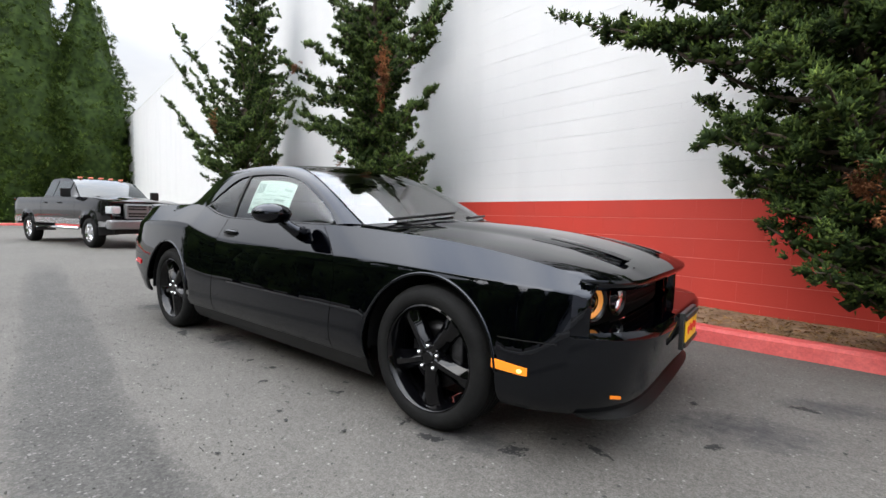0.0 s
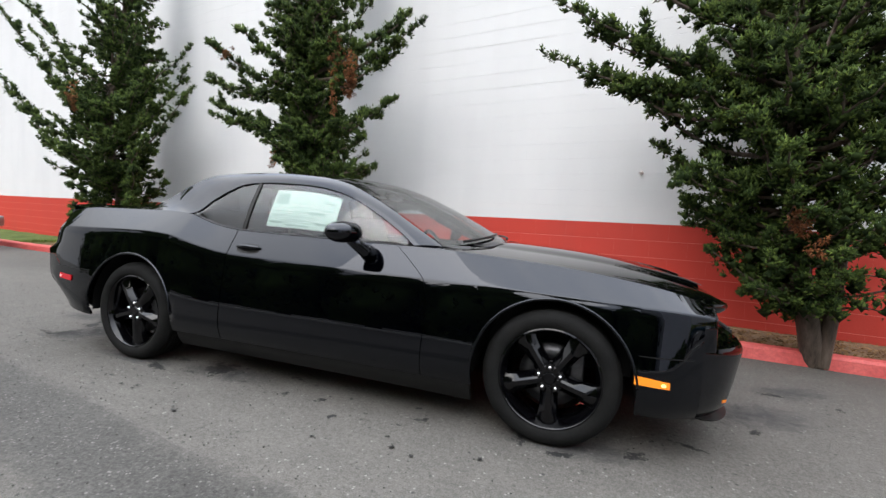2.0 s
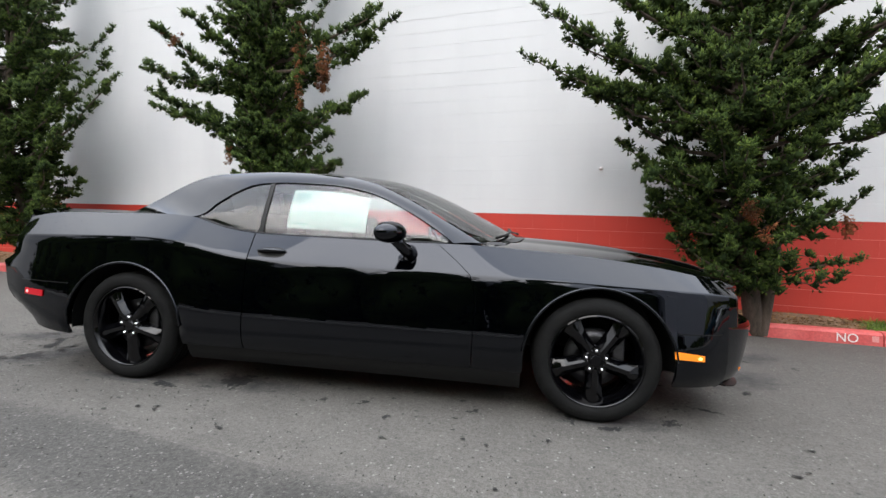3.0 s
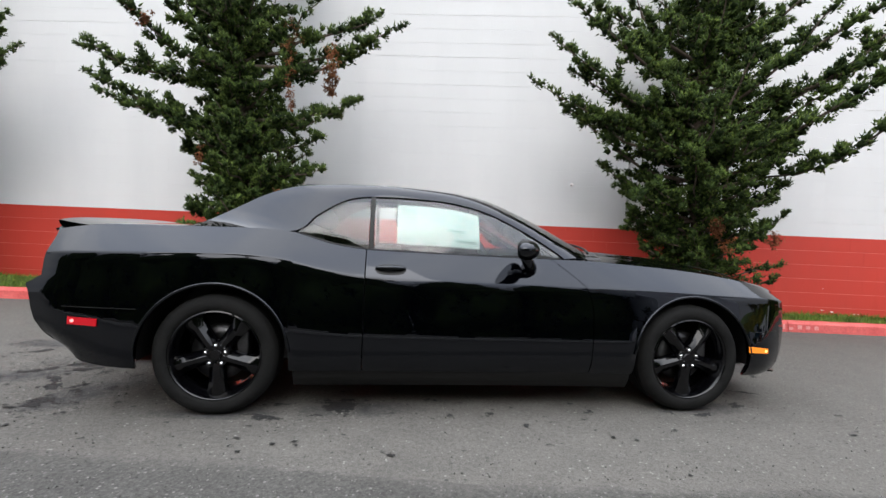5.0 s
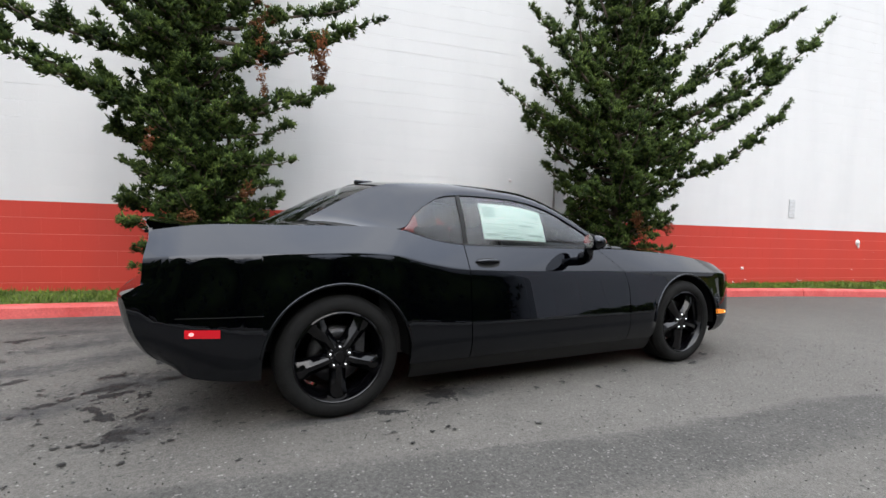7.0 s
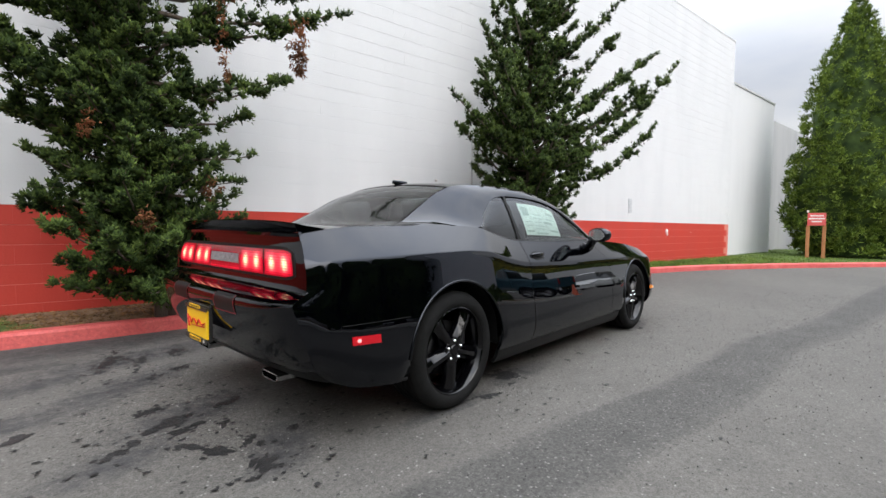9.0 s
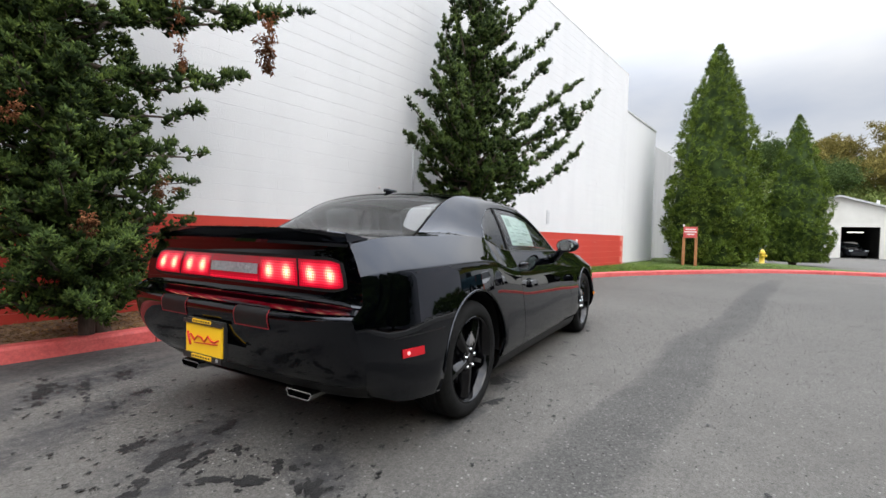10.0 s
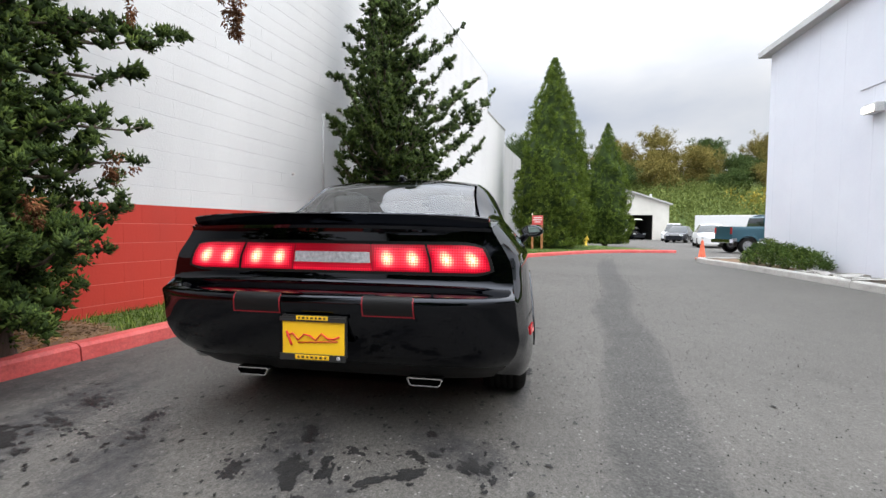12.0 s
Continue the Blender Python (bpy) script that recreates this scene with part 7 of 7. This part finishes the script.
for i in range(5):
    u = 4.66 + 0.11 * i
    box_bm(bm, (u, kerb_y(u) + 0.0045, 0.055 + krng.uniform(-0.01, 0.015)), (0.055, 0.004, krng.uniform(0.03, 0.06)), 0, Matrix.Rotation(math.atan(-0.13), 4, "Z") @ Matrix.Rotation(radians(-5.5), 4, "X"))
tagged(part("kerb_letter_marks", bm, KERB_FAINT, None, "", False), "worn white unreadable marks on the red kerb", "lettering", kind="structure")

# service conduit and small fittings on the block wall
con = thing("conduit", Matrix(), "thin grey pipe fixed up the block wall", "pipe")
tube("pipe", [at_wall(0.85, 0.03, z) for z in (1.27, 2.2, 3.0)], 0.018, TRIM, con)
vent = thing("wall_vent", Matrix.Translation(at_wall(6.3, 0.006, 1.68)) @ turn_wall, "small flat grey cover plate on the white wall", "cover plate")
box("plate", (0, -0.006, 0), (0.16, 0.014, 0.36), VENT_GREY, vent, "", 0.004)
for k in range(4):
    box("slot", (0, -0.0145, -0.12 + 0.08 * k), (0.12, 0.004, 0.012), TRIM, vent)
tap = thing("wall_tap", Matrix.Translation(at_wall(8.31, 0.004, 1.03)) @ turn_wall, "small round pale fitting on the red wall band", "fitting")
revolve("flange", [(0.001, -0.030), (0.030, -0.028), (0.036, -0.018), (0.060, -0.012), (0.064, 0.0)], KERB_WORN, tap, n=20, closed=False)
box("stem", (0, -0.022, -0.085), (0.035, 0.03, 0.07), KERB_WORN, tap, "", 0.008)
stub = thing("wall_fitting", Matrix.Translation(at_wall(5.08, 0.006, 0.47)) @ turn_wall, "small pale stub low on the red wall band", "fitting")
revolve("stub", [(0.001, -0.03), (0.016, -0.03), (0.018, -0.010), (0.030, -0.006), (0.030, 0.0)], KERB_WORN, stub, n=16, closed=False)
hook = thing("wall_fitting", Matrix.Translation(at_wall(0.05, 0.01, 1.88)) @ turn_wall, "small white stub fitting on the block wall", "fitting")
revolve("stub", [(0.001, -0.04), (0.012, -0.04), (0.014, -0.015), (0.024, -0.010), (0.024, 0.0)], KERB_WORN, hook, n=16, closed=False)

# ---------------------------------------------------------------- hills beyond the yard
HILL_GREEN = make_leaf("hill_green", (0.085, 0.115, 0.03), (0.13, 0.165, 0.045), (0.19, 0.22, 0.065), 0.35)
HILL_YELLOW = make_leaf("hill_yellow", (0.22, 0.19, 0.03), (0.33, 0.265, 0.045), (0.42, 0.33, 0.065), 0.3)


def hill_height(x, y):
    d = max(0.0, (x - 62) / 60.0)
    return 14.0 * min(1.0, d) ** 1.1 + 1.5 * noise.noise(Vector((x * 0.05, y * 0.05, 0)))


hill = grid("hillside", lambda x, y: (x, y, hill_height(x, y) - 0.4), span(62, 190, 40), span(-190, 120, 70), LAWN)
tagged(hill, "overgrown green hillside beyond the yard", "hill", kind="structure")
hr = np.random.default_rng(50)


def brush(name, n, x0, x1, y0, y1, s0, s1, material, label):
    pts = np.stack([hr.uniform(x0, x1, n), hr.uniform(y0, y1, n), np.zeros(n)], axis=1)
    pts[:, 2] = [hill_height(p[0], p[1]) + 0.5 for p in pts]
    # clumps: several tufts piled on each foot
    rep = 5
    c = np.repeat(pts, rep, axis=0) + hr.normal(size=(n * rep, 3)) * np.array([1.1, 1.1, 0.7]) + np.array([0, 0, 0.6])
    w = np.tile(np.array([[0, 0, 1.0]]), (n * rep, 1))
    ob = blades(name, *tuft_blades(hr, c, w, hr.uniform(s0, s1, n * rep), 28, 0.52), material)
    tagged(ob, label, "bushes", kind="stuff")


brush("green_brush", 640, 64, 120, -66, -8, 1.4, 2.6, HILL_GREEN, "dense pale green brush on the hillside")
brush("yellow_brush", 120, 66, 88, -66, -40, 1.5, 2.6, HILL_YELLOW, "autumn yellow brush at the foot of the hill")


def broadleaf(x, y, height, radius, seed, material, label):
    rs = np.random.default_rng(seed)
    z0 = hill_height(x, y) - 0.3 if x > 62 else 0.0
    t = thing("broadleaf_tree", Matrix.Translation((x, y, z0)), label, "tree", group="hilltop trees")
    v, f = [], []
    limb_tube(v, f, [Vector((0, 0, z)) for z in span(0, height * 0.75, 6)], 0.35, 0.08, 7)
    cen = []
    for k in range(22):
        a, q = rs.uniform(0, 6.28), rs.uniform(0.3, 0.95)
        z = height * rs.uniform(0.14, 0.95)
        rr = radius * q * math.sqrt(max(0.1, 1 - ((z / height - 0.5) / 0.55) ** 2))
        tip = Vector((rr * math.cos(a), rr * math.sin(a), z))
        limb_tube(v, f, [Vector((0, 0, z * 0.5)), tip * 0.6 + Vector((0, 0, z * 0.3)), tip], 0.12, 0.03, 5)
        for j in range(20):
            cen.append(np.array(tip) * np.array([0.85, 0.85, 1]) + rs.normal(size=3) * np.array([0.22, 0.22, 0.17]) * radius)
    mesh("trunk", v, f, BARK, t)
    blades("crown", *tuft_blades(rs, np.array(cen), np.tile([[0, 0, 0.7]], (len(cen), 1)), np.full(len(cen), radius * 0.26), 60, 0.65), material, t)


AUTUMN = make_leaf("autumn_foliage", (0.10, 0.085, 0.025), (0.20, 0.17, 0.05), (0.30, 0.25, 0.08), 0.4)
MIDGREEN = make_leaf("mid_green_foliage", (0.03, 0.055, 0.02), (0.06, 0.10, 0.03), (0.11, 0.15, 0.05))
for i, (x, y, h, r, mt, lab) in enumerate((
        (118, -36, 13, 6.0, AUTUMN, "yellowing broadleaf tree on the hilltop"), (116, -47, 10, 5.5, MIDGREEN, "green broadleaf tree on the hilltop"),
        (112, -58, 11, 5.0, AUTUMN, "yellowing broadleaf tree on the hilltop"), (120, -26, 10, 6, AUTUMN, "yellowing broadleaf tree on the hilltop"),
        (118, -66, 12, 5, MIDGREEN, "green broadleaf tree on the hilltop"), (122, -15, 10, 6, MIDGREEN, "green broadleaf tree on the hilltop"),
        (116, -78, 12, 6, AUTUMN, "yellowing broadleaf tree on the hilltop"), (110, -52, 7, 5, MIDGREEN, "green broadleaf tree on the hilltop"), (104, -31, 8, 5.5, AUTUMN, "yellowing broadleaf tree on the hilltop"), (108, -42, 9, 5.5, AUTUMN, "yellowing broadleaf tree on the hilltop"), (102, -56, 7, 5, AUTUMN, "yellowing broadleaf tree on the hilltop"), (100, -22, 7, 5, MIDGREEN, "green broadleaf tree on the hilltop"), (98, -45, 5, 4.5, MIDGREEN, "green broadleaf tree on the hilltop"), (120, -2, 11, 7, MIDGREEN, "green broadleaf tree on the hilltop"))):
    broadleaf(x, y, h, r, 60 + i, mt, lab)
conifer(119, -30.5, 17, 2.8, 81, DARKFIR, "dark fir on the distant hilltop", count=9000, name="fir_tree", group="hilltop firs")
conifer(104, -18, 13, 2.6, 82, DARKFIR, "dark fir on the distant hilltop", count=9000, name="fir_tree", group="hilltop firs")
conifer(122, -64, 16, 3.0, 83, DARKFIR, "dark fir on the distant hilltop", count=9000, name="fir_tree", group="hilltop firs")
# Unseen row, added to darken what the car's side mirrors.
for i, (x, y, h) in enumerate(((4.3, -9.9, 7.6), (1.6, -9.6, 7.2), (-1.2, -9.3, 7.8), (-3.9, -9.7, 6.6), (-6.5, -9.4, 7.6), (-9.2, -9.8, 7.0), (-11.8, -9.5, 8.0), (-15.0, -10.5, 8.0), (-18.5, -11.0, 7.5))):
    conifer(x, y, h, 1.75, 100 + i, DARKFIR, "dark dense conifer added out of view in the row across the drive", count=5500, name="fir_tree", group="firs across the drive")
for i, x in enumerate((-44, -36, -27)):
    conifer(x, -24 - 3 * i, 15, 3.2, 90 + i, DARKFIR, "dark fir closing the far side of the yard", count=6000, name="fir_tree", group="firs across the yard")

# ---------------------------------------------------------------- stains on the asphalt
STAINS = [(-0.73, -0.83, 0.16, 0.09), (0.81, -0.92, 0.07, 0.03), (1.91, -0.82, 0.10, 0.06), (2.19, -0.58, 0.13, 0.03), (2.95, 0.63, 0.11, 0.05), (0.33, -1.10, 0.04, 0.03), (-1.2, -0.95, 0.20, 0.05), (1.55, -0.98, 0.10, 0.05), (1.35, -0.9, 0.12, 0.03), (-0.1, -0.95, 0.05, 0.03), (0.15, -0.93, 0.05, 0.03), (2.6, -0.2, 0.06, 0.04), (2.45, 0.3, 0.05, 0.03), (3.3, 0.5, 0.05, 0.03)]
srng = random.Random(9)
for sx, sy, a, b in STAINS:
    n = 26
    turn = srng.uniform(0, 3.1)
    ring = []
    for k in range(n):
        w = 2 * math.pi * k / n
        r = 1 + 0.45 * noise.noise(Vector((math.cos(w) * 1.6, math.sin(w) * 1.6, sx * 7))) + 0.25 * noise.noise(Vector((math.cos(w) * 5, math.sin(w) * 5, sy * 5)))
        px, py = a * r * math.cos(w), b * r * math.sin(w)
        ring.append((sx + px * math.cos(turn) - py * math.sin(turn), sy + px * math.sin(turn) + py * math.cos(turn), -0.0010))
    inner = [(sx + (p[0] - sx) * 0.6, sy + (p[1] - sy) * 0.6, 0.0036) for p in ring]
    ob = mesh("oil_stain", ring + inner + [(sx, sy, 0.0038)], [(k, (k + 1) % n, n + (k + 1) % n, n + k) for k in range(n)] + [(n + k, n + (k + 1) % n, 2 * n) for k in range(n)], OIL)
    give_mask(ob, [0.0] * n + [0.30] * n + [0.50])
    tagged(ob, "dark damp oil stain soaked into the asphalt", "stain", kind="structure")
# dark spatters: ragged blots broken into many small drops
SPATTER = [(-2.75, 0.32, 0.11, 0.05, 0.2, 22), (-2.71, 0.07, 0.14, 0.06, 0.4, 34), (-2.69, -0.08, 0.10, 0.05, 0.3, 18), (-2.67, -0.39, 0.13, 0.05, -0.9, 26), (-2.54, -0.70, 0.08, 0.05, 0.5, 20), (-2.49, -0.44, 0.07, 0.04, 1.2, 12), (-2.51, -0.14, 0.06, 0.03, 0.9, 9), (-2.28, -0.47, 0.05, 0.025, 0.8, 8), (-2.36, 1.06, 0.12, 0.04, 0.9, 16), (-2.22, 1.61, 0.20, 0.05, 1.3, 24), (-2.49, 1.50, 0.24, 0.04, 1.2, 30), (-2.54, 0.99, 0.09, 0.04, 1.0, 12), (-2.66, 1.66, 0.26, 0.06, 1.3, 36), (-2.60, 1.23, 0.12, 0.03, 1.1, 12), (-2.35, 0.15, 0.12, 0.06, 0.4, 10), (-2.77, 1.39, 0.10, 0.04, 1.0, 10), (-3.66, 1.66, 0.22, 0.06, 0.3, 16), (-3.30, 0.39, 0.16, 0.05, 0.4, 12), (-2.98, -0.11, 0.11, 0.035, 0.6, 16), (-0.77, -0.77, 0.10, 0.055, 0.1, 40), (-0.92, -0.93, 0.06, 0.02, 0.1, 8), (-1.11, -0.76, 0.10, 0.03, 0.1, 12), (0.14, -0.97, 0.03, 0.015, 0.0, 4), (0.79, -0.93, 0.045, 0.018, 0.0, 8), (-0.02, -0.76, 0.05, 0.02, 0.0, 6), (-0.22, -0.70, 0.05, 0.02, 0.0, 6)]
for sx, sy, a, b, turn, cnt in SPATTER:
    cv, cf = [], []
    for k in range(cnt):
        far = 0.85 if k < cnt * 0.65 else 1.9
        q0, q1 = srng.gauss(0, 0.5) * a * far, srng.gauss(0, 0.5) * b * far
        r = srng.uniform(0.10, 0.42) * b * (1.3 if k < cnt * 0.5 else 0.6) + 0.003
        base = len(cv)
        for j in range(11):
            w = 2 * math.pi * j / 11
            q = r * srng.uniform(0.45, 1.35)
            px, py = q0 + 1.7 * q * math.cos(w), q1 + q * math.sin(w)
            cv.append((sx + px * math.cos(turn) - py * math.sin(turn), sy + px * math.sin(turn) + py * math.cos(turn), 0.0040 + 0.00006 * k))
        cf.append(tuple(range(base, base + 11)))
    ob = mesh("oil_spatter", cv, cf, DRIP, smooth=False)
    tagged(ob, "ragged near-black oil drips on the grey asphalt", "stain", kind="structure")
# broad damp patches behind and beside the car
DAMP_AT = ((-2.75, 0.9, 0.55, 0.20, 0.5), (-3.1, 1.35, 0.5, 0.16, 0.3), (-2.55, 0.15, 0.42, 0.2, 0.2), (-2.4, -0.6, 0.35, 0.16, 0.9), (-3.35, 0.65, 0.35, 0.16, 0.0), (-2.3, 1.75, 0.7, 0.13, 0.1), (-3.3, 1.9, 0.5, 0.12, -0.2), (2.7, 0.1, 0.35, 0.2, 0.4), (-0.65, -0.84, 0.35, 0.12, 0.0), (1.6, -0.86, 0.35, 0.12, 0.0), (-1.5, -0.9, 0.35, 0.10, 0.0), (3.1, 0.75, 0.3, 0.14, 0.5), (-3.0, -0.2, 0.3, 0.14, 0.3), (-2.7, 2.30, 1.5, 0.34, -0.12), (-2.5, 1.6, 0.8, 0.22, 0.1))


def dampness(x, y):
    best = 0.0
    for sx, sy, a, b, turn in DAMP_AT:
        px = (x - sx) * math.cos(turn) + (y - sy) * math.sin(turn)
        py = (y - sy) * math.cos(turn) - (x - sx) * math.sin(turn)
        best = max(best, 1.0 - (px / a) ** 2 * 0.5 - (py / b) ** 2 * 0.5)
    return max(0.0, best) * 0.5


dxs, dys = span(-4.1, 3.7, 150), span(-1.15, 2.35, 76)
ob = grid("damp_patches", lambda x, y: (x, y + 0.10 * max(0.0, -x), 0.0015 if dxs[0] < x < dxs[-1] and dys[0] < y < dys[-1] else -0.004), dxs, dys, DAMP)
give_mask(ob, [dampness(x, y + 0.10 * max(0.0, -x)) for x in dxs for y in dys])
tagged(ob, "faint damp patches on the grey asphalt", "stains", kind="structure")
# small crumbs and drips scattered on the road
cv, cf = [], []
for k in range(620):
    x, y = (srng.gauss(-0.5, 2.4), srng.gauss(-0.5, 1.0)) if k < 300 else (srng.uniform(-3.7, -1.7), srng.uniform(-0.95, 1.9))
    if abs(y - patch_y(x)) < 0.3 or y > kerb_y(x) - 0.1:
        continue
    r = srng.uniform(0.004, 0.015)
    b = len(cv)
    m = 9
    for j in range(m):
        w = 2 * math.pi * j / m
        q = r * srng.uniform(0.25, 1.5)
        cv.append((x + q * math.cos(w) * 1.5, y + q * math.sin(w), 0.0072 + 0.000002 * k))
    cf.append(tuple(range(b, b + m)))
ob = mesh("drips", cv, cf, DRIP, smooth=False)
tagged(ob, "small dark drips and crumbs on the asphalt", "stains", kind="stuff")

# loose chippings on the drive, thickest along the trench strip
GRAVEL = make_leaf("road_chippings", (0.04, 0.039, 0.037), (0.09, 0.087, 0.083), (0.19, 0.182, 0.172), 0.1)
gr = np.random.default_rng(77)
gx = gr.uniform(-6.5, 6.5, 6500)
gy = np.array([patch_y(float(x)) for x in gx]) + np.where(gr.random(6500) < 0.5, gr.normal(0, 0.30, 6500), gr.uniform(-1.6, 1.6, 6500))
keep = np.array([y < kerb_y(float(x)) - 0.15 for x, y in zip(gx, gy)])
gc = np.stack([gx[keep], gy[keep], np.full(int(keep.sum()), 0.004)], axis=1)
ob = clumps("chippings", gr, gc, gr.uniform(0.0018, 0.0055, len(gc)), GRAVEL, None)
tagged(ob, "small pale loose chippings scattered on the asphalt", "gravel", kind="stuff")
